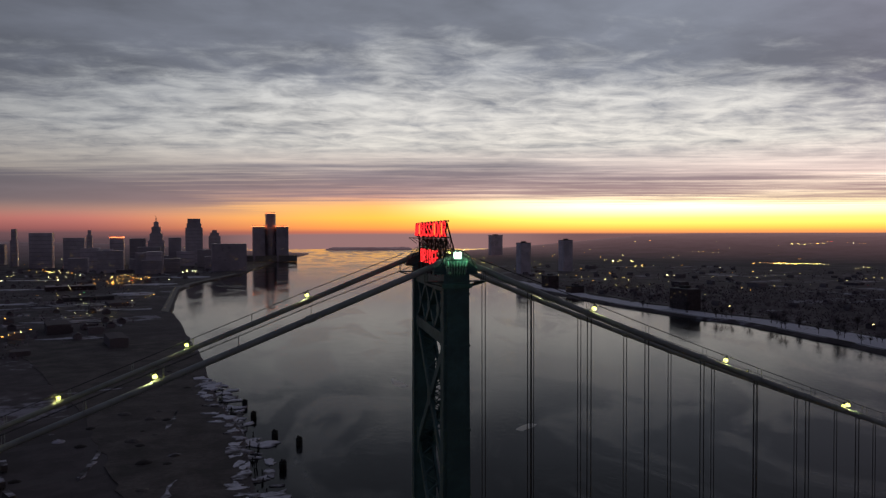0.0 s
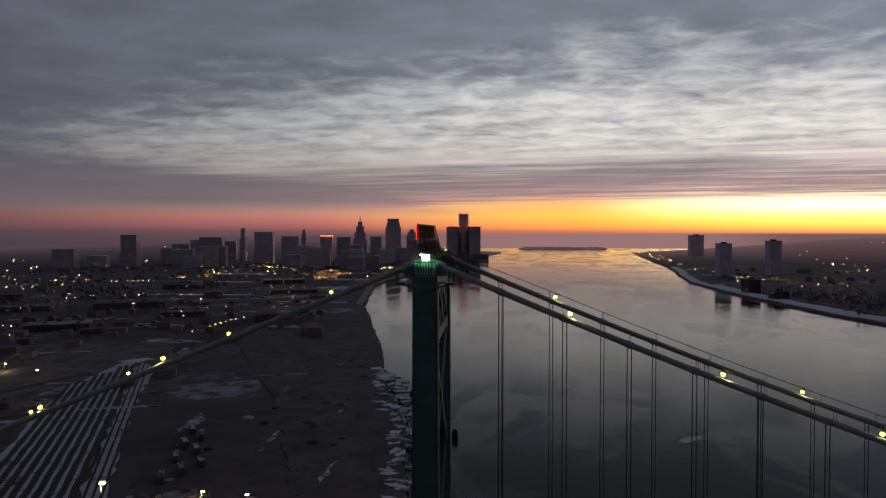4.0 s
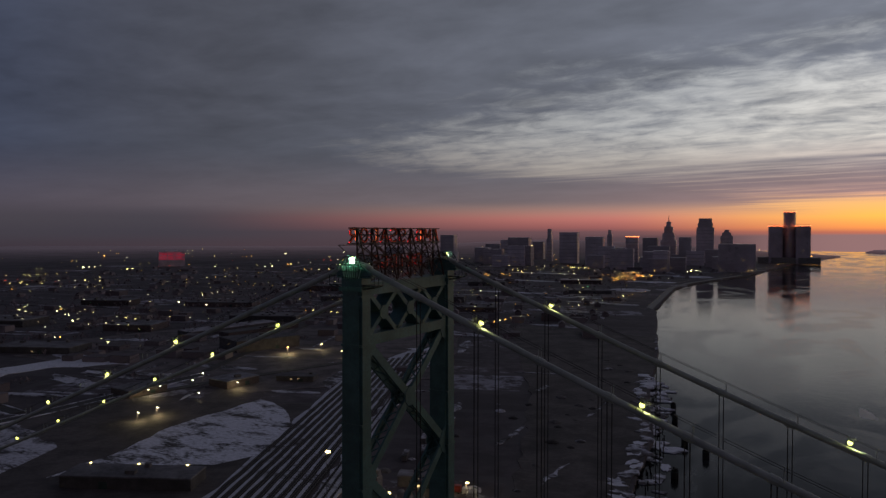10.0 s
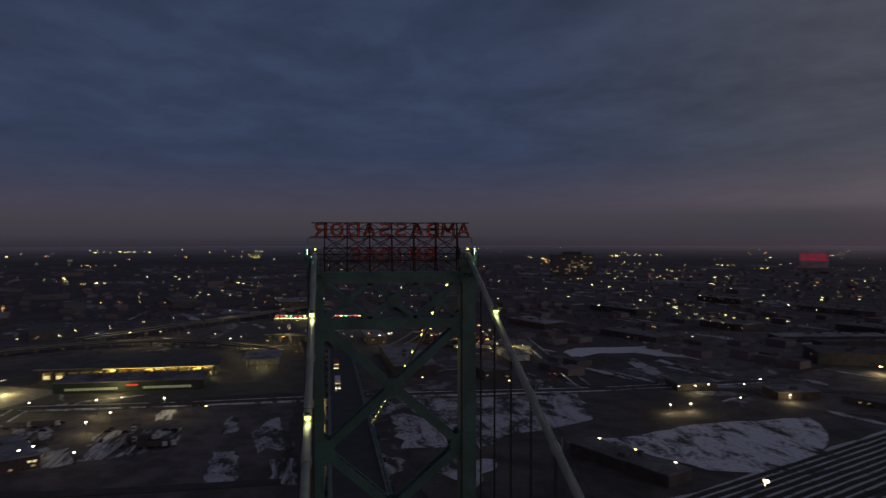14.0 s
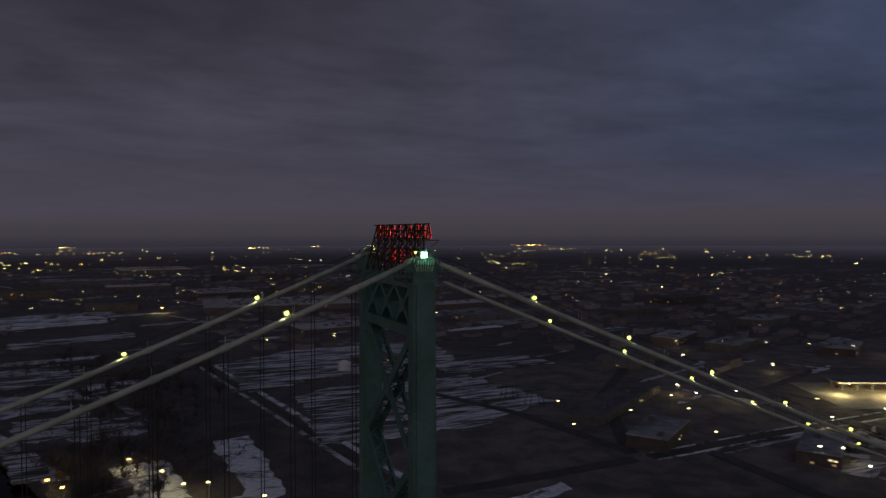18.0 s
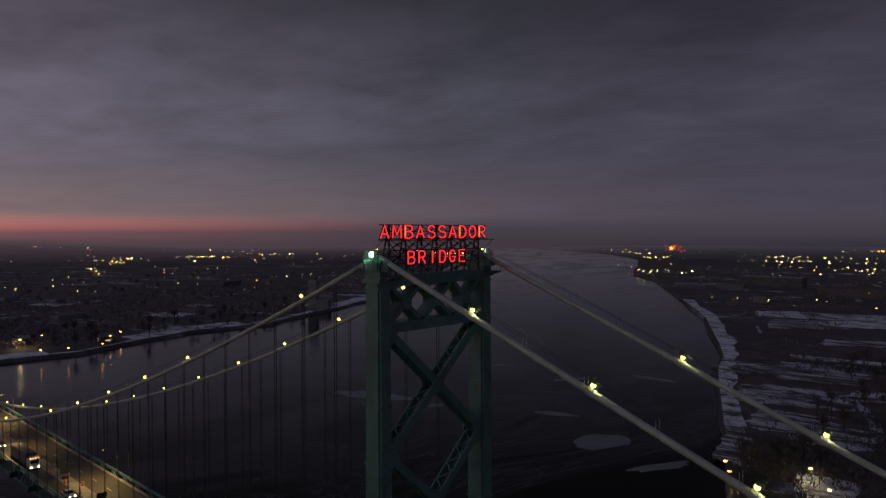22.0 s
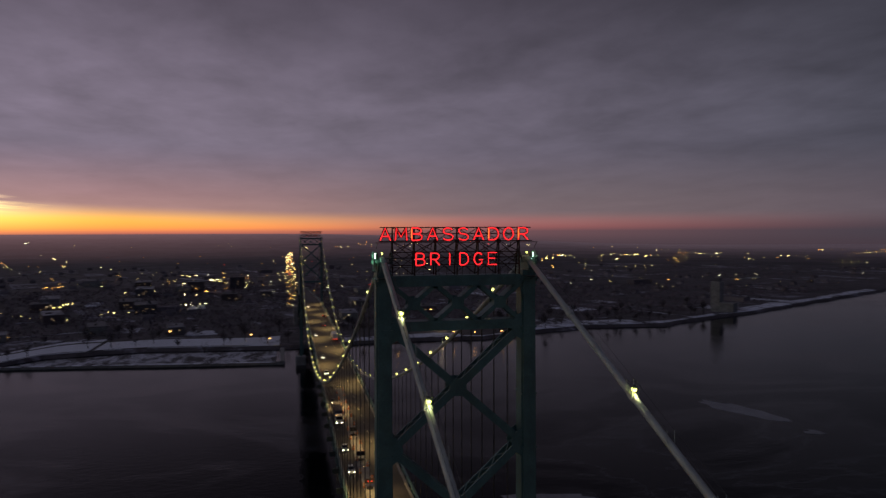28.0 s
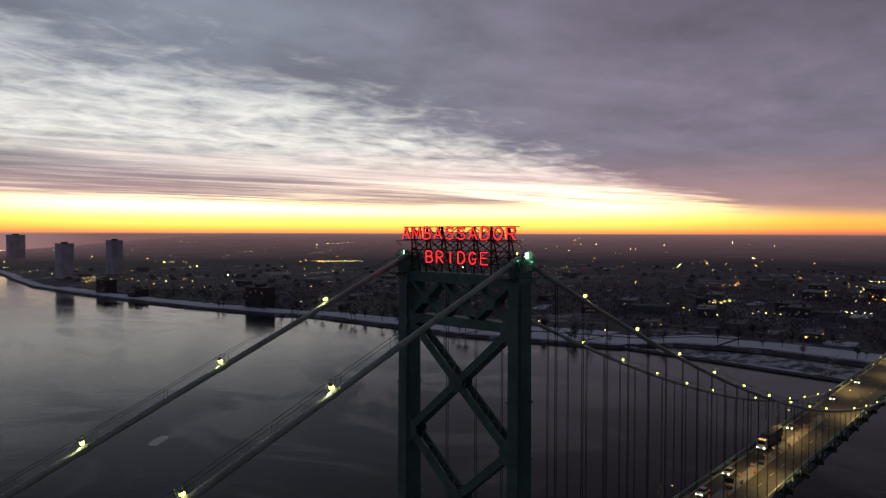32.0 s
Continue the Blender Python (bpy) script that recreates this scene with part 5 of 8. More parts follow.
def car(x, y, z, turn, mat, label, group="cars", lights=True):
    root = thing("car", label, "car", group, at=(x, y, z))
    root.rotation_euler = (0, 0, radians(turn))
    Solid().chamfer_box(-2.2, 2.2, -0.9, 0.9, 0.3, 0.95, 0.15).part("body", mat, root)
    s = Solid()
    s.prism([(-1.7, -0.82, 0.93), (1.0, -0.82, 0.93), (1.0, 0.82, 0.93), (-1.7, 0.82, 0.93)], [(-1.2, -0.68, 1.5), (0.35, -0.68, 1.5), (0.35, 0.68, 1.5), (-1.2, 0.68, 1.5)])
    s.part("cabin", GLASS_DARK, root)
    Solid().box(-1.15, 0.3, -0.66, 0.66, 1.5, 1.55).part("roof", mat, root)
    for wx in (-1.35, 1.35):
        for wy in (-0.8, 0.8):
            wheel(root, wx, wy, 0.33)
    for wy in (-0.62, 0.62):
        Solid().box(2.18, 2.3, wy - 0.2, wy + 0.2, 0.55, 0.8).part("headlight", L_WHITE if lights else GLASS_DARK, root)
        Solid().box(-2.3, -2.18, wy - 0.22, wy + 0.22, 0.6, 0.82).part("tail_light", L_RED if lights else GLASS_DARK, root)
    return root


truck(-107, 204, base_z(0, 0), 14, TRAILER_RED, "parked red box trailer truck under yard lights", lights=False)
for x, y in ((-117, 201), (-97, 199), (-120, 172)):
    street_lamp(x, y, 8, L_WARM, 0.6, light=700)
# rubble, mounds and old rail cars on the dark parcel by the river
for i in range(34):
    x, y = rng.uniform(-160, -70), rng.uniform(190, 560)
    if x > shore_w(y) - 8:
        x -= 40
    q = rng.uniform(1.5, 4.5)
    r = random.Random(i)
    s = Solid()
    ring = [(q * (1 + 0.3 * r.random()) * math.cos(t), q * 0.8 * (1 + 0.3 * r.random()) * math.sin(t)) for t in np.linspace(0, 2 * math.pi, 10, endpoint=False)]
    s.loft([[(a, b, 0) for a, b in ring], [(a * 0.72, b * 0.7, q * 0.32) for a, b in ring], [(a * 0.25, b * 0.3, q * 0.5) for a, b in ring]])
    ob = tagged(s.part("rubble_mound", (STONE, BALLAST, SNOW_THIN)[i % 3]), "low heap of dark rubble with traces of snow", "rubble mound", "rubble heaps")
    ob.location = (x, y, base_z(x, y))
for k, (x, y) in enumerate([(-150, 232), (-146, 244), (-141, 255), (-157, 262), (-152, 275), (-163, 285), (-160, 300), (-170, 310)]):
    root = thing("freight_car", "dark snow-dusted freight car standing in line", "freight car", "freight cars", at=(x, y, base_z(x, y) + 0.2))
    root.rotation_euler = (0, 0, radians(114 + 6 * (k % 3)))
    Solid().chamfer_box(-5, 5, -1.4, 1.4, 1.0, 3.9, 0.1).part("body", SHED, root)
    Solid().box(-5, 5, -1.35, 1.35, 3.9, 4.0).part("snowy_top", SNOW_THIN, root)
    for wx in (-3.6, 3.6):
        for wy in (-0.75, 0.75):
            wheel(root, wx, wy, 0.45)

# ---- the broken wharf edge: pilings, dolphins, ice ----
for x, y in ((-54, 419), (-31, 338), (-17, 322), (-25, 282), (-46, 385)):
    root = thing("mooring_dolphin", "black timber mooring dolphin standing in the river", "mooring dolphin", "mooring dolphins", at=(x, y, -5.0))
    for k in range(7):
        a = 2 * math.pi * k / 6
        px, py = (1.15 * math.cos(a), 1.15 * math.sin(a)) if k < 6 else (0, 0)
        Solid().rod((px * 1.2, py * 1.2, 0), (px, py, 9.3 + 0.4 * (k % 3)), 0.62, 8).part("timber", PILE, root)
    Solid().rod((0, 0, 8.2), (0, 0, 8.6), 1.95, 14).part("band", STEEL_DARK, root)
for i in range(60):
    y = 215 + i * 4.6 + rng.uniform(-1, 1)
    x = shore_w(y) + rng.uniform(0.5, 7)
    h = rng.uniform(5.5, 8)
    tagged(Solid().rod((x, y, -5), (x + rng.uniform(-.3, .3), y, -5 + h + 0.5), 0.32, 6).part("timber_post", PILE), "rotten timber post along the old wharf", "timber post", "wharf timbers")
ice_rng = random.Random(77)
for i in range(78):
    y = 205 + i * 3.9 + rng.uniform(-2, 2)
    x = shore_w(y) + rng.uniform(-9, 12)
    a, b = 0.8 * rng.uniform(3, 11), 0.8 * rng.uniform(2, 9)
    pts = [(a * math.cos(t) * rng.uniform(0.7, 1.2), b * math.sin(t) * rng.uniform(0.7, 1.2)) for t in np.linspace(0, 2 * math.pi, 11, endpoint=False)]
    # broken outlines: some corners bitten in, each slab turned its own way
    turn = ice_rng.uniform(0, math.pi)
    bites = [ice_rng.choice((0.5, 0.8, 1.0, 1.15)) for _ in pts]
    pts = [(x + k * (u * math.cos(turn) - v * math.sin(turn)), y + k * (u * math.sin(turn) + v * math.cos(turn))) for (u, v), k in zip(pts, bites)]
    z1 = (3.5 if x < shore_w(y) - 2 else 0.35) + 0.006 * i
    mat = ice_rng.choice((SNOW_FULL, SNOW, SNOW_THIN))
    poly_sheet("shore_ice", ragged(pts, 1.6, 0.35, i), -0.6 if z1 < 1 else 2.4, z1, mat, "snow-topped slab of shore ice" if mat is SNOW_FULL else "dirty broken slab of shore ice", "shore ice")


def floe(x, y, a, b, turn, seed, mat):
    r = random.Random(seed)
    pts = []
    for t in np.linspace(0, 2 * math.pi, 16, endpoint=False):
        q = r.uniform(0.72, 1.15)
        u, v = a * math.cos(t) * q, b * math.sin(t) * q
        c, s_ = math.cos(radians(turn)), math.sin(radians(turn))
        pts.append((x + u * c - v * s_, y + u * s_ + v * c))
    ob = poly_sheet("ice_floe", pts, -0.15, 0.05 + 0.004 * (seed - 60), mat, "thin grey drifting ice floe on the river", "ice floe")
    ob["group"] = "ice floes"


for k, (x, y, a, b, t) in enumerate([(328, -276, 33, 11, 22), (143, -290, 21, 13, 75), (99, -272, 19, 5, 62), (270, -285, 7, 3, 60), (200, -470, 20, 5, 0), (198, -323, 16, 5, 20), (90, -420, 20, 6, 60), (272, -288, 6, 3, 10),
                                     (210, -90, 24, 6, 80), (150, -130, 7, 3, 30), (330, -430, 14, 5, 60), (110, -150, 10, 5, 130), (250, -420, 16, 5, 60), (120, 330, 12, 4, 40), (60, 470, 16, 5, 100)]):
    floe(x, y, a, b, t, 60 + k, ICE)
# ---- border plaza, landward of the tower ----
L_RED_DIM = glow("dim_red_panel", (1.0, 0.05, 0.03), 0.4)
PAVE = material("old_paving", (0.090, 0.084, 0.078), 0.85, 0.0, 0.25, 12.0, 0.15, 8, (0.10, 0.095, 0.09))
poly_sheet("plaza_paving", [(-880, -110), (-880, 90), (-700, 90), (-600, 60), (-430, 30), (-430, -60), (-400, -290), (-520, -330), (-600, -260), (-700, -130)], 2.4, 3.5, PAVE, "wide dark asphalt plaza with worn lanes", "paving", kind="structure")
LANE_LIGHT, HALL_GLASS = glow("yellow_lane_light", (1.0, 0.66, 0.16), 1.6), glow("dim_hall_glass", (0.80, 0.82, 0.48), 0.13)
HALL_WALL = material("dark_green_cladding", (0.035, 0.055, 0.045), 0.5, 0.0, 0.2, 6.0, 0.1)
# the lane lamps' yellow light is put into the booths' wall colour
LAMPLIT_WALL = material("lamplit_booth_wall", (0.55, 0.42, 0.16), 0.7, 0.0, 0.2, 3.0, 0.1)
canopy = thing("inspection_canopy", "long lit inspection canopy with glowing yellow lanes underneath", "canopy", at=(-516, -165, base_z(0, 0)))
Solid().chamfer_box(-17, 17, -70, 70, 9.6, 10.7, 0.3).part("roof", ROOF, canopy)
for k in range(15):
    for a in (-14, 14):
        Solid().rod((a, -66 + 9.4 * k, 0), (a, -66 + 9.4 * k, 9.6), 0.3, 8).part("column", POLE, canopy)
for k in range(14):
    y = -62 + 9.4 * k
    Solid().box(6, 11, y - 3.0, y + 3.0, 0.2, 6.6).part("booth", LAMPLIT_WALL, canopy)
    Solid().box(10.95, 11.1, y - 2.2, y + 2.2, 1.6, 4.4).part("booth_window", L_WINDOW, canopy)
    if k > 4:
        for a in (4, 14.5):
            Solid().box(a - 0.3, a + 0.3, y - 4.3, y + 4.3, 8.9, 9.55).part("lane_light", LANE_LIGHT, canopy)
hall = building("customs_hall", -470, -152, 104, 32, 8, 90, HALL_WALL, ROOF_SNOW, "long low customs hall with glazed lit strips", "customs hall", windows=0, door=False)
for a, b in ((-44, -6), (10, 46)):
    n = int((b - a) / 2.6)
    for k in range(n):
        Solid().box(a + 2.6 * k, a + 2.6 * k + 2.2, -16.12, -16.02, 2.6, 4.4).part("window", HALL_GLASS, hall)
Solid().box(-2, 6, -16.3, -16.05, 5.0, 6.2).part("sign_panel", L_RED_DIM, hall)
booth = thing("toll_canopy", "toll canopy with red and green lane signals", "toll canopy", at=(-852, -11, base_z(0, 0)))
booth.rotation_euler = (0, 0, radians(82))
Solid().chamfer_box(-66, 66, -6, 6, 6.2, 7.6, 0.3).part("roof", ROOF_SNOW, booth)
for k in range(22):
    x = -63 + 6 * k
    Solid().box(x - 1, x + 1, -3, 3, 0, 6.2).part("booth", SHED, booth)
    Solid().box(x - 0.9, x + 0.9, -6.7, -6.1, 6.3, 7.5).part("lane_signal", (L_RED, L_GREEN, L_WARM, L_RED)[(k * 7) % 4], booth)
    Solid().box(x - 2.0, x + 2.0, -6.3, -6.1, 3.4, 4.3).part("booth_light", L_WARM if k < 12 else L_WINDOW, booth)
pad = thing("fuel_pad", "pale concrete fuel pad under floodlights", "fuel pad", at=(-448, -250, 3.3), kind="structure")
Solid().chamfer_box(-36, 36, -40, 40, -0.6, 0.3, 0.1).part("slab", CONCRETE, pad)
pad.rotation_euler = (0, 0, radians(-26))
fc = thing("fuel_canopy", "dark-roofed fuel canopy bright with floodlights below", "canopy", at=(-464, -266, 3.6))
fc.rotation_euler = (0, 0, radians(-26))
Solid().chamfer_box(-22, 22, -13, 13, 6.0, 7.2, 0.3).part("roof", ROOF, fc)
Solid().box(-22.2, 22.2, 13.0, 13.25, 6.1, 7.0).part("fascia", WHITE_PAINT, fc)
for a in (-16, -5.5, 5.5, 16):
    for b in (-8, 8):
        Solid().rod((a, b, 0), (a, b, 6), 0.3, 8).part("column", WHITE_PAINT, fc)
    Solid().box(a - 1.6, a + 1.6, 6, 10, 5.8, 5.98).part("soffit_light", L_WARM, fc)
    Solid().chamfer_box(a - 0.5, a + 0.5, -1.2, 1.2, 0, 1.9, 0.1).part("fuel_pump", TRAILER_RED, fc)
for x, y, e in ((-455, -238, 18000), (-430, -256, 15000), (-508, -178, 9000), (-508, -148, 15000), (-508, -112, 15000), (-835, -20, 10000), (-690, 120, 9000), (-705, -190, 9000), (-640, -80, 9000), (-440, -160, 7000), (-600, -10, 8000)):
    l = bpy.data.lights.new("plaza_light", "POINT")
    l.energy, l.color, l.shadow_soft_size = 0.7 * e, (1.0, 0.80, 0.32), 1.0
    new("plaza_light", l).location = (x, y, 9.5 if x > -480 else 12.0)
for i in range(18):
    r = random.Random(900 + i)
    street_lamp(r.uniform(-835, -560), r.uniform(-115, 62), 10, (L_WARM, L_WHITE, L_AMBER)[i % 3], 0.5, group="plaza lamps", light=2600 if i % 5 == 0 else 0)
for i in range(16):
    r = random.Random(940 + i)
    (truck if i % 3 == 0 else car)(r.uniform(-800, -600), r.uniform(-60, 40), 3.5, r.choice((2, 182, 176)), (WHITE_PAINT, SHED)[i % 2], "vehicle with lit lamps queuing on the plaza", "plaza traffic")
# a pale shelter beside the approach, and a filling station, both lit from below
def shelter(name, x, y, w, d, h, turn, label, category, energy, lit):
    root = thing(name, label, category, at=(x, y, base_z(x, y)))
    root.rotation_euler = (0, 0, radians(turn))
    PLACED.append((x, y, math.hypot(w, d) / 2))
    Solid().chamfer_box(-w / 2, w / 2, -d / 2, d / 2, h, h + 1.0, 0.25).part("roof", ROOF_SNOW, root)
    for a in (-0.4, -0.13, 0.13, 0.4):
        for b in (-0.36, 0.36):
            Solid().rod((a * w, b * d, 0), (a * w, b * d, h), 0.5, 10).part("column", CONCRETE, root)
    Solid().box(-w * 0.42, w * 0.42, d * 0.12, d * 0.12 + 0.4, 0, h - 0.6).part("back_wall", CONCRETE, root)
    for a in (-0.3, 0.0, 0.3):
        Solid().box(a * w - 1.2, a * w + 1.2, -d * 0.2 - 0.6, -d * 0.2 + 0.6, h - 0.2, h - 0.02).part("soffit_light", lit, root)
    l = bpy.data.lights.new("soffit_light", "POINT")
    l.energy, l.color, l.shadow_soft_size = energy, (1.0, 0.86, 0.45), 1.0
    q = radians(turn)
    new("soffit_light", l).location = (x + math.sin(q) * d * 0.3, y - math.cos(q) * d * 0.3, base_z(x, y) + h - 1.2)


shelter("inspection_shed", -540, -64, 30, 44, 10, 90, "pale concrete shelter on thick columns beside the approach", "shelter", 2200, L_WINDOW)
shelter("filling_station", -588, 176, 34, 26, 6, 80, "brightly lit filling station canopy by the street", "filling station", 6500, L_WARM)
for x, y, e in ((-418, -398, 0), (-327, -306, 1200), (-320, -280, 0), (-350, -274, 1200), (-348, -200, 1200), (-299, -157, 900), (-285, -133, 0), (-343, -146, 1200), (-403, -143, 0), (-441, -257, 0), (-456, -335, 900)):
    street_lamp(x, y, 8, L_WHITE, 0.5, light=e, group="lot lamps")
# lorry park with rows of amber lamps
for i in range(7):
    for j in range(9):
        x, y = -700 + i * 15 + j * 2.5, 96 + j * 8
        if (i * 5 + j * 3) % 4 == 0:
            truck(x, y, base_z(0, 0) + 0.3, 70, (WHITE_PAINT, TRAILER_RED, SHED)[(i + j) % 3], "parked box truck in a lit lorry park", "parked trucks", lights=(i + j) % 2 == 0)
for i in range(26):
    x, y = -715 + 5.6 * i, 90 + (i * 37) % 85
    street_lamp(x, y, 9, L_AMBER if i % 3 else L_WARM, 0.5, group="lorry park lamps")
for k, (x, y, w, d, h, t) in enumerate([(-530, 60, 108, 36, 9, 2), (-600, -20, 60, 26, 8, 5), (-660, 40, 44, 20, 9, 5), (-470, 120, 40, 22, 8, 10), 
                                        (-300, -170, 44, 20, 7, 33), (-266, -298, 110, 24, 6, 31), (-239, -225, 46, 22, 8, 33), 
                                        (-760, -320, 80, 34, 10, 20), (-600, -380, 60, 30, 8, 30), (-380, -420, 70, 40, 8, 30), (-500, -500, 60, 30, 8, 30), (-940, 160, 70, 40, 12, 15), (-1000, -60, 60, 50, 14, 10),
                                        (-1080, -240, 90, 40, 10, 20), (-900, -440, 80, 36, 9, 25)]):
    building("office_block", x, y, w, d, h, t, (BRICK, SHED)[k % 2], (ROOF_SNOW, ROOF)[k % 2], ("low border office block with a snowy flat roof", "plain low block with a dark flat roof")[k % 2], "office block", "low blocks", windows=rng.randint(2, 7))


def ramp_road(name, pts, width, label):
    """A road on a low embankment or piers along a polyline of x, y, z."""
    root = thing(name, label, "elevated road")
    P_ = [Vector(p) for p in pts]
    rings, side = [], []
    for i, p in enumerate(P_):
        d = (P_[min(i + 1, len(P_) - 1)] - P_[max(0, i - 1)])
        n = Vector((-d.y, d.x, 0)).normalized() * width / 2
        rings.append([p - n - Vector((0, 0, 0.9)), p + n - Vector((0, 0, 0.9)), p + n, p - n])
        side.append((p - n, p + n))
    Solid().loft(rings).part("roadway", ASPHALT, root)
    for k in (0, 1):
        s = Solid()
        out = Vector((0.15, 0.15, 0))
        s.loft([[q[k] - out, q[k] + out, q[k] + out + Vector((0, 0, 0.9)), q[k] - out + Vector((0, 0, 0.9))] for q in side])
        s.part("parapet", CONCRETE, root)
    for p in P_:
        if p.z > 6:
            Solid().box(p.x - 1.2, p.x + 1.2, p.y - 1.2, p.y + 1.2, 2.4, p.z - 0.9).part("pier", CONCRETE, root)
    return root


def bow(p0, p1, p2, z0, z1, n=14):
    out = []
    for i in range(n + 1):
        t = i / n
        out.append((*[(1 - t) ** 2 * a + 2 * t * (1 - t) * b + t * t * c for a, b, c in zip(p0, p1, p2)], z0 + (z1 - z0) * t))
    return out


zl = deck_z(-418)
ramp_road("plaza_ramp", bow((-418, 3), (-600, 3), (-690, -70), zl, 9, 12), 13, "curving concrete ramp down to the plaza")
ramp_road("plaza_ramp", bow((-418, -4), (-560, -10), (-800, -16), zl, 5, 14), 12, "long concrete ramp to the toll lanes")
ramp_road("flyover", bow((-590, -60), (-735, -180), (-615, -330), 9, 8, 14), 11, "curved flyover ramp on concrete piers")
ramp_road("flyover", bow((-690, -262), (-830, -150), (-1000, -10), 9, 9, 14), 14, "elevated road sweeping past the plaza")
ramp_road("flyover", bow((-1100, 60), (-820, 160), (-620, 60), 8, 5, 14), 12, "elevated road sweeping past the plaza")
for p0, p1, p2, n in (((-590, -60), (-735, -180), (-615, -330), 9), ((-690, -262), (-830, -150), (-1000, -10), 9), ((-1100, 60), (-820, 160), (-620, 60), 9), ((-615, -330), (-560, -420), (-420, -470), 6)):
    for i, (x, y, z) in enumerate(bow(p0, p1, p2, 8.6, 8.6, n)):
        street_lamp(x, y - 5, 9, (L_WARM, L_WHITE)[i % 2], 0.45, z=8.6 if p0[0] != -615 else None, group="flyover lamps", light=2200 if i % 4 == 1 else 0)
# piers under the approaches, and the anchorages
for x in list(range(-400, -20, 46)):
    root = thing("approach_pier", "tapered steel approach pier on a concrete base", "bridge pier", "approach piers", at=(x, 0, LAND_Z - 0.5))
    h = deck_z(x) - 2.6 - LAND_Z + 0.5
    for sy in (-1, 1):
        Solid().beam((0, sy * 7.6, 1.2), (0, sy * 6.6, h), 1.0, 0.8).part("column", STEEL_DARK, root)
        Solid().box(-1.4, 1.4, sy * 7.6 - 1.5, sy * 7.6 + 1.5, 0, 1.4).part("footing", CONCRETE, root)
    Solid().beam((0, -7.5, 2), (0, 6.6, h - 1), 0.4, 0.4).part("brace", STEEL_DARK, root)
    Solid().beam((0, 7.5, 2), (0, -6.6, h - 1), 0.4, 0.4).part("brace", STEEL_DARK, root)
for x in list(range(int(SPAN) + 46, int(SPAN) + 420, 46)):
    root = thing("approach_pier", "tapered steel approach pier on a concrete base", "bridge pier", "approach piers", at=(x, 0, LAND_Z - 0.5))
    h = deck_z(x) - 2.6 - LAND_Z + 0.5
    for sy in (-1, 1):
        Solid().beam((0, sy * 7.6, 0), (0, sy * 6.6, h), 1.0, 0.8).part("column", STEEL_DARK, root)
for x0, s_ in ((-268, -1), (SPAN + 268, 1)):
    for sy in (-1, 1):
        tagged(Solid().chamfer_box(x0 - 16, x0 + 16, *sorted((sy * 8.9, sy * 14)), LAND_Z - 1, 26, 0.6).part("cable_anchorage", CONCRETE), "massive concrete cable anchorage beside the approach", "anchorage", "anchorages")
# line of warm lamps along one approach parapet
tagged(Solid().beam((-106, -9.3, deck_z(-106) - 0.9), (-236, -9.3, deck_z(-236) - 0.9), 0.9, 0.5).part("walkway_edge", CONCRETE), "concrete edge beam along the approach walkway", "edge beam", kind="structure")
for i in range(26):
    x = -112 - 4.75 * i
    street_lamp(x, -9.4, 0.7, LANE_LIGHT, 0.2, z=deck_z(x) - 0.7, group="parapet lamps")

# ---- the deck: lamps, traffic and a closed lane ----
DECK_WARM = glow("sodium_head", (1.0, 0.72, 0.26), 4.0)
for i in range(13):
    x = 34 + 41.5 * i
    sy = 1 if i % 2 else -1
    root = thing("deck_lamp", "curved roadway lamp on the bridge deck edge", "roadway lamp", "deck lamps", at=(x, sy * 7.3, deck_z(x) + 0.2))
    Solid().tube([(0, 0, 0), (0, 0, 6.2), (0, -sy * 0.6, 7.3), (0, -sy * 1.8, 7.8), (0, -sy * 3.2, 7.9)], 0.07, 6).part("curved_pole", POLE, root)
    Solid().box(-0.18, 0.18, -0.35 - sy * 3.3, 0.35 - sy * 3.3, 7.78, 7.92).part("lamp_head", LAMP_HOUSING, root)
    Solid().box(-0.14, 0.14, -0.3 - sy * 3.3, 0.3 - sy * 3.3, 7.72, 7.775).part("lens", DECK_WARM, root)
    l = bpy.data.lights.new("deck_light", "SPOT")
    l.energy, l.color, l.shadow_soft_size, l.spot_size, l.spot_blend = 3800, (1.0, 0.66, 0.22), 0.3, radians(165), 0.6
    n = new("deck_light", l)
    n.location = (x, sy * 4.3, deck_z(x) + 7.7)
lane = Solid()
xs_ = np.linspace(60, 190, 30)
lane.loft([[(x, 0.3, deck_z(x) - 0.1), (x, 3.2, deck_z(x) - 0.1), (x, 3.2, deck_z(x) + 0.012), (x, 0.3, deck_z(x) + 0.012)] for x in xs_])
tagged(lane.part("closed_lane", CONCRETE), "pale new concrete strip of a closed bridge lane", "road repair", kind="structure")
paint = thing("lane_marking", "worn white and yellow lane lines on the bridge roadway", "lane marking", kind="structure")
LINE = material("road_paint", (0.55, 0.5, 0.36), 0.7, 0.0, 0.2, 2.0, 0.0)
for i in range(60):
    x = 8 + i * 9.2
    if x < SPAN - 6:
        s = Solid()
        s.prism([(x, -2.97, deck_z(x) + 0.004), (x + 3, -2.97, deck_z(x + 3) + 0.004), (x + 3, -2.83, deck_z(x + 3) + 0.004), (x, -2.83, deck_z(x) + 0.004)],
                [(x, -2.97, deck_z(x) + 0.014), (x + 3, -2.97, deck_z(x + 3) + 0.014), (x + 3, -2.83, deck_z(x + 3) + 0.014), (x, -2.83, deck_z(x) + 0.014)])
        s.part("dash", LINE, paint)
BARREL = material("orange_barrel", (0.55, 0.16, 0.03), 0.6, 0.0, 0.1, 1.0, 0.0)
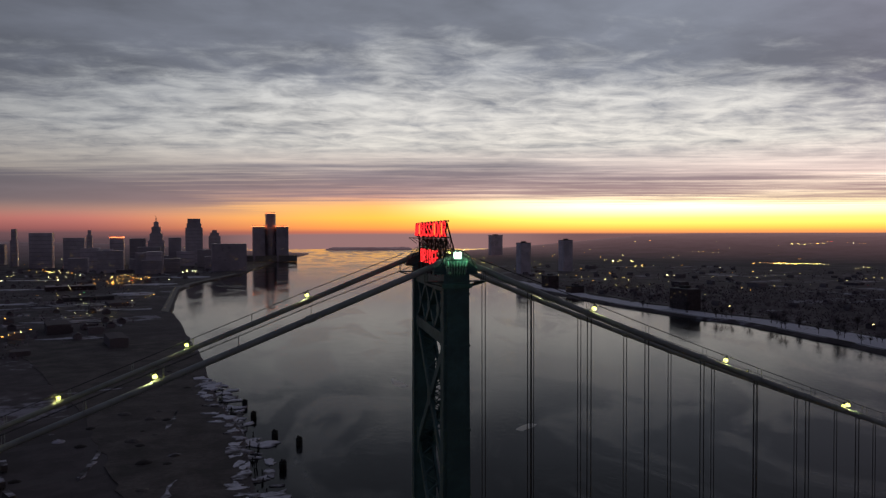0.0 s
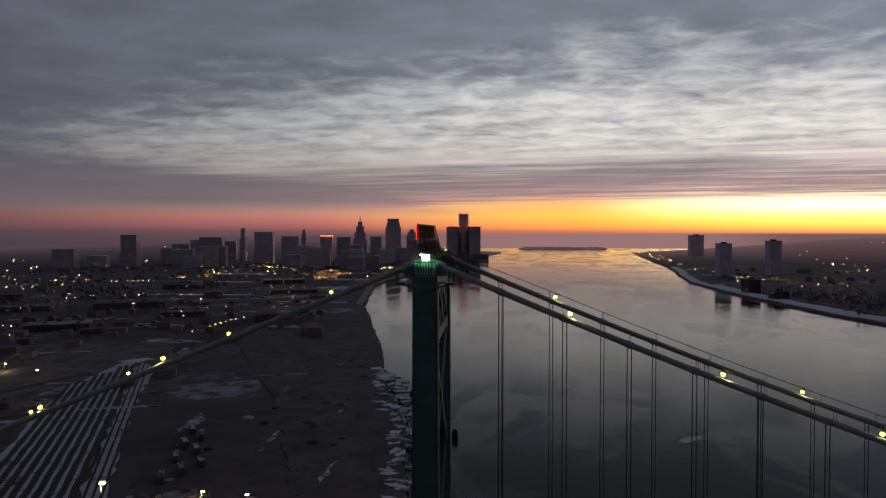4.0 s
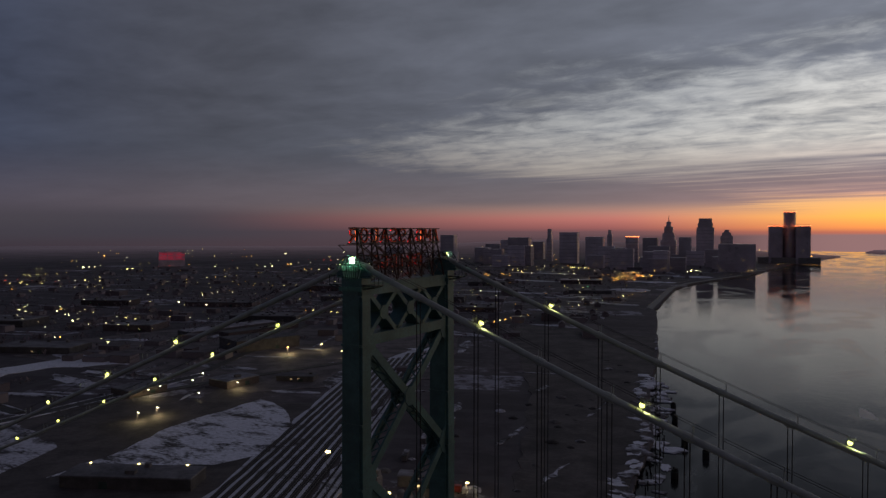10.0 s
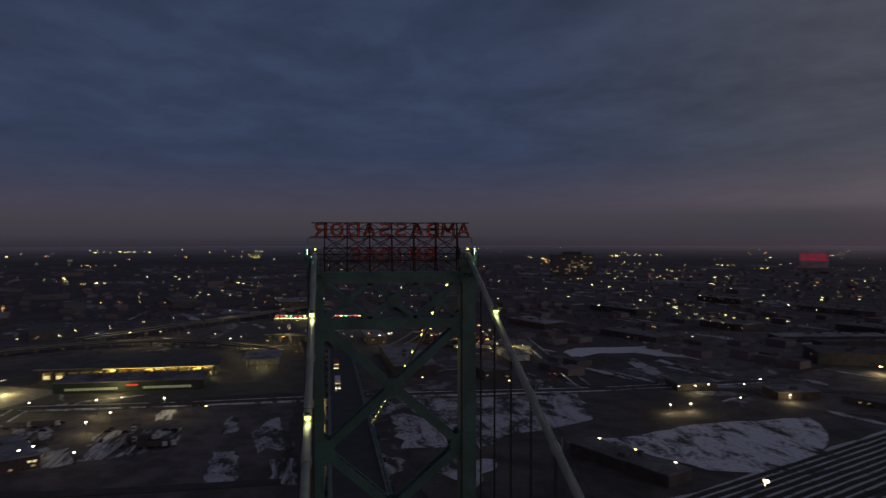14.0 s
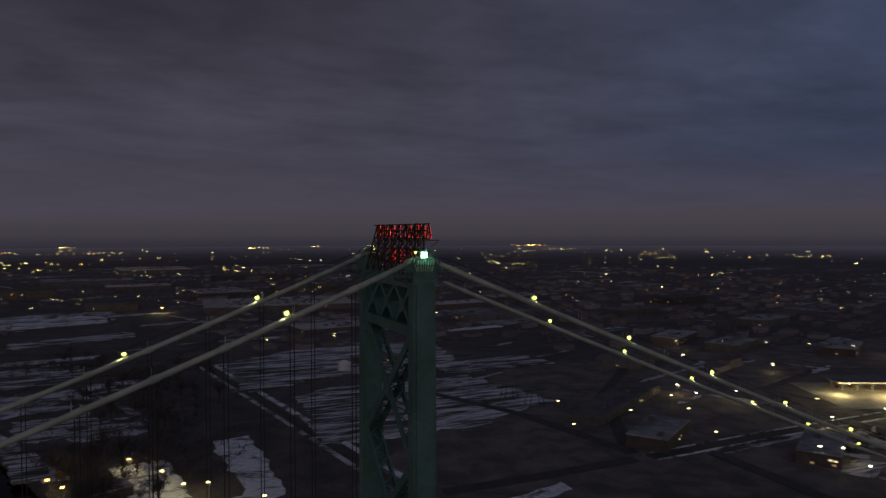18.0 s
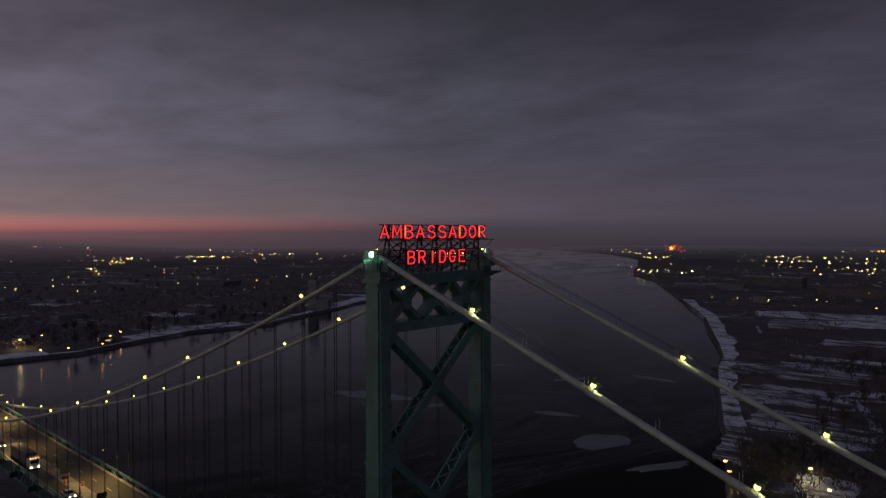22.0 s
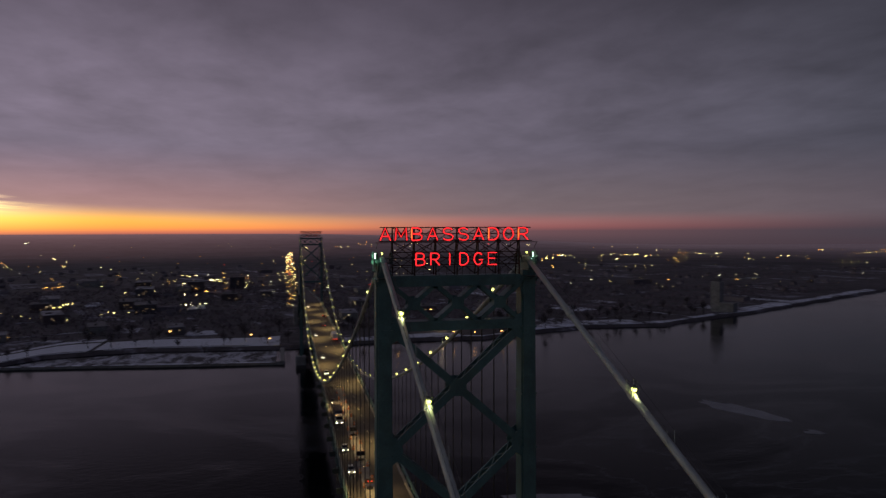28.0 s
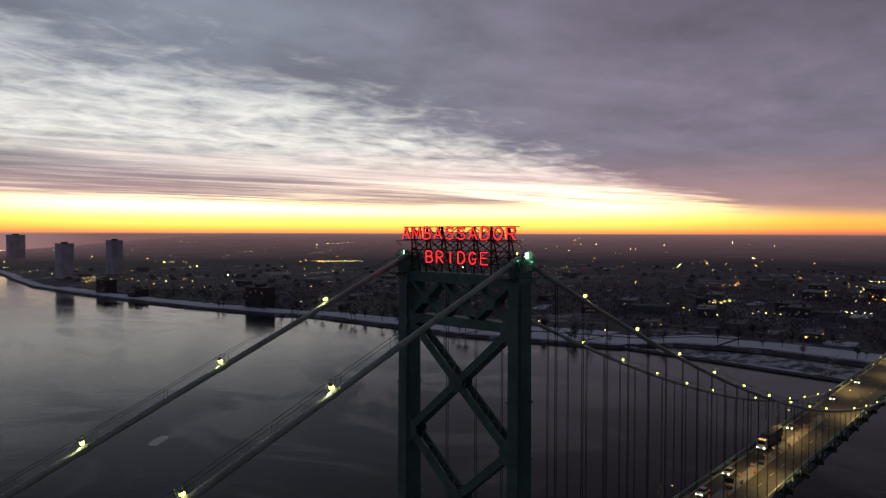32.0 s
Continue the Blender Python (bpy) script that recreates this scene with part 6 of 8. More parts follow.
for i in range(26):
    x, y = 64 + i * 4.9, 0.55 if i % 2 else 2.95
    root = thing("traffic_barrel", "orange and white traffic barrel by the closed lane", "traffic barrel", "traffic barrels", at=(x, y, deck_z(x) + 0.012))
    Solid().loft([[(q * math.cos(2 * math.pi * k / 10), q * math.sin(2 * math.pi * k / 10), zz) for k in range(10)] for q, zz in ((0.36, 0), (0.33, 0.1), (0.27, 1.0), (0.2, 1.05))]).part("drum", BARREL, root)
    Solid().rod((0, 0, 0.55), (0, 0, 0.75), 0.305, 10).part("band", WHITE_PAINT, root)
for x in (82, 103, 126):
    root = thing("arrow_board", "dark lane-closure board on a trailer with red lamps", "arrow board", "arrow boards", at=(x, 1.8, deck_z(x) + 0.012))
    Solid().box(-0.06, 0.06, -1.1, 1.1, 1.4, 2.6).part("panel", PILE, root)
    Solid().beam((0, 0, 0.3), (0, 0, 1.4), 0.12, 0.12).part("mast", POLE, root)
    Solid().box(-0.9, 0.9, -0.5, 0.5, 0.3, 0.45).part("trailer", PILE, root)
    for k in range(3):
        Solid().box(-0.12, -0.06, -0.55 + 0.46 * k, -0.37 + 0.46 * k, 1.9, 2.05).part("lamp", L_RED if x == 82 else GLASS_DARK, root)
    for wy in (-0.55, 0.55):
        wheel(root, 0, wy, 0.3)
CAR_DARK, CAR_SILVER = material("dark_car_paint", (0.03, 0.03, 0.035), 0.3, 0.2, 0.1, 2.0, 0.0), material("silver_car_paint", (0.45, 0.46, 0.47), 0.3, 0.4, 0.1, 2.0, 0.0)
for x, y, t, m in ((95, 5.2, 180, WHITE_PAINT), (113, 5.4, 180, CAR_SILVER), (167, 5.3, 180, CAR_DARK), (218, 5.0, 180, WHITE_PAINT), (256, 4.6, 180, CAR_SILVER), (330, 5.2, 180, WHITE_PAINT), (374, -1.6, 0, CAR_DARK), (430, -4.6, 0, CAR_DARK), (505, 5.2, 180, WHITE_PAINT)):
    car(x, y, deck_z(x) + 0.01, t, m, {0: "dark car driving away across the bridge", 180: "car with lit headlights crossing the bridge"}[t], "bridge traffic")
truck(145, 5.2, deck_z(145) + 0.01, 180, SHED, "box truck with lit headlights crossing the bridge", "bridge traffic")
truck(316, -4.6, deck_z(316) + 0.01, 0, WHITE_PAINT, "white box truck crossing the bridge", "bridge traffic")
truck(-262, -3.5, deck_z(-262) + 0.01, 0, WHITE_PAINT, "white box truck on the approach road", "bridge traffic")
truck(-330, -3.5, deck_z(-330) + 0.01, 0, TRAILER_RED, "red box truck on the approach road", "bridge traffic")

# ---- downstream, near shore: snow fields, park, works ----
def shore_strip(y0, y1, a, b, mat, seed, label):
    n = max(3, int(abs(y1 - y0) / 22))
    r = random.Random(seed)
    ys = np.linspace(y0, y1, n)
    left = [(shore_w(y) - b + r.uniform(-4, 4), y) for y in ys]
    right = [(shore_w(y) - a, y) for y in ys]
    return poly_sheet("snow_field", right + left[::-1], 2.4, 3.5, mat, label, "snow", kind="structure")


def snow_lot(x, y, a, b, turn, mat, seed, z, label="wind-swept snow lying in streaks on an empty field", wave=1.0):
    """A ragged, roughly rectangular snow field, a by b."""
    c, s_ = math.cos(radians(turn)), math.sin(radians(turn))
    corners = [(-a / 2, -b / 2), (a / 2, -b / 2), (a / 2, b / 2), (-a / 2, b / 2)]
    r = random.Random(seed)
    corners = [(u * r.uniform(0.8, 1.1), v * r.uniform(0.75, 1.15)) for u, v in corners]
    pts = ragged([(x + u * c - v * s_, y + u * s_ + v * c) for u, v in corners], 5, wave * min(a, b) * 0.06 + 0.4, seed)
    poly_sheet("snow_field", pts, 2.4, z, mat, label, "snow", kind="structure")


shore_strip(-290, -640, 3, 15, SNOW, 1, "snow-covered riverside strip above a straight seawall")
shore_strip(-640, -1100, 4, 22, SNOW, 2, "snow-covered riverside strip above a straight seawall")
# open fields downstream: streaks of old snow, broken by soil
for k, (x, y, a, b, t) in enumerate([(124, -560, 110, 40, 12), (92, -470, 70, 52, 14), (72, -396, 46, 40, 10), (104, -640, 90, 16, 8), (100, -540, 60, 20, 12), (150, -1010, 190, 60, 16), (90, -770, 120, 34, 18), (40, -508, 50, 16, 12),
                                     (104, -585, 70, 50, 16), (46, -378, 44, 36, 12), (80, -322, 16, 44, 14), (128, -960, 150, 90, 16), 
                                     (-260, -466, 110, 36, 4), (-300, -200, 110, 10, 4), (-300, -147, 30, 12, 20), (-136, -182, 36, 8, 16), (-40, -880, 120, 14, 6),
                                     (-100, -700, 90, 12, 6), (-190, -590, 80, 14, 8), (-350, -680, 80, 12, 5), (-480, -600, 80, 18, 10), (-420, -380, 50, 12, 30), (210, -880, 60, 70, 18), (260, -980, 60, 60, 20)]):
    snow_lot(x, y, a, b * 1.3, t, (SNOW_STREAK, SNOW_THIN, SNOW_STREAK, SNOW)[k % 4], 90 + k, 3.47 + 0.004 * k)
for pts, mat, amp, k, lab in (([(-64, -296), (-76, -412), (-109, -432), (-218, -428), (-236, -330), (-168, -298), (-114, -288)], SNOW_STREAK, 4.0, 84, "wind-streaked thin snow over an empty field"),
                              ([(-44, -440), (-120, -470), (-240, -500), (-260, -610), (-130, -620), (-40, -560)], SNOW_STREAK, 5.0, 85, "wind-streaked thin snow over an empty field"),
                              ([(41, -297), (16, -303), (6, -236), (-14, -234), (-14, -226), (28, -228), (31, -250)], SNOW, 1.6, 86, "lamplit trodden snow round the boathouse"),
                              ([(-9, -323), (-30, -327), (-33, -228), (-16, -224)], SNOW, 1.8, 87, "fenced plot of old snow beside the track")):
    poly_sheet("snow_field", ragged(pts, 6, amp, k), 2.4, 3.66 + 0.05 * (k - 84), mat, lab, "snow", kind="structure")
# lots by the plaza and the rail district
for k, (x, y, a, b, t) in enumerate([(-345, -178, 74, 20, 20), (-322, -118, 50, 40, 4), (-330, -96, 34, 8, 4), (-352, -66, 40, 8, 4), (-947, -270, 120, 7, 2), (-806, -375, 56, 10, 10), (-420, 470, 30, 10, 20), (-300, 62, 50, 18, 4),
                                     (-380, -110, 30, 10, 4), (-270, -60, 60, 14, 4), (-220, -110, 40, 12, 8), (-262, -30, 40, 14, 4), (-640, -420, 90, 18, 25), (-760, -260, 70, 14, 25), (-470, 300, 80, 12, 20), (-620, 420, 70, 16, 20)]):
    snow_lot(x, y, a, b, t, SNOW_STREAK if k % 3 else SNOW_THIN, 190 + k, 3.62 + 0.004 * k, "snowy parking lot with bare tracks", 1.6)
poly_sheet("snow_lot", ragged([(-561, 217), (-584, 236), (-578, 317), (-564, 332), (-513, 322), (-527, 299), (-548, 282), (-550, 248), (-531, 217)], 9, 2.0, 57), 2.5, 3.66, SNOW_FULL, "bright snow round the edge of a sports ground", "snow lot", kind="structure")
for k in range(34):
    r = random.Random(500 + k)
    x, y = ((r.uniform(-350, -300), r.uniform(-140, -95)) if k < 18 else (r.uniform(-375, -315), r.uniform(-190, -165)))
    z = 3.8
    if k % 4 == 0:
        truck(x, y, z, 4 + 90 * (k % 8 == 0), SHED, "box trailer parked on a snowy lot", "parked trucks", lights=False)
    else:
        car(x, y, z, 4 + 90 * (k % 2), (CAR_DARK, SHED, CAR_DARK)[k % 3], "dark car parked on a snowy lot", "parked cars", lights=False)


def street(pts, w, verge=True, lift=0.0):
    P_ = [Vector(p) for p in pts]
    for o, ww, mat, nm, lb, cat in ((0, w, ASPHALT, "street", "dark wet street between winter lots", "street"), (w / 2 + 1.2, 1.1, SNOW, "snow_verge", "broken snowy verge along a street", "snow"), (-w / 2 - 1.2, 1.3, SNOW, "snow_verge", "broken snowy verge along a street", "snow")):
        if o and not verge:
            continue
        a, b = [], []
        for i, p in enumerate(P_):
            d = (P_[min(i + 1, len(P_) - 1)] - P_[max(0, i - 1)]).normalized()
            n = Vector((-d.y, d.x))
            a.append(tuple(p + n * (o - ww / 2)))
            b.append(tuple(p + n * (o + ww / 2)))
        poly_sheet(nm, a + b[::-1], 2.4, (3.82 if o else 3.74) + lift, mat, lb, cat, kind="structure")


for k, pts in enumerate((((-160, -400), (-197, -304), (-211, -212)), ((-205, -204), (-150, -202), (-97, -202)), ((-215, -203), (-300, -207), (-410, -208)), ((-412, 40), (-404, 192), (-411, 330)), ((-660, 204), (-540, 192), (-418, 183)),
            ((-404, 200), (-380, 320), (-330, 470)), ((30, -930), (22, -740), (8, -600)), ((-412, -208), (-408, -100), (-412, 34)), ((-250, -196), (-246, -110), (-246, -30)), ((-212, -218), (-280, -330), (-420, -460)),
            ((-420, 340), (-520, 560), (-700, 900)), ((-30, -566), (-60, -760), (-80, -860)))):
    street(pts, 8.0, pts[0][0] in (-215, -412, -660), 0.005 * k)
for x, y, m, e in ((-384, -192, L_WHITE, 1500), (-385, -153, L_WHITE, 1500), (-384, -112, L_WHITE, 1500), (-351, -135, L_WHITE, 500), (-282, -157, L_WHITE, 0), (-358, -82, L_WARM, 0), (-420, 60, L_WARM, 0), (-398, 120, L_WARM, 0), (-560, 150, L_WARM, 900), (-540, 160, L_AMBER, 0), (-548, 172, L_WARM, 0)):
    street_lamp(x, y, 11, m, 0.55, group="lot lamps", light=e)
building("store", -548, 162, 44, 18, 6, 4, WHITE_PAINT, ROOF_SNOW, "low pale store with bright windows by a car lot", "store", windows=7)
for k, (x, y) in enumerate([(-460, 172), (-457, 178), (-459, 184), (-452, 176)]):
    car(x, y, 3.8, 90, CAR_DARK, "waiting car with lit lamps on a street", "waiting cars")
# thickets: dark brush on the open ground
brush = Solid()
r = random.Random(77)
for i in range(900):
    if i < 520:
        y = r.uniform(-560, -268)
        x = 12 + (-y - 268) * 0.03 + r.gauss(0, 20 - 0.03 * (-y - 268))
    elif i < 700:
        x, y = r.gauss(66, 13), r.gauss(-298, 26)
    else:
        x, y = r.uniform(20, 160), r.uniform(-680, -400)
        if r.random() < 0.5:
            x, y = 96 + r.gauss(0, 20), -600 + r.gauss(0, 9)
    if x > shore_w(y) - 6:
        continue
    h = r.uniform(3, 9)
    for k in range(12):
        a = r.uniform(0, 6.28)
        p = Vector((x + r.gauss(0, h * 0.22), y + r.gauss(0, h * 0.22), 2.6 + h * r.uniform(0.05, 0.7)))
        d = Vector((math.cos(a) * h * 0.22, math.sin(a) * h * 0.22, h * 0.3))
        w = Vector((-d.y, d.x, 0)).normalized() * h * 0.05
        brush.add([p - w, p + w, p + d], [(0, 1, 2)])
tagged(brush.part("thicket", TWIG), "dark bare thicket on open ground by the river", "thicket", kind="stuff")
building("boathouse", 45, -256, 15, 11, 6, 20, SHED, ROOF, "dark boathouse among bare trees", "boathouse", windows=1)
# a straight service road with snowy verges
for o, w_, m, nm, lb in ((0, 5, ASPHALT, "service_road", "straight dark service road"), (-7, 4, SNOW, "snow_verge", "snowy verge along a service road"), (6, 3, SNOW_THIN, "snow_verge", "snowy verge along a service road")):
    a, b = Vector((-84, -205)), Vector((-28, -560))
    d = (b - a).normalized()
    n = Vector((-d.y, d.x))
    pts = [a + n * (o - w_ / 2), b + n * (o - w_ / 2), b + n * (o + w_ / 2), a + n * (o + w_ / 2)]
    poly_sheet(nm, [tuple(p) for p in pts], 2.4, 3.56, m, lb, "road" if o == 0 else "snow", kind="structure")
for x, y, e, m in ((65, -270, 900, L_AMBER), (32, -286, 1400, L_WARM), (58, -257, 900, L_AMBER), (10, -240, 1700, L_WARM), (-20, -212, 0, L_WARM), (0, -238, 500, L_WARM), (18, -262, 900, L_WARM), (-10, -1010, 7000, L_AMBER)):
    street_lamp(x, y, 8, m, 0.6, light=e, group="park lamps")
for k, (x, y, w, d, h, t) in enumerate([(42, -258, 20, 13, 5, 20), (60, -1080, 70, 40, 10, 4), (-420, -760, 110, 40, 9, 6),
                                        (230, -1350, 150, 40, 16, 2), (430, -1480, 120, 40, 22, 2), (-300, -1300, 160, 50, 11, 4), (-560, -960, 100, 44, 10, 8), (-620, -720, 80, 36, 9, 12), 
                                        (-520, -440, 56, 30, 8, 20), (-170, -520, 40, 18, 6, 8), (-700, -560, 70, 34, 9, 16), (-800, -820, 90, 44, 10, 12), (120, -1650, 180, 60, 12, 2), (-250, -1700, 200, 60, 12, 2)]):
    building("works_hall" if w > 60 else "low_hall", x, y, w, d, h, t, (SHED, BRICK)[k % 2], (ROOF_SNOW, ROOF)[k % 2], ("wide works hall with a snow-pale flat roof", "low brick hall with a dark roof")[k % 2], "hall", "works halls", windows=rng.randint(1, 4))
for x, y, w, d, h, t in ((-180, -1025, 225, 130, 9, -4), (-206, -743, 125, 54, 6, 8), (-118, -1290, 96, 110, 8, 8), (-25, -2150, 190, 190, 11, 6), (20, -1480, 120, 60, 9, 6), (-420, -905, 120, 44, 8, 6)):
    building("works_hall", x, y, w, d, h, t, BRICK, WORKS_ROOF, "very wide works hall under a pale sheet-metal roof", "hall", "works halls", windows=3)
tank = thing("storage_tank", "pale round storage tank", "tank", at=(-133, -490, base_z(0, 0)))
Solid().rod((0, 0, 0), (0, 0, 7), 5.2, 24).part("shell", WHITE_PAINT, tank)
Solid().loft([[(q * math.cos(2 * math.pi * k / 24), q * math.sin(2 * math.pi * k / 24), z) for k in range(24)] for q, z in ((5.2, 7.0), (4.0, 8.4), (2.0, 9.4), (0.4, 9.7))]).part("dome", WHITE_PAINT, tank)
# steel frame of a tall gantry among the works, with lamps
for x, y in ((-205, -335), (-215, -318)):
    root = thing("gantry", "open steel yard gantry", "gantry", "gantries", at=(x, y, base_z(0, 0)))
    for a in (-6, 6):
        for b in (-3, 3):
            Solid().beam((a, b, 0), (a * 0.6, b, 12), 0.4, 0.4).part("leg", STEEL_DARK, root)
    Solid().beam((-9, 0, 12), (9, 0, 12), 1.2, 1.0).part("girder", STEEL_DARK, root)
for x, y in ((-222, -300), (-250, -262), (-285, -250), (-300, -282), (-262, -205), (-330, -240), (-380, -235), (-200, -250), (-165, -640), (-170, -655), (-70, -640), (-95, -640), (-450, -330)):
    street_lamp(x, y, 8, L_WARM, 0.5)
# far gas flare and its stack, and the dock lights beyond the bend
fl = thing("gas_flare", "tall stack with an orange flame far down the river", "flare stack", at=(1082, -2418, 2.5))
Solid().rod((0, 0, 0), (0, 0, 46), 1.3, 10, 0.8).part("stack", STEEL_DARK, fl)
r = random.Random(4)
# vapour with the flame's light painted as dull red emission, orange within, a hot core
for name, lab, col, power, n, rad, wide, high in (("vapour", "vapour with the flame's dull red light painted as a glow", (1.0, 0.20, 0.11), 0.13, 60, (1.5, 4.6), 17, 6), ("flame", "", (1.0, 0.17, 0.04), 0.75, 12, (2.5, 4.8), 7, 4),
                                                   ("flame_core", "", (1.0, 0.45, 0.10), 4.0, 4, (2.6, 3.8), 3.0, 1.5)):
    s = Solid()
    for k in range(n):
        b_ = ball(r.uniform(*rad), (r.gauss(0, wide) * 0.8 - (5 if n > 20 else 0), r.gauss(0, 3) + 8 * (n < 20) + 9 * (n < 8), 56 + r.gauss(0, high) * 0.8), 10, 7)
        s.add(b_.v, b_.f)
    s.part(name, glow("gas_" + name, col, power), fl, lab, smooth=True)
dock = thing("loading_dock", "long lit loading dock across the river", "dock", at=(1140, -1330, -3.0))
dock.rotation_euler = (0, 0, radians(50))
Solid().chamfer_box(-45, 45, -8, 8, 0, 5.0, 0.4).part("quay", CONCRETE, dock)
Solid().box(-30, 20, -5, 5, 5.0, 12).part("shed", SHED, dock)
for k in range(7):
    Solid().box(-40 + 12 * k, -38.4 + 12 * k, 7.6, 8.4, 7, 8.6).part("dock_lamp", L_AMBER, dock)
# ---- the far (eastern) shore ----
def east_strip(name, y0, y1, a, b, z1, mat, seed, label, cat, amp=2.0):
    n = max(3, int(abs(y1 - y0) / 16))
    r = random.Random(seed)
    ys = np.linspace(y0, y1, n)
    inner = [(shore_e(y) + a + r.uniform(0, amp), y) for y in ys]
    outer = [(shore_e(y) + b + r.uniform(-amp, amp) * 2, y) for y in ys]
    return poly_sheet(name, inner + outer[::-1], 1.0, z1, mat, label, cat, kind="structure")


for k, (y0, y1, a, b) in enumerate([(30, 210, 4, 66), (215, 330, 4, 84), (335, 460, 4, 104), (465, 640, 4, 70), (640, 990, 4, 50), (990, 1500, 4, 44), (1500, 2300, 5, 30), (-40, -110, 3, 26), (-112, -170, 3, 34), (-172, -262, 3, 10),
                                    (-264, -420, 4, 44), (-424, -600, 5, 20), (-600, -760, 4, 40), (-760, -1100, 6, 30)]):
    east_strip("snow_field", y0, y1, a, b, 3.5, SNOW_FULL if y0 > 0 else SNOW, 30 + k, "snowy riverside lawn sloping to the water", "snow", 3.0)
east_strip("shore_path", 60, 1500, 6, 9, 3.54, ASPHALT, 49, "narrow dark riverside path on the snowy lawn", "path", 0.3)
east_strip("shore_road", 60, 1500, 60, 69, 3.56, ASPHALT, 50, "dark shore road behind the snowy lawn", "road", 0.3)
for k, (x, y, a, b, t) in enumerate([(808, 212, 46, 40, 10), (770, 120, 40, 30, 5), (740, 260, 16, 70, 0), (900, -398, 60, 46, 20), (990, -488, 50, 30, 20), (866, -135, 24, 30, 0), (1032, -228, 20, 70, 10), (700, -104, 50, 20, 10), (770, -325, 60, 50, 10),
                                     (1060, 160, 60, 24, 5), (960, 205, 36, 30, 5), (1150, 330, 60, 24, 8), (1240, 420, 80, 30, 8), (860, 560, 90, 20, 20), (1320, -60, 60, 26, 4), (1180, -330, 70, 30, 20), (850, -620, 70, 40, 30), (960, -760, 90, 30, 30)]):
    snow_lot(x, y, a, b, t, SNOW if k % 2 else SNOW_THIN, 260 + k, 3.6 + 0.004 * k, "old snow on open ground among bare trees")
gt = thing("shore_tower", "tall pale concrete storage tower on the headland", "tower", at=(821, -590, base_z(821, -590)))
gt.rotation_euler = (0, 0, radians(35))
Solid().chamfer_box(-6.5, 6.5, -8, 8, 0, 44, 0.4).part("shaft", CONCRETE, gt)
Solid().box(-4, 4, -5, 5, 44, 49).part("head_house", SHED, gt)
Solid().box(-26, -6.6, -9, 9, 0, 14).part("annex", CONCRETE, gt)
# breakwater and the ice behind it
bw = thing("breakwater", "straight concrete breakwater pier with a snowy top", "breakwater", at=(0, 0, 0))
pts = [(567, 26), (579, 130), (590, 200), (600, 285)]
s, sn = Solid(), Solid()
for (xa, ya), (xb, yb) in zip(pts, pts[1:]):
    s.beam((xa, ya, -1.4), (xb, yb, -1.4), 4.5, 7.0)
    sn.beam((xa, ya, 2.18), (xb, yb, 2.18), 4.1, 0.35)
s.part("wall", CONCRETE, bw)
sn.part("snow_cap", SNOW, bw)
tagged(Solid().beam((566, 26, 0.2), (642, 27, 0.2), 4.0, 6.0).part("breakwater", CONCRETE), "short concrete jetty closing the basin", "breakwater")
poly_sheet("basin_ice", ragged([(572, 32), (640, 33), (655, 160), (640, 240), (606, 276), (594, 200), (583, 130)], 12, 1.0, 8), -0.2, 0.10, SNOW_THIN, "grey snow-dusted ice in the still basin", "ice")
for k, (x, y, w, d, h, t) in enumerate([(552, 880, 24, 40, 31, 10), (598, 1801, 30, 34, 86, 5), (758, 1890, 30, 34, 92, 5), (938, 3290, 60, 40, 100, 5), (497, 1312, 24, 30, 25, 8), (500, 1184, 28, 20, 13, 8)]):
    z = base_z(x, y)
    root = thing("apartment_tower", "pale slab apartment tower with a few lit windows", "apartment tower", "shore apartment towers", at=(x, y, z))
    root.rotation_euler = (0, 0, radians(t))
    Solid().box(-w / 2, w / 2, -d / 2, d / 2, 0, h).part("wall", APARTMENT if h > 40 else BRICK, root)
    Solid().box(-w / 2 - 0.4, w / 2 + 0.4, -d / 2 - 0.4, d / 2 + 0.4, h, h + 1.2).part("roof", ROOF, root)
    Solid().box(-w / 5, w / 5, -d / 6, d / 6, h + 1.2, h + 5).part("plant_room", SHED, root)
    for f in range(1, int(h / 3.2)):
        Solid().box(-w / 2 - 0.25, w / 2 + 0.25, -d / 2 - 0.25, d / 2 + 0.25, f * 3.2 - 0.15, f * 3.2 + 0.15).part("floor_band", APARTMENT if h > 40 else BRICK, root)
    r = random.Random(k)
    for i in range(4):
        f, b = r.randint(1, int(h / 3.2) - 1), r.uniform(-0.45, 0.45) * d
        Solid().box(-w / 2 - 0.12, -w / 2 - 0.02, b - 0.9, b + 0.9, f * 3.2 + 0.9, f * 3.2 + 2.1).part("window", L_WINDOW_DIM, root)
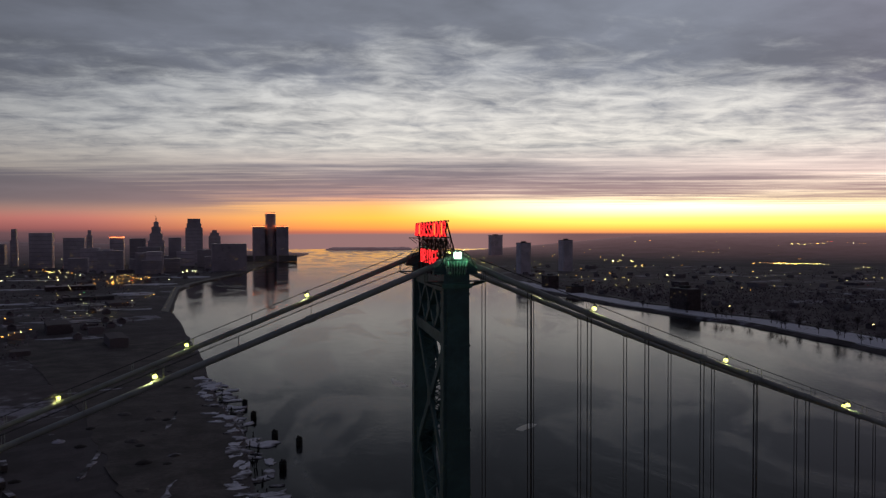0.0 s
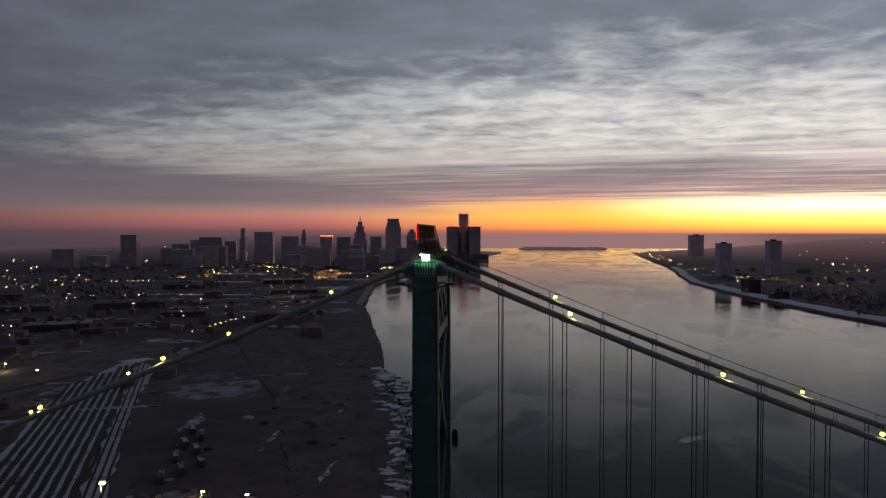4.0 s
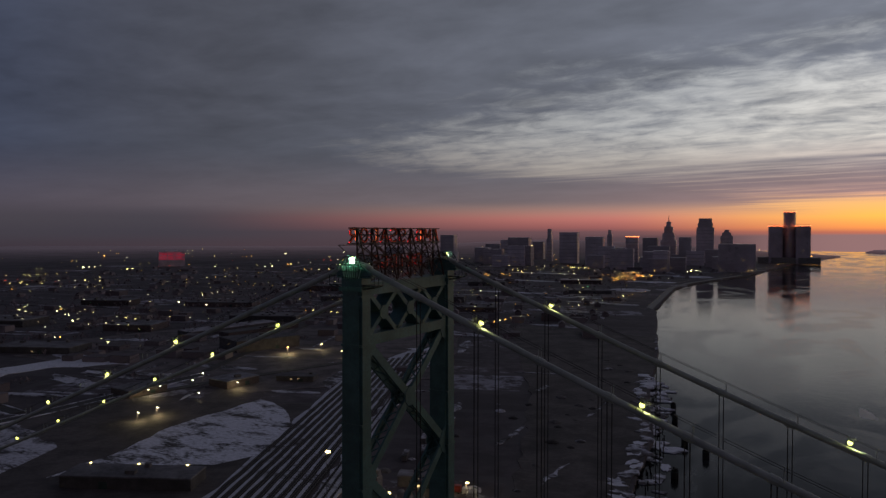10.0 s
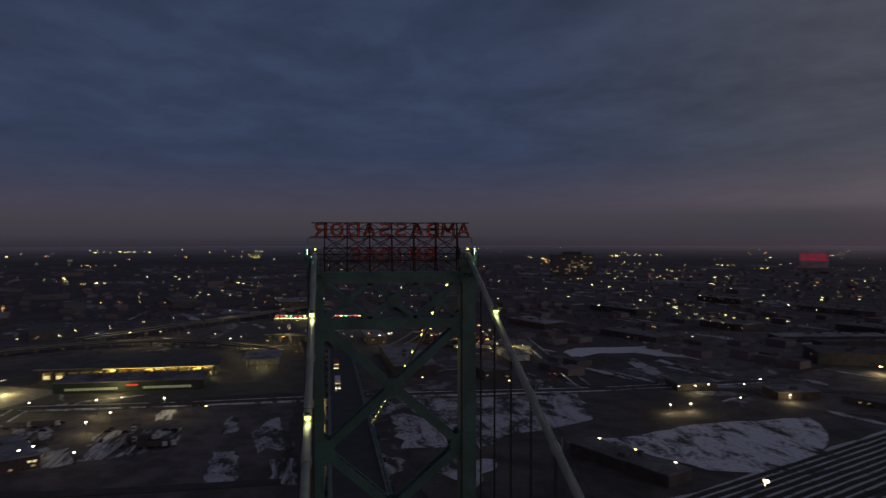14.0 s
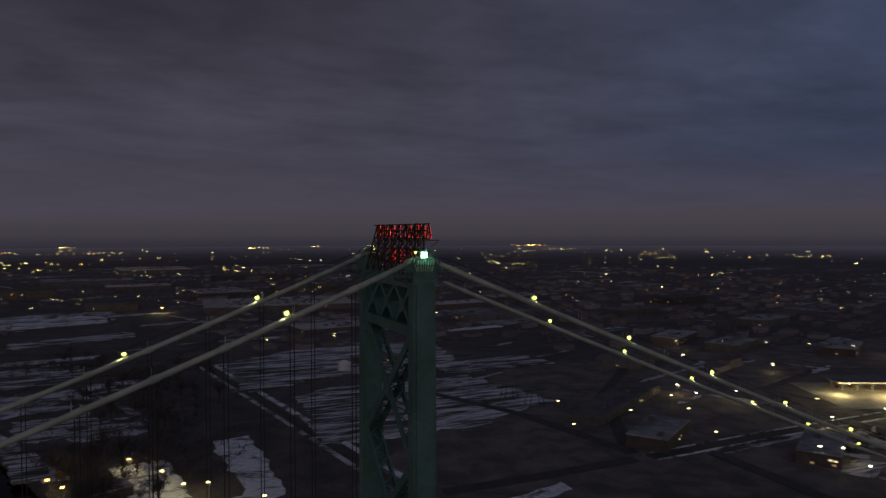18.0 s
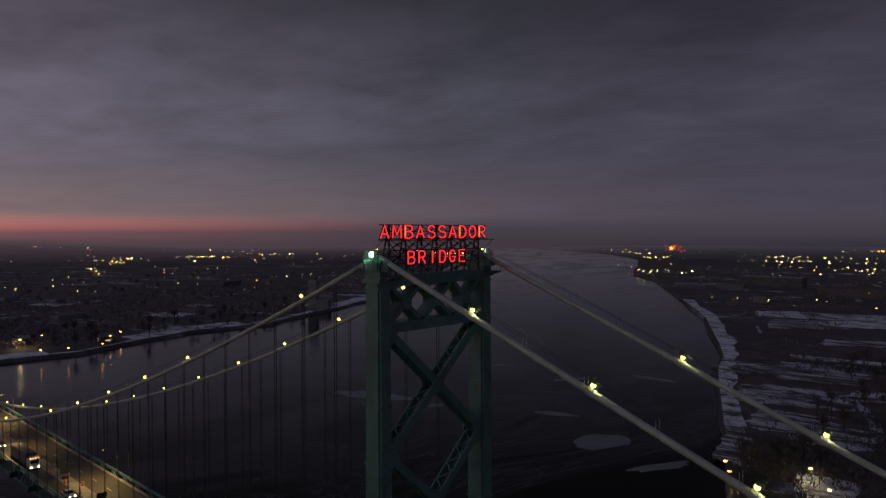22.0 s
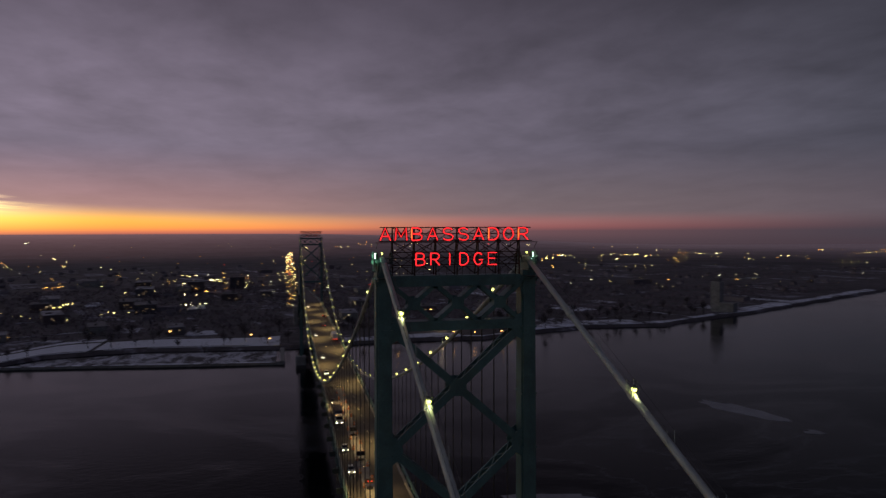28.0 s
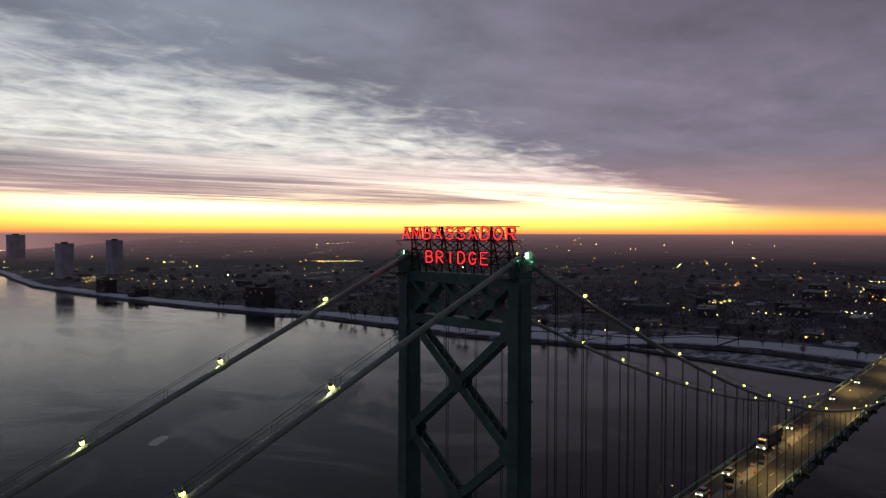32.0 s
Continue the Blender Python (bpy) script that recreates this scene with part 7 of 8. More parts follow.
for k, (x, y, w, d, h, t) in enumerate([(925, 325, 60, 24, 12, 20), (1009, 225, 50, 30, 14, 10), (1118, 385, 70, 26, 16, 15), (1087, 262, 60, 30, 12, 10), (1301, 280, 70, 30, 15, 8), (1358, 220, 50, 26, 12, 8), (1393, 200, 60, 30, 20, 4),
                                        (1446, 125, 50, 30, 24, 4), (946, 455, 54, 24, 14, 20), (1069, 385, 40, 24, 12, 18), (780, 150, 40, 18, 9, 12), (800, 240, 46, 20, 10, 15), (770, -172, 30, 16, 7, -15), (720, -240, 26, 16, 6, -20),
                                        (880, -60, 50, 22, 9, 0), (930, -180, 44, 24, 9, -8), (1040, -90, 60, 26, 10, 0), (1250, -120, 70, 30, 10, 0), (850, 470, 40, 20, 9, 20), (960, 620, 50, 20, 9, 22), (760, 330, 34, 18, 8, 16),
                                        (1180, 120, 50, 26, 12, 4), (1240, 60, 40, 20, 10, 2), (1600, 440, 80, 40, 12, 8), (1500, 320, 60, 30, 14, 8)]):
    building("campus_block" if y > 0 else "shore_building", x, y, w, d, h, t, (BRICK, SHED, CONCRETE)[k % 3], (ROOF_SNOW, ROOF)[k % 2], ("brick block with lit windows among bare trees", "low flat-roofed block in a dark suburb")[k % 2], "building", "far shore blocks", windows=8 + k % 7, lit=(L_WINDOW, L_AMBER)[k % 5 == 0])
street_lamp(735, -161, 9, L_AMBER, 1.1, light=3500, group="shore lamps")
for x, y in ((650, -178), (760, -189), (652, -210), (727, -258), (702, -237), (655, -95), (657, -156), (655, 40), (690, 60), (640, 330), (655, 430), (640, 620), (600, 840)):
    street_lamp(x, y, 8, L_AMBER if y < 100 else L_WARM, 0.7, group="shore lamps")

# ---- downtown skyline up the river ----
def tower_block(x, y, w, d, h, label, setbacks=(), wall=None, crown=None, spire=0, round_=False, turn=8, group="downtown towers"):
    z = base_z(x, y) - 1
    root = thing("office_tower", label, "office tower", group, at=(x, y, z))
    root.rotation_euler = (0, 0, radians(turn))
    wall = wall or TOWER_WALL
    z0, ww, dd = 0, w, d
    levels = [*setbacks, (1.0, 1.0)] if not setbacks else list(setbacks)
    for frac, scale in (levels or [(1.0, 1.0)]):
        z1 = h * frac
        ww, dd = w * scale, d * scale
        s = Solid()
        if round_:
            s.rod((0, 0, z0), (0, 0, z1), ww / 2, 20)
        else:
            s.box(-ww / 2, ww / 2, -dd / 2, dd / 2, z0, z1)
        body = s.part("shaft", wall, root)
        n = max(2, int((z1 - z0) / 12))
        for i in range(1, n):
            zz = z0 + (z1 - z0) * i / n
            b = Solid()
            if round_:
                b.rod((0, 0, zz), (0, 0, zz + 2.2), ww / 2 + 0.4, 20)
            else:
                b.box(-ww / 2 - 0.4, ww / 2 + 0.4, -dd / 2 - 0.4, dd / 2 + 0.4, zz, zz + 2.2)
            b.part("window_band", TOWER_GLASS, body)
        z0 = z1
    if crown:
        b = Solid()
        if round_:
            b.rod((0, 0, h - 4.0), (0, 0, h - 2.4), ww / 2 + 0.8, 20)
        else:
            b.box(-ww / 2 - 0.8, ww / 2 + 0.8, -dd / 2 - 0.8, dd / 2 + 0.8, h - 4.0, h - 2.4)
        b.part("light_band", crown, root)
    if spire:
        Solid().rod((0, 0, h), (0, 0, h + spire), 2.2, 6, 0.5).part("spire", STEEL_DARK, root)
    r = random.Random(int(x))
    for i in range(3):
        zz = r.uniform(0.08, 0.5) * h
        a = r.uniform(-0.4, 0.4) * w * 0.6
        Solid().box(a - 1.2, a + 1.2, -d / 2 - 0.9, -d / 2 - 0.5, zz, zz + 1.6).part("window", L_WINDOW_DIM, root)
    return root


T2 = "hazy downtown office tower against the dawn"
tower_block(-1230, 2195, 52, 40, 108, T2, crown=None)
tower_block(-1002, 2632, 22, 22, 132, T2, setbacks=((0.7, 1.0), (1.0, 0.7)))
tower_block(-860, 2470, 68, 40, 118, T2)
tower_block(-740, 2405, 62, 40, 102, T2)
tower_block(-803, 2803, 19, 19, 128, T2, setbacks=((0.85, 1.0), (1.0, 0.6)))
tower_block(-665, 2634, 46, 36, 105, "downtown tower with a glowing orange roof sign", crown=ROOF_LINE)
tower_block(-556, 2762, 58, 44, 160, "stepped downtown tower with a spire and a lit crown", setbacks=((0.55, 1.0), (0.72, 0.78), (0.88, 0.55), (1.0, 0.3)), spire=24)
tower_block(-415, 2737, 46, 40, 171, "tall downtown tower with stepped shoulders", setbacks=((0.8, 1.35), (0.9, 1.15), (1.0, 1.0)))
tower_block(-347, 2797, 44, 36, 128, "downtown tower with a pointed roof", setbacks=((0.82, 1.0), (0.92, 0.75), (1.0, 0.4)))
tower_block(-231, 2157, 102, 40, 84, "dark broad riverside slab tower", wall=TOWER_GLASS)
tower_block(-458, 2577, 42, 36, 100, T2)
tower_block(-577, 2552, 52, 36, 98, T2)
tower_block(-995, 2310, 78, 40, 99, T2)
tower_block(-1100, 2450, 60, 40, 88, T2)
tower_block(-930, 2200, 60, 40, 70, T2)
tower_block(-640, 2300, 80, 40, 66, T2)
tower_block(-500, 2350, 70, 40, 72, T2)
tower_block(-330, 2420, 60, 40, 60, T2)
tower_block(-1400, 2100, 70, 40, 62, T2)
r = random.Random(31)
for k in range(22):
    y = r.uniform(2020, 2800)
    x = shore_w(y) - r.uniform(120, 1250)
    tower_block(x, y, r.uniform(36, 80), r.uniform(26, 40), r.uniform(34, 78), "hazy mid-rise city block below the towers", group="city blocks", crown=None)
# the riverside cluster: one tall round tower among four lower ones
for dx, dy in ((-46, -22), (46, -22), (-46, 26), (46, 26)):
    tower_block(-136 + dx, 2867 + dy, 46, 46, 146, "dark glass riverside tower with an orange lit roofline", wall=TOWER_GLASS, crown=ROOF_LINE)
tower_block(-135, 2868, 42, 42, 199, "tall round glass tower with orange light bands", wall=TOWER_GLASS, crown=ROOF_LINE, round_=True)
tagged(Solid().box(-240, -30, 2820, 2920, 2, 26).part("podium", CONCRETE), "broad concrete podium below the riverside towers", "podium")
# the red-lit block
rb = thing("red_lit_block", "broad block with glowing red horizontal light bands", "building", at=(-1954, 1545, base_z(-1954, 1545)))
rb.rotation_euler = (0, 0, radians(52))
Solid().box(-42, 42, -14, 14, 0, 51).part("wall", APARTMENT, rb)
for k in range(5):
    for a, b in ((-40, -16), (-12, 10 - 6 * (k % 2)), (13, 40 - 9 * (k % 3 == 1))):
        Solid().box(a, b, -14.7, -14.1, 24 + 5.2 * k, 25.5 + 5.2 * k).part("light_band", RED_BAND, rb)
Solid().box(-20, 20, -10, 10, 51, 54).part("plant_room", APARTMENT, rb)
# a big block with rows of lit windows in the west
lb = thing("lit_block", "dark multi-storey block with rows of lit windows", "building", at=(-1705, 635, base_z(-1705, 635)))
lb.rotation_euler = (0, 0, radians(80))
Solid().box(-54, 54, -16, 16, 0, 56).part("wall", SHED, lb)
Solid().box(-24, 24, -10, 10, 56, 64).part("plant_room", SHED, lb)
r = random.Random(8)
for f in range(9):
    for k in range(13):
        if r.random() < (0.55 if 4 < k < 11 and 1 < f < 6 else 0.12):
            Solid().box(-50 + 8 * k, -46.5 + 8 * k, -16.6, -16.1, 6 + 5.4 * f, 8.4 + 5.4 * f).part("window", L_WINDOW if r.random() < 0.08 else L_WINDOW_DIM, lb)
# low wooded island in the river far upstream, its haze painted as a glow
s = Solid()
n = 60
ring = [(452 + 300 * math.cos(2 * math.pi * k / n), 4760 + 90 * math.sin(2 * math.pi * k / n)) for k in range(n)]
s.loft([[(x, y, -2) for x, y in ring], [(x, y, 4) for x, y in ring], [(452 + (x - 452) * 0.9, 4760 + (y - 4760) * 0.7, 11 + 4 * math.sin(k * 0.32) + 2 * math.sin(k * 1.7)) for k, (x, y) in enumerate(ring)]])
tagged(s.part("island", glow("hazy_island", (0.066, 0.038, 0.045), 1.0)), "low dark wooded island far up the river in painted haze", "island", kind="structure")
# promenade lamps along the upstream shore
for i in range(24):
    y = 1010 + i * 42
    street_lamp(shore_w(y) - 8, y, 7, L_WINDOW, 0.3, group="promenade lamps")
for i in range(26):
    y = 2080 + i * 55
    street_lamp(shore_w(y) - 14, y, 8, L_WARM if i % 3 else L_AMBER, 0.5, group="promenade lamps")
poly_sheet("promenade", [(shore_w(y) - 3, y) for y in range(1010, 2000, 30)] + [(shore_w(y) - 14, y) for y in range(1990, 1010, -30)], 2.4, 3.6, CONCRETE, "pale concrete riverside promenade", "promenade", kind="structure")
for k, (x, y, a, b) in enumerate([(-300, 1060, 60, 12), (-330, 1350, 40, 40), (-350, 1600, 60, 30), (-300, 1850, 50, 40), (-520, 1180, 80, 14), (-620, 1500, 90, 16), (-700, 1800, 100, 18)]):
    pts = [(x + a * math.cos(t), y + b * math.sin(t)) for t in np.linspace(0, 2 * math.pi, 16, endpoint=False)]
    poly_sheet("snow_field", ragged(pts, 10, 3, 130 + k), 2.4, 3.5, SNOW, "snowy open lot along the riverfront", "snow", kind="structure")

# ---- trees ----
def tree_parts(seed, h):
    """A bare winter tree: tapered trunk, limbs, and a crown of fine twig blades."""
    r = random.Random(seed)
    trunk, crown = Solid(), Solid()
    trunk.rod((0, 0, -0.3), (0, 0, h * 0.45), 0.03 * h, 6, 0.018 * h)
    trunk.rod((0, 0, h * 0.44), (r.uniform(-.05, .05) * h, r.uniform(-.05, .05) * h, h * 0.86), 0.018 * h, 5, 0.004 * h)
    tips = []
    for i in range(9):
        a, e = i * 2.4 + r.uniform(-.4, .4), r.uniform(0.5, 1.1)
        z0 = h * r.uniform(0.28, 0.6)
        L = h * r.uniform(0.26, 0.42)
        tip = Vector((math.cos(a) * math.cos(e) * L, math.sin(a) * math.cos(e) * L, z0 + math.sin(e) * L))
        trunk.rod((0, 0, z0), tip, 0.011 * h, 4, 0.003 * h)
        tips.append((Vector((0, 0, z0)), tip))
    for i in range(230):
        a, b = tips[r.randrange(len(tips))]
        p = a + (b - a) * r.uniform(0.45, 1.05) + Vector((r.gauss(0, 0.05), r.gauss(0, 0.05), r.gauss(0.02, 0.05))) * h
        d = Vector((p.x, p.y, h * 0.2)).normalized() * h * r.uniform(0.08, 0.17) + Vector((r.gauss(0, .03), r.gauss(0, .03), r.gauss(0.03, .03))) * h
        w = Vector((-d.y, d.x, r.uniform(-1, 1))).normalized() * h * 0.012
        crown.add([p - w, p + w, p + d], [(0, 1, 2)])
    return trunk, crown


def tree(x, y, src):
    return copy_thing(src, Matrix.Translation((x, y, base_z(x, y) + 0.2)) @ Matrix.Rotation(rng.uniform(0, 6.28), 4, "Z"))


sources = []
for k, h in enumerate((9.0, 12.0, 15.0, 18.0)):
    tr, cr = tree_parts(k, h)
    root = thing("bare_tree", "bare dark winter tree with fine twigs", "tree", "bare trees", at=(620 + 40 * k, 100 + 30 * k, base_z(0, 0) + 0.2))
    tr.part("trunk", BARK, root)
    cr.part("crown", TWIG, root)
    sources.append(root)
for i in range(225):
    if i < 150:
        y = rng.uniform(-640, 980)
        if -18 < y < 18:
            continue
        x = shore_e(y) + rng.choice((rng.uniform(6, 36), rng.uniform(55, 130)))
    elif i < 190:
        x, y = rng.uniform(20, 66), rng.uniform(-330, -225)
        x = min(x, shore_w(y) - 6)
    else:
        y = rng.uniform(-640, -360)
        x = rng.uniform(-30, 90)
    tree(x, y, sources[rng.randrange(4)])

# ---- what nobody could count: far houses, woods and lights ----
near_road = lambda x, y: (abs(y) < 20 and abs(x - SPAN / 2) < 720)


def on_land(x, y, m=14):
    return x < shore_w(y) - m or x > shore_e(y) + m


def scatter(n, seed, r0, r1, side, power=0.75):
    r = random.Random(seed)
    out = []
    while len(out) < n:
        q = r0 + (r1 - r0) * r.random() ** power
        a = r.uniform(0, 2 * math.pi)
        x, y = q * math.cos(a), q * math.sin(a)
        if on_land(x, y, 60) and not near_road(x, y) and (side == 0 or (side > 0) == (x > shore_e(y))):
            out.append((x, y, r))
    return out


def built_up(x, y):
    """How densely a district is built, from -1 to 1."""
    return 0.6 * math.sin(x * 0.0031 + 1.3) * math.sin(y * 0.0027 + 0.4) + 0.4 * math.sin(x * 0.0071 + y * 0.0053) + 0.25 * math.sin(x * 0.013 - y * 0.011)


def far_house(x, y, t, r):
    w, d, h = r.uniform(9, 15), r.uniform(7, 10), r.uniform(3.5, 6)
    if r.random() < 0.06:
        w, d, h = r.uniform(24, 60), r.uniform(16, 30), r.uniform(5, 12)
    c, s_ = math.cos(t), math.sin(t)
    z = base_z(x, y)
    P4 = [(x + a * c - b * s_, y + a * s_ + b * c) for a, b in ((-w / 2, -d / 2), (w / 2, -d / 2), (w / 2, d / 2), (-w / 2, d / 2))]
    houses.prism([(*p, z) for p in P4], [(*p, z + h) for p in P4])
    rise = d * 0.34 if w < 20 else 0.6
    mid = [(x - w / 2 * c, y - w / 2 * s_, z + h + rise), (x + w / 2 * c, y + w / 2 * s_, z + h + rise)]
    roofs.add([*[(*p, z + h) for p in P4], *mid], [(0, 1, 5, 4), (2, 3, 4, 5), (1, 2, 5), (3, 0, 4)])


def tuft(x, y, h, r, n=8):
    z = base_z(x, y)
    for k in range(n):
        a = r.uniform(0, 6.28)
        p = Vector((x + r.gauss(0, h * 0.42), y + r.gauss(0, h * 0.42), z + h * r.uniform(0.0, 0.6)))
        d = Vector((math.cos(a) * h * 0.25, math.sin(a) * h * 0.25, h * 0.32))
        w = Vector((-d.y, d.x, 0)).normalized() * h * 0.10
        woods.add([p - w, p + w, p + d], [(0, 1, 2)])


# houses stand along the streets of a grid turned with the river
houses, roofs, woods = Solid(), Solid(), Solid()
r = random.Random(11)
GRID = radians(21)
gc, gs = math.cos(GRID), math.sin(GRID)
for i in range(-52, 53):
    for j in range(-240, 241):
        u, v = j * 15.0, i * 62.0 + (12 if j % 2 else -12)
        x, y = u * gc - v * gs, u * gs + v * gc
        q = math.hypot(x, y)
        if q < 620 or q > 2400 or not on_land(x, y, 70) or near_road(x, y) or (-900 < x < 300 and -1250 < y < 700):
            continue
        if abs(u % 150) < 12:
            continue
        k = built_up(x, y)
        if r.random() < (0.24 + 0.30 * k) * (0.4 if x > 0 else 1.0) * (1 - 0.75 * (q - 620) / 1800):
            far_house(x + r.uniform(-2, 2), y + r.uniform(-2, 2), GRID + (math.pi / 2 if r.random() < 0.7 else 0), r)
        elif r.random() < 0.30:
            tuft(x + r.uniform(-6, 6), y + r.uniform(-6, 6), r.uniform(6, 12), r, 6)
# small blocks, sheds and yards filling the districts near the bridge
for i in range(-40, 30):
    for j in range(-50, 30):
        u, v = j * 26.0, i * 31.0
        x, y = u * gc - v * gs, u * gs + v * gc
        inside = (-1000 < x < -420 and 240 < y < 760) or (-680 < x < -420 and 150 < y < 250) or (-1000 < x < -330 and -1250 < y < -350) or (-330 < x < -70 and -1250 < y < -600) or (-330 < x < -250 and 420 < y < 900)
        if not inside or abs(u % 150) < 14 or r.random() < 0.45:
            continue
        if any(math.hypot(x - a, y - b) < c + 17 for a, b, c in PLACED):
            continue
        if r.random() < 0.62:
            w, d, h = r.uniform(10, 24), r.uniform(9, 18), r.uniform(3.5, 7.5)
            t, z = GRID, base_z(x, y)
            P4 = [(x + a * gc - b * gs, y + a * gs + b * gc) for a, b in ((-w / 2, -d / 2), (w / 2, -d / 2), (w / 2, d / 2), (-w / 2, d / 2))]
            houses.prism([(*p, z) for p in P4], [(*p, z + h) for p in P4])
            roofs.prism([(*p, z + h) for p in P4], [(*p, z + h + 0.5) for p in P4])
        else:
            for k in range(3):
                tuft(x + r.uniform(-9, 9), y + r.uniform(-9, 9), r.uniform(4, 9), r, 9)
tagged(houses.part("far_houses", FAR_WALL), "rows of far dark houses", "houses", kind="stuff")
tagged(roofs.part("far_roofs", FAR_ROOF), "far house roofs with traces of snow", "roofs", kind="stuff")
for x, y, r in scatter(5200, 12, 620, 2000, 0, 0.9):
    k = built_up(x, y)
    if r.random() < 0.5 + 0.6 * k or (-560 < x < 150 and -1150 < y < 640):
        continue
    tuft(x, y, r.uniform(7, 14), r)
for x, y, r in scatter(5200, 14, 640, 1500, 1, 0.9):
    if y > 1500 and r.random() < 0.5 or (560 < x < 760 and -60 < y < 480):
        continue
    tuft(x, y, r.uniform(5, 10), r, 10)
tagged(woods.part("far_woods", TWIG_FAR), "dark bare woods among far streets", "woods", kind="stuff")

# strips of old snow along kerbs, sidings and lots
strips = Solid()
r = random.Random(404)
made = 0
while made < 420:
    q, az = 430 + 2000 * r.random() ** 1.1, r.uniform(0, 2 * math.pi)
    x, y = q * math.cos(az), q * math.sin(az)
    if not on_land(x, y, 60) or near_road(x, y) or (x > 0 and y > -200 and r.random() < 0.6):
        continue
    made += 1
    t = GRID + (math.pi / 2 if r.random() < 0.35 else 0) + r.uniform(-0.05, 0.05)
    a, b = r.uniform(12, 60) * (0.7 + q / 2500), r.uniform(1.2, 5.5) * (0.7 + q / 1800)
    ring = []
    for k in range(14):
        f = 2 * math.pi * k / 14
        u, v = a * math.cos(f) * r.uniform(0.75, 1.1), b * math.sin(f) * r.uniform(0.35, 1.25)
        ring.append((x + u * math.cos(t) - v * math.sin(t), y + u * math.sin(t) + v * math.cos(t)))
    z = base_z(x, y)
    strips.prism([(*p, z - 0.3) for p in ring], [(*p, z + 0.85 + 0.0006 * made) for p in ring])
tagged(strips.part("snow_strips", SNOW_THIN), "strips of grey old snow along kerbs and empty lots", "snow", kind="stuff")

LIGHTS = {"warm": Solid(), "white": Solid(), "amber": Solid(), "red": Solid(), "green": Solid()}


def far_light(x, y, h, kind, r, size=1.0):
    q = math.hypot(x, y)
    a = (0.00020 * q + 0.04) * r.uniform(0.45, 1.25) * size
    z = base_z(x, y) + 0.4 + h
    b = a * r.uniform(1.6, 4.2)
    t = math.atan2(y, x) + math.pi / 2
    c, s_ = math.cos(t) * b, math.sin(t) * b
    n = Vector((math.cos(t + 1.5708), math.sin(t + 1.5708), 0)) * a
    LIGHTS[kind].add([(x - c, y - s_, z), (x + n.x, y + n.y, z), (x + c, y + s_, z), (x - n.x, y - n.y, z), (x, y, z + a), (x, y, z - a)],
                     [(0, 1, 4), (1, 2, 4), (2, 3, 4), (3, 0, 4), (1, 0, 5), (2, 1, 5), (3, 2, 5), (0, 3, 5)])


def pick(r, east):
    v = r.random()
    if east:
        return "warm" if v < 0.46 else "amber" if v < 0.80 else "white" if v < 0.95 else "red"
    return "warm" if v < 0.52 else "white" if v < 0.76 else "amber" if v < 0.94 else "red" if v < 0.985 else "green"


r = random.Random(21)
# single lamps and short rows, thinning out evenly towards the horizon
def spread(n, seed, side, steep=6.5):
    r = random.Random(seed)
    out = []
    while len(out) < n:
        q = 118 / math.tan(radians(1.62 + (steep - 1.62) * r.random() ** 1.5))
        az = r.uniform(0, 2 * math.pi)
        x, y = q * math.cos(az), q * math.sin(az)
        if on_land(x, y, 60) and not near_road(x, y) and (side > 0) == (x > shore_e(y)) and not (-60 < x < 300 and -900 < y < 0):
            out.append((x, y))
    return out


for x, y in spread(600, 22, -1):
    far_light(x, y, r.uniform(4, 12), pick(r, False), r)
for x, y in spread(330, 23, 1, 5.0):
    far_light(x, y, r.uniform(4, 10), pick(r, True), r)
for i, (x, y) in enumerate(spread(170, 24, -1) + spread(95, 25, 1, 5.0)):
    east = i >= 170
    t = GRID + (math.pi / 2 if r.random() < 0.5 else 0)
    kind, step = pick(r, east), r.uniform(26, 50)
    for k in range(r.randint(2, 8)):
        px, py = x + math.cos(t) * step * k + r.uniform(-3, 3), y + math.sin(t) * step * k + r.uniform(-3, 3)
        if r.random() < 0.75 and on_land(px, py, 40) and math.hypot(px, py) < 4850 and not near_road(px, py):
            far_light(px, py, r.uniform(7, 10), kind if r.random() < 0.8 else pick(r, east), r)
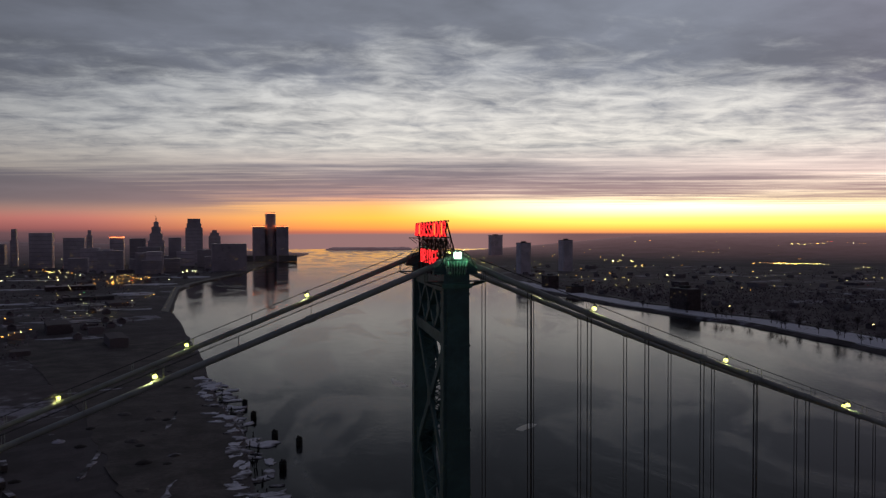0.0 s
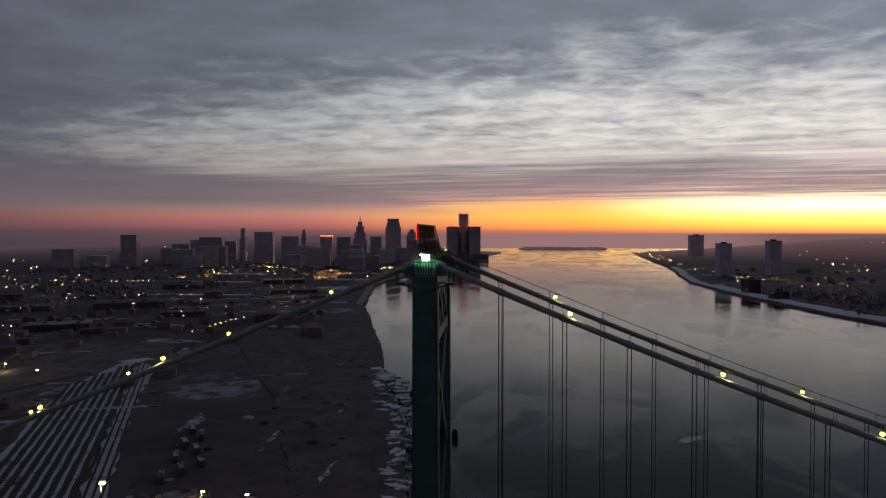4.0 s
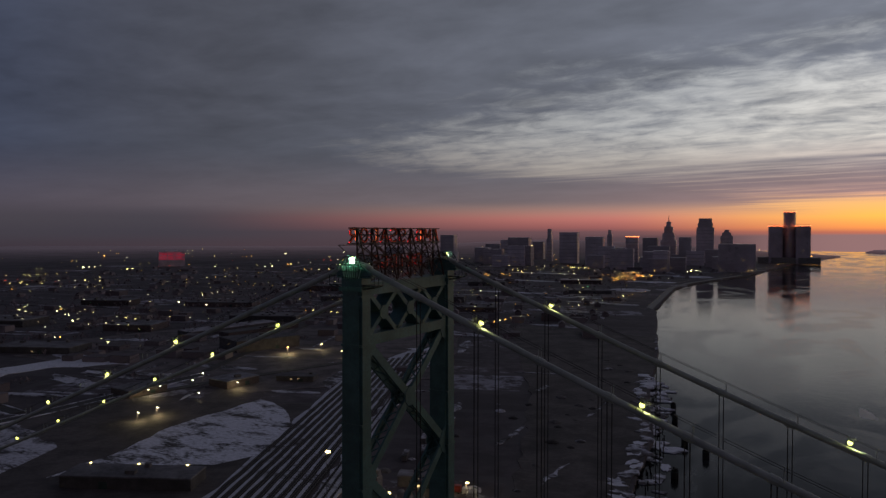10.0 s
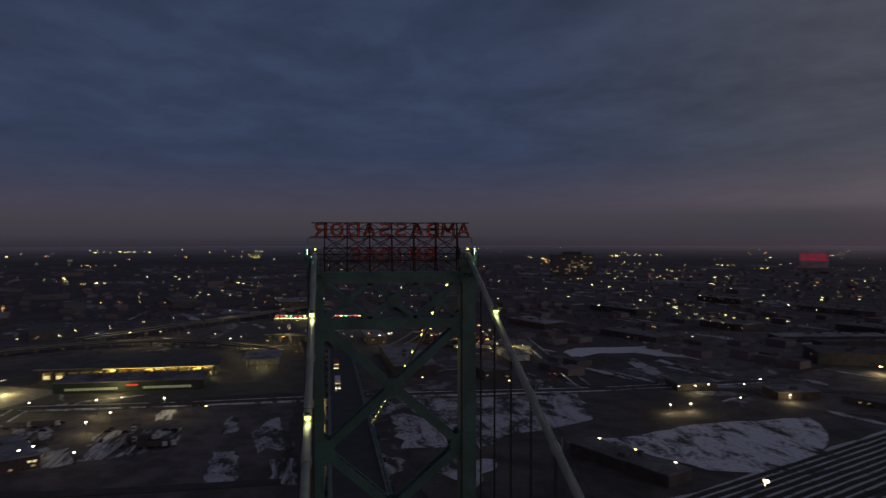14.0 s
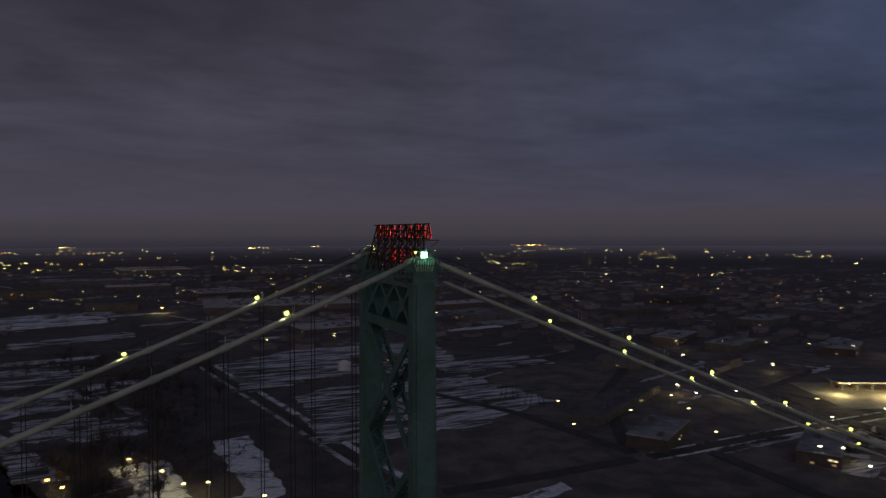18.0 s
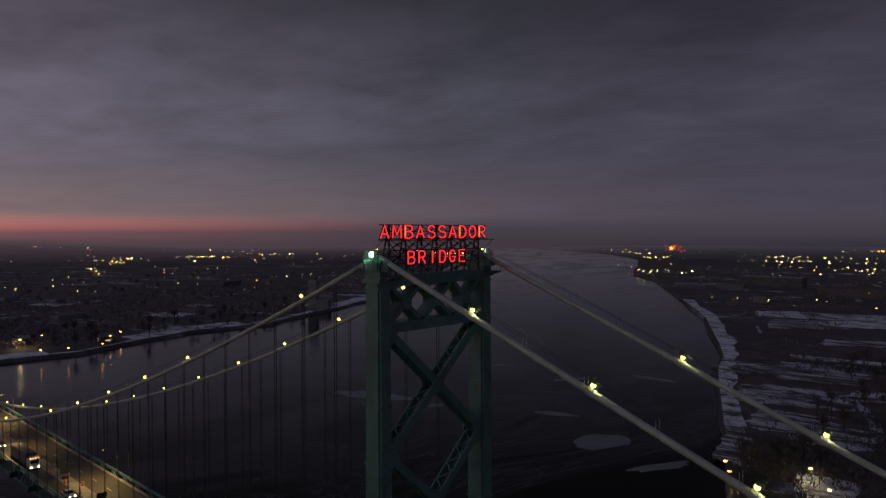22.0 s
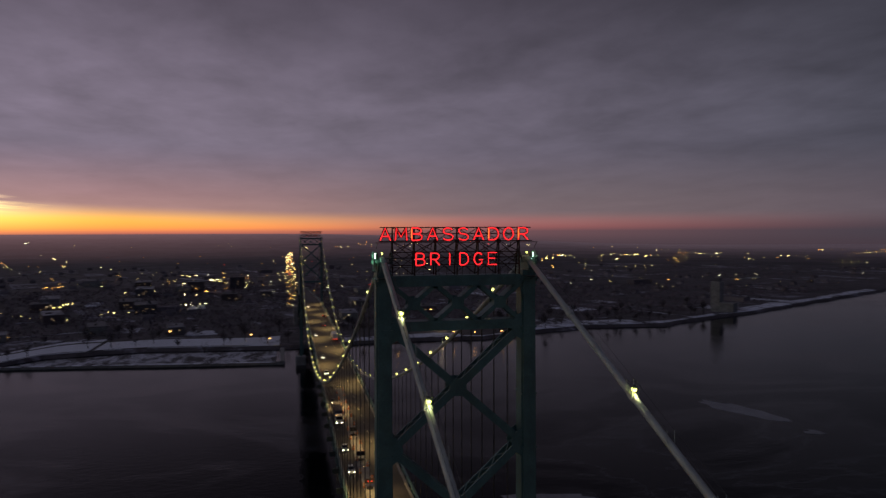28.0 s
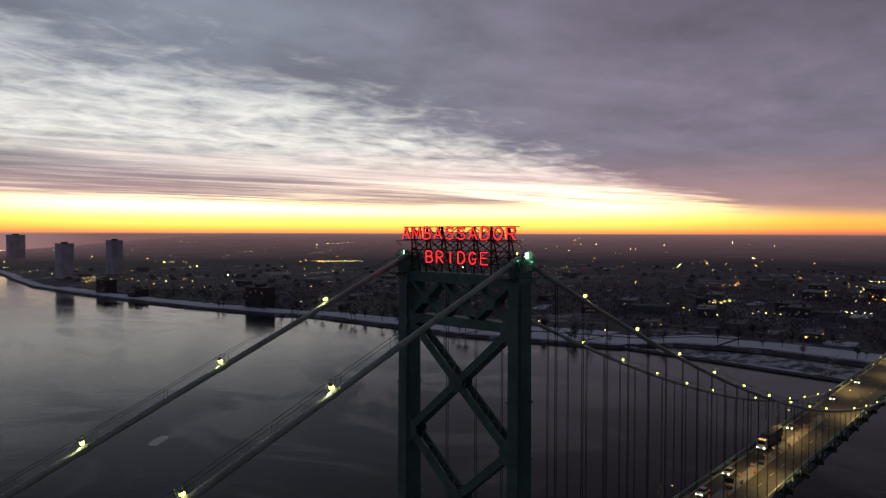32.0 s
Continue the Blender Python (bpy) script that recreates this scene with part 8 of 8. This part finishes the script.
# bright districts towards the horizon: yards, works and shopping streets drawn out along their roads
for xa, ya, xb, yb, n, kind in ((740, -3990, 620, -3980, 26, "amber"), (440, -4700, 360, -4780, 14, "warm"), (-640, -4334, -720, -4330, 9, "warm"), (-1040, -4433, -1090, -4430, 9, "warm"), (-1420, -4387, -1440, -4380, 6, "white"),
                                (-2380, -4116, -2641, -4085, 26, "amber"), (-1900, -3269, -2454, -3394, 22, "warm"), (-1182, -2236, -1139, -1909, 16, "white"), (-239, -2257, -243, -1614, 22, "warm"), (-243, -1614, -347, -757, 16, "amber"),
                                (2160, -750, 2190, -775, 5, "white"), (2480, -960, 2560, -1000, 6, "warm"), (2900, -1190, 2990, -1215, 6, "white"), (2911, -1426, 2759, -1570, 24, "warm"), (2410, -1215, 2425, -1235, 5, "white"),
                                (2972, -1921, 2900, -2010, 5, "warm"), (2300, -2500, 2180, -2630, 34, "warm"), (2330, -2400, 2250, -2560, 20, "amber"), (1700, -2000, 1560, -1960, 10, "warm"), (1500, -1900, 1420, -1700, 12, "warm"), (1360, -2700, 1180, -2640, 16, "warm"),
                                (870, -1730, 720, -1760, 14, "white"), (890, -1790, 760, -1600, 8, "white"), (1650, -3130, 1500, -3120, 5, "white"), (1000, -3050, 500, -3100, 26, "warm"), (900, -2600, 250, -2700, 26, "warm"),
                                (700, -2250, 300, -2300, 14, "warm"), (400, -2050, 330, -2060, 6, "white"), (-3000, -300, -3080, -420, 9, "warm"), (-2500, 900, -2560, 820, 8, "warm"), (-2900, 1500, -2960, 1300, 10, "warm"),
                                (-3700, -900, -3720, -1200, 14, "warm"), (-2300, -700, -2320, -820, 8, "amber"), (-1700, 1000, -1760, 900, 9, "warm"), (-1500, -480, -1520, -600, 8, "warm"), (-1150, -140, -1170, -260, 12, "warm"),
                                (-984, 502, -800, 420, 9, "white"), (-930, 520, -760, 445, 8, "white"), (-872, 520, -690, 440, 9, "white"), (-800, 520, -620, 440, 8, "warm"), (-740, 380, -600, 356, 6, "white"),
                                (-839, 643, -777, 644, 3, "white"), (-768, 1542, -685, 1659, 14, "amber"), (-825, 1825, -710, 1811, 9, "warm"), (-622, 1711, -580, 1685, 4, "white"), (-742, 2113, -629, 1952, 12, "warm"),
                                (-441, 1485, -413, 1586, 10, "amber"), (-413, 1586, -399, 1726, 14, "amber"), (-840, 3026, -590, 2994, 16, "warm"), (-311, 1968, -330, 2010, 8, "white"), (-70, 2260, -118, 1870, 22, "warm"),
                                (-10, 3050, -70, 2600, 20, "warm"), (735, 3857, 577, 1909, 46, "warm"), (1535, 2072, 1630, 1947, 22, "amber"), (1100, 2339, 1190, 2320, 8, "warm"), (890, 1520, 900, 1515, 3, "white"),
                                (633, 988, 645, 985, 3, "warm"), (2450, 3127, 2600, 3050, 9, "warm"), (560, 1605, 590, 1600, 6, "warm")):
    for k in range(n):
        f = (k + r.uniform(-0.4, 0.4)) / max(1, n - 1)
        px, py = xa + (xb - xa) * f + r.gauss(0, 5 + n * 0.6), ya + (yb - ya) * f + r.gauss(0, 5 + n * 0.6)
        if on_land(px, py, 8) and math.hypot(px, py) < 4860:
            far_light(px, py, r.uniform(5, 12), kind if r.random() < 0.75 else pick(r, False), r, 1.7 if n == 3 else 1.35)
# the straight road beyond the far end of the bridge, with its traffic
for k in range(150):
    x = 990 + 2600 * (k / 150) ** 1.25
    far_light(x, 12 + r.uniform(-13, 13), r.uniform(1, 9), r.choice(("amber", "warm", "red", "warm", "amber", "white")), r, 1.35)
for k in range(60):
    far_light(1500 + r.uniform(-250, 400), 120 + r.gauss(0, 110), r.uniform(3, 10), r.choice(("amber", "warm", "white")), r, 1.5)
# lit car parks and forecourts of the far-shore campus
for x0, y0, x1, y1, n, kind in ((1036, 356, 1121, 356, 12, "warm"), (1455, 505, 1490, 470, 7, "amber"), (958, 278, 966, 243, 5, "warm"), (1040, 178, 1066, 148, 9, "white"), (1590, 222, 1642, 172, 14, "white"), (1600, 2075, 1706, 1953, 16, "warm"),
                                (1110, 272, 1116, 250, 5, "amber"), (1290, 180, 1310, 168, 4, "amber"), (1800, 280, 1830, 262, 6, "warm"), (890, 300, 990, 420, 8, "warm")):
    for k in range(n):
        f = k / (n - 1)
        far_light(x0 + (x1 - x0) * f + r.gauss(0, 3), y0 + (y1 - y0) * f + r.gauss(0, 3), r.uniform(4, 8), kind, r, 1.4)
# the lit road past the rail district, and the far waterfront
for k in range(26):
    far_light(-323 + 2.2 * k, 668 + 22 * k, 9, "amber" if k % 4 else "white", r)
for k in range(40):
    far_light(-430 + r.uniform(-60, 60), 1700 + r.gauss(0, 90), 8, "amber" if k % 3 else "warm", r)
# the north-west streets: short rows and single lamps down to the rail yard
r = random.Random(58)
for k in range(9):
    far_light(-829 + 10.2 * k, 1376 + 3.2 * k, 10, "white", r, 1.5)
for k in range(9):
    far_light(-325 + 0.8 * k, 655 + 14 * k, 9, "amber" if k % 4 else "white", r, 2.0)
for k in range(6):
    far_light(-611 + 11 * k, 687 + r.uniform(-2, 2), 8, "warm" if k % 3 else "amber", r, 1.6)
for x, y in ((-421, 836), (-738, 1082), (-540, 930), (-470, 1010), (-905, 760)):
    far_light(x, y, 9, "white", r, 2.2)
for i in range(70):
    q, az = 800 + 2600 * r.random() ** 1.3, math.radians(r.uniform(106, 158))
    x, y = q * math.cos(az), q * math.sin(az)
    t = GRID + (math.pi / 2 if r.random() < 0.5 else 0)
    for k in range(r.choice((1, 1, 1, 2, 3, 5))):
        px, py = x + math.cos(t) * 26 * k, y + math.sin(t) * 26 * k
        if on_land(px, py, 40):
            far_light(px, py, r.uniform(8, 14), r.choice(("warm", "white", "white", "warm", "amber")), r, r.choice((0.7, 1.0, 1.4)))
for kind, m in (("warm", F_WARM), ("white", F_WHITE), ("amber", F_AMBER), ("red", F_RED), ("green", F_GREEN)):
    tagged(LIGHTS[kind].part("far_lamps", m), "scattered far %s street and yard lights" % kind, "lights", kind="stuff")
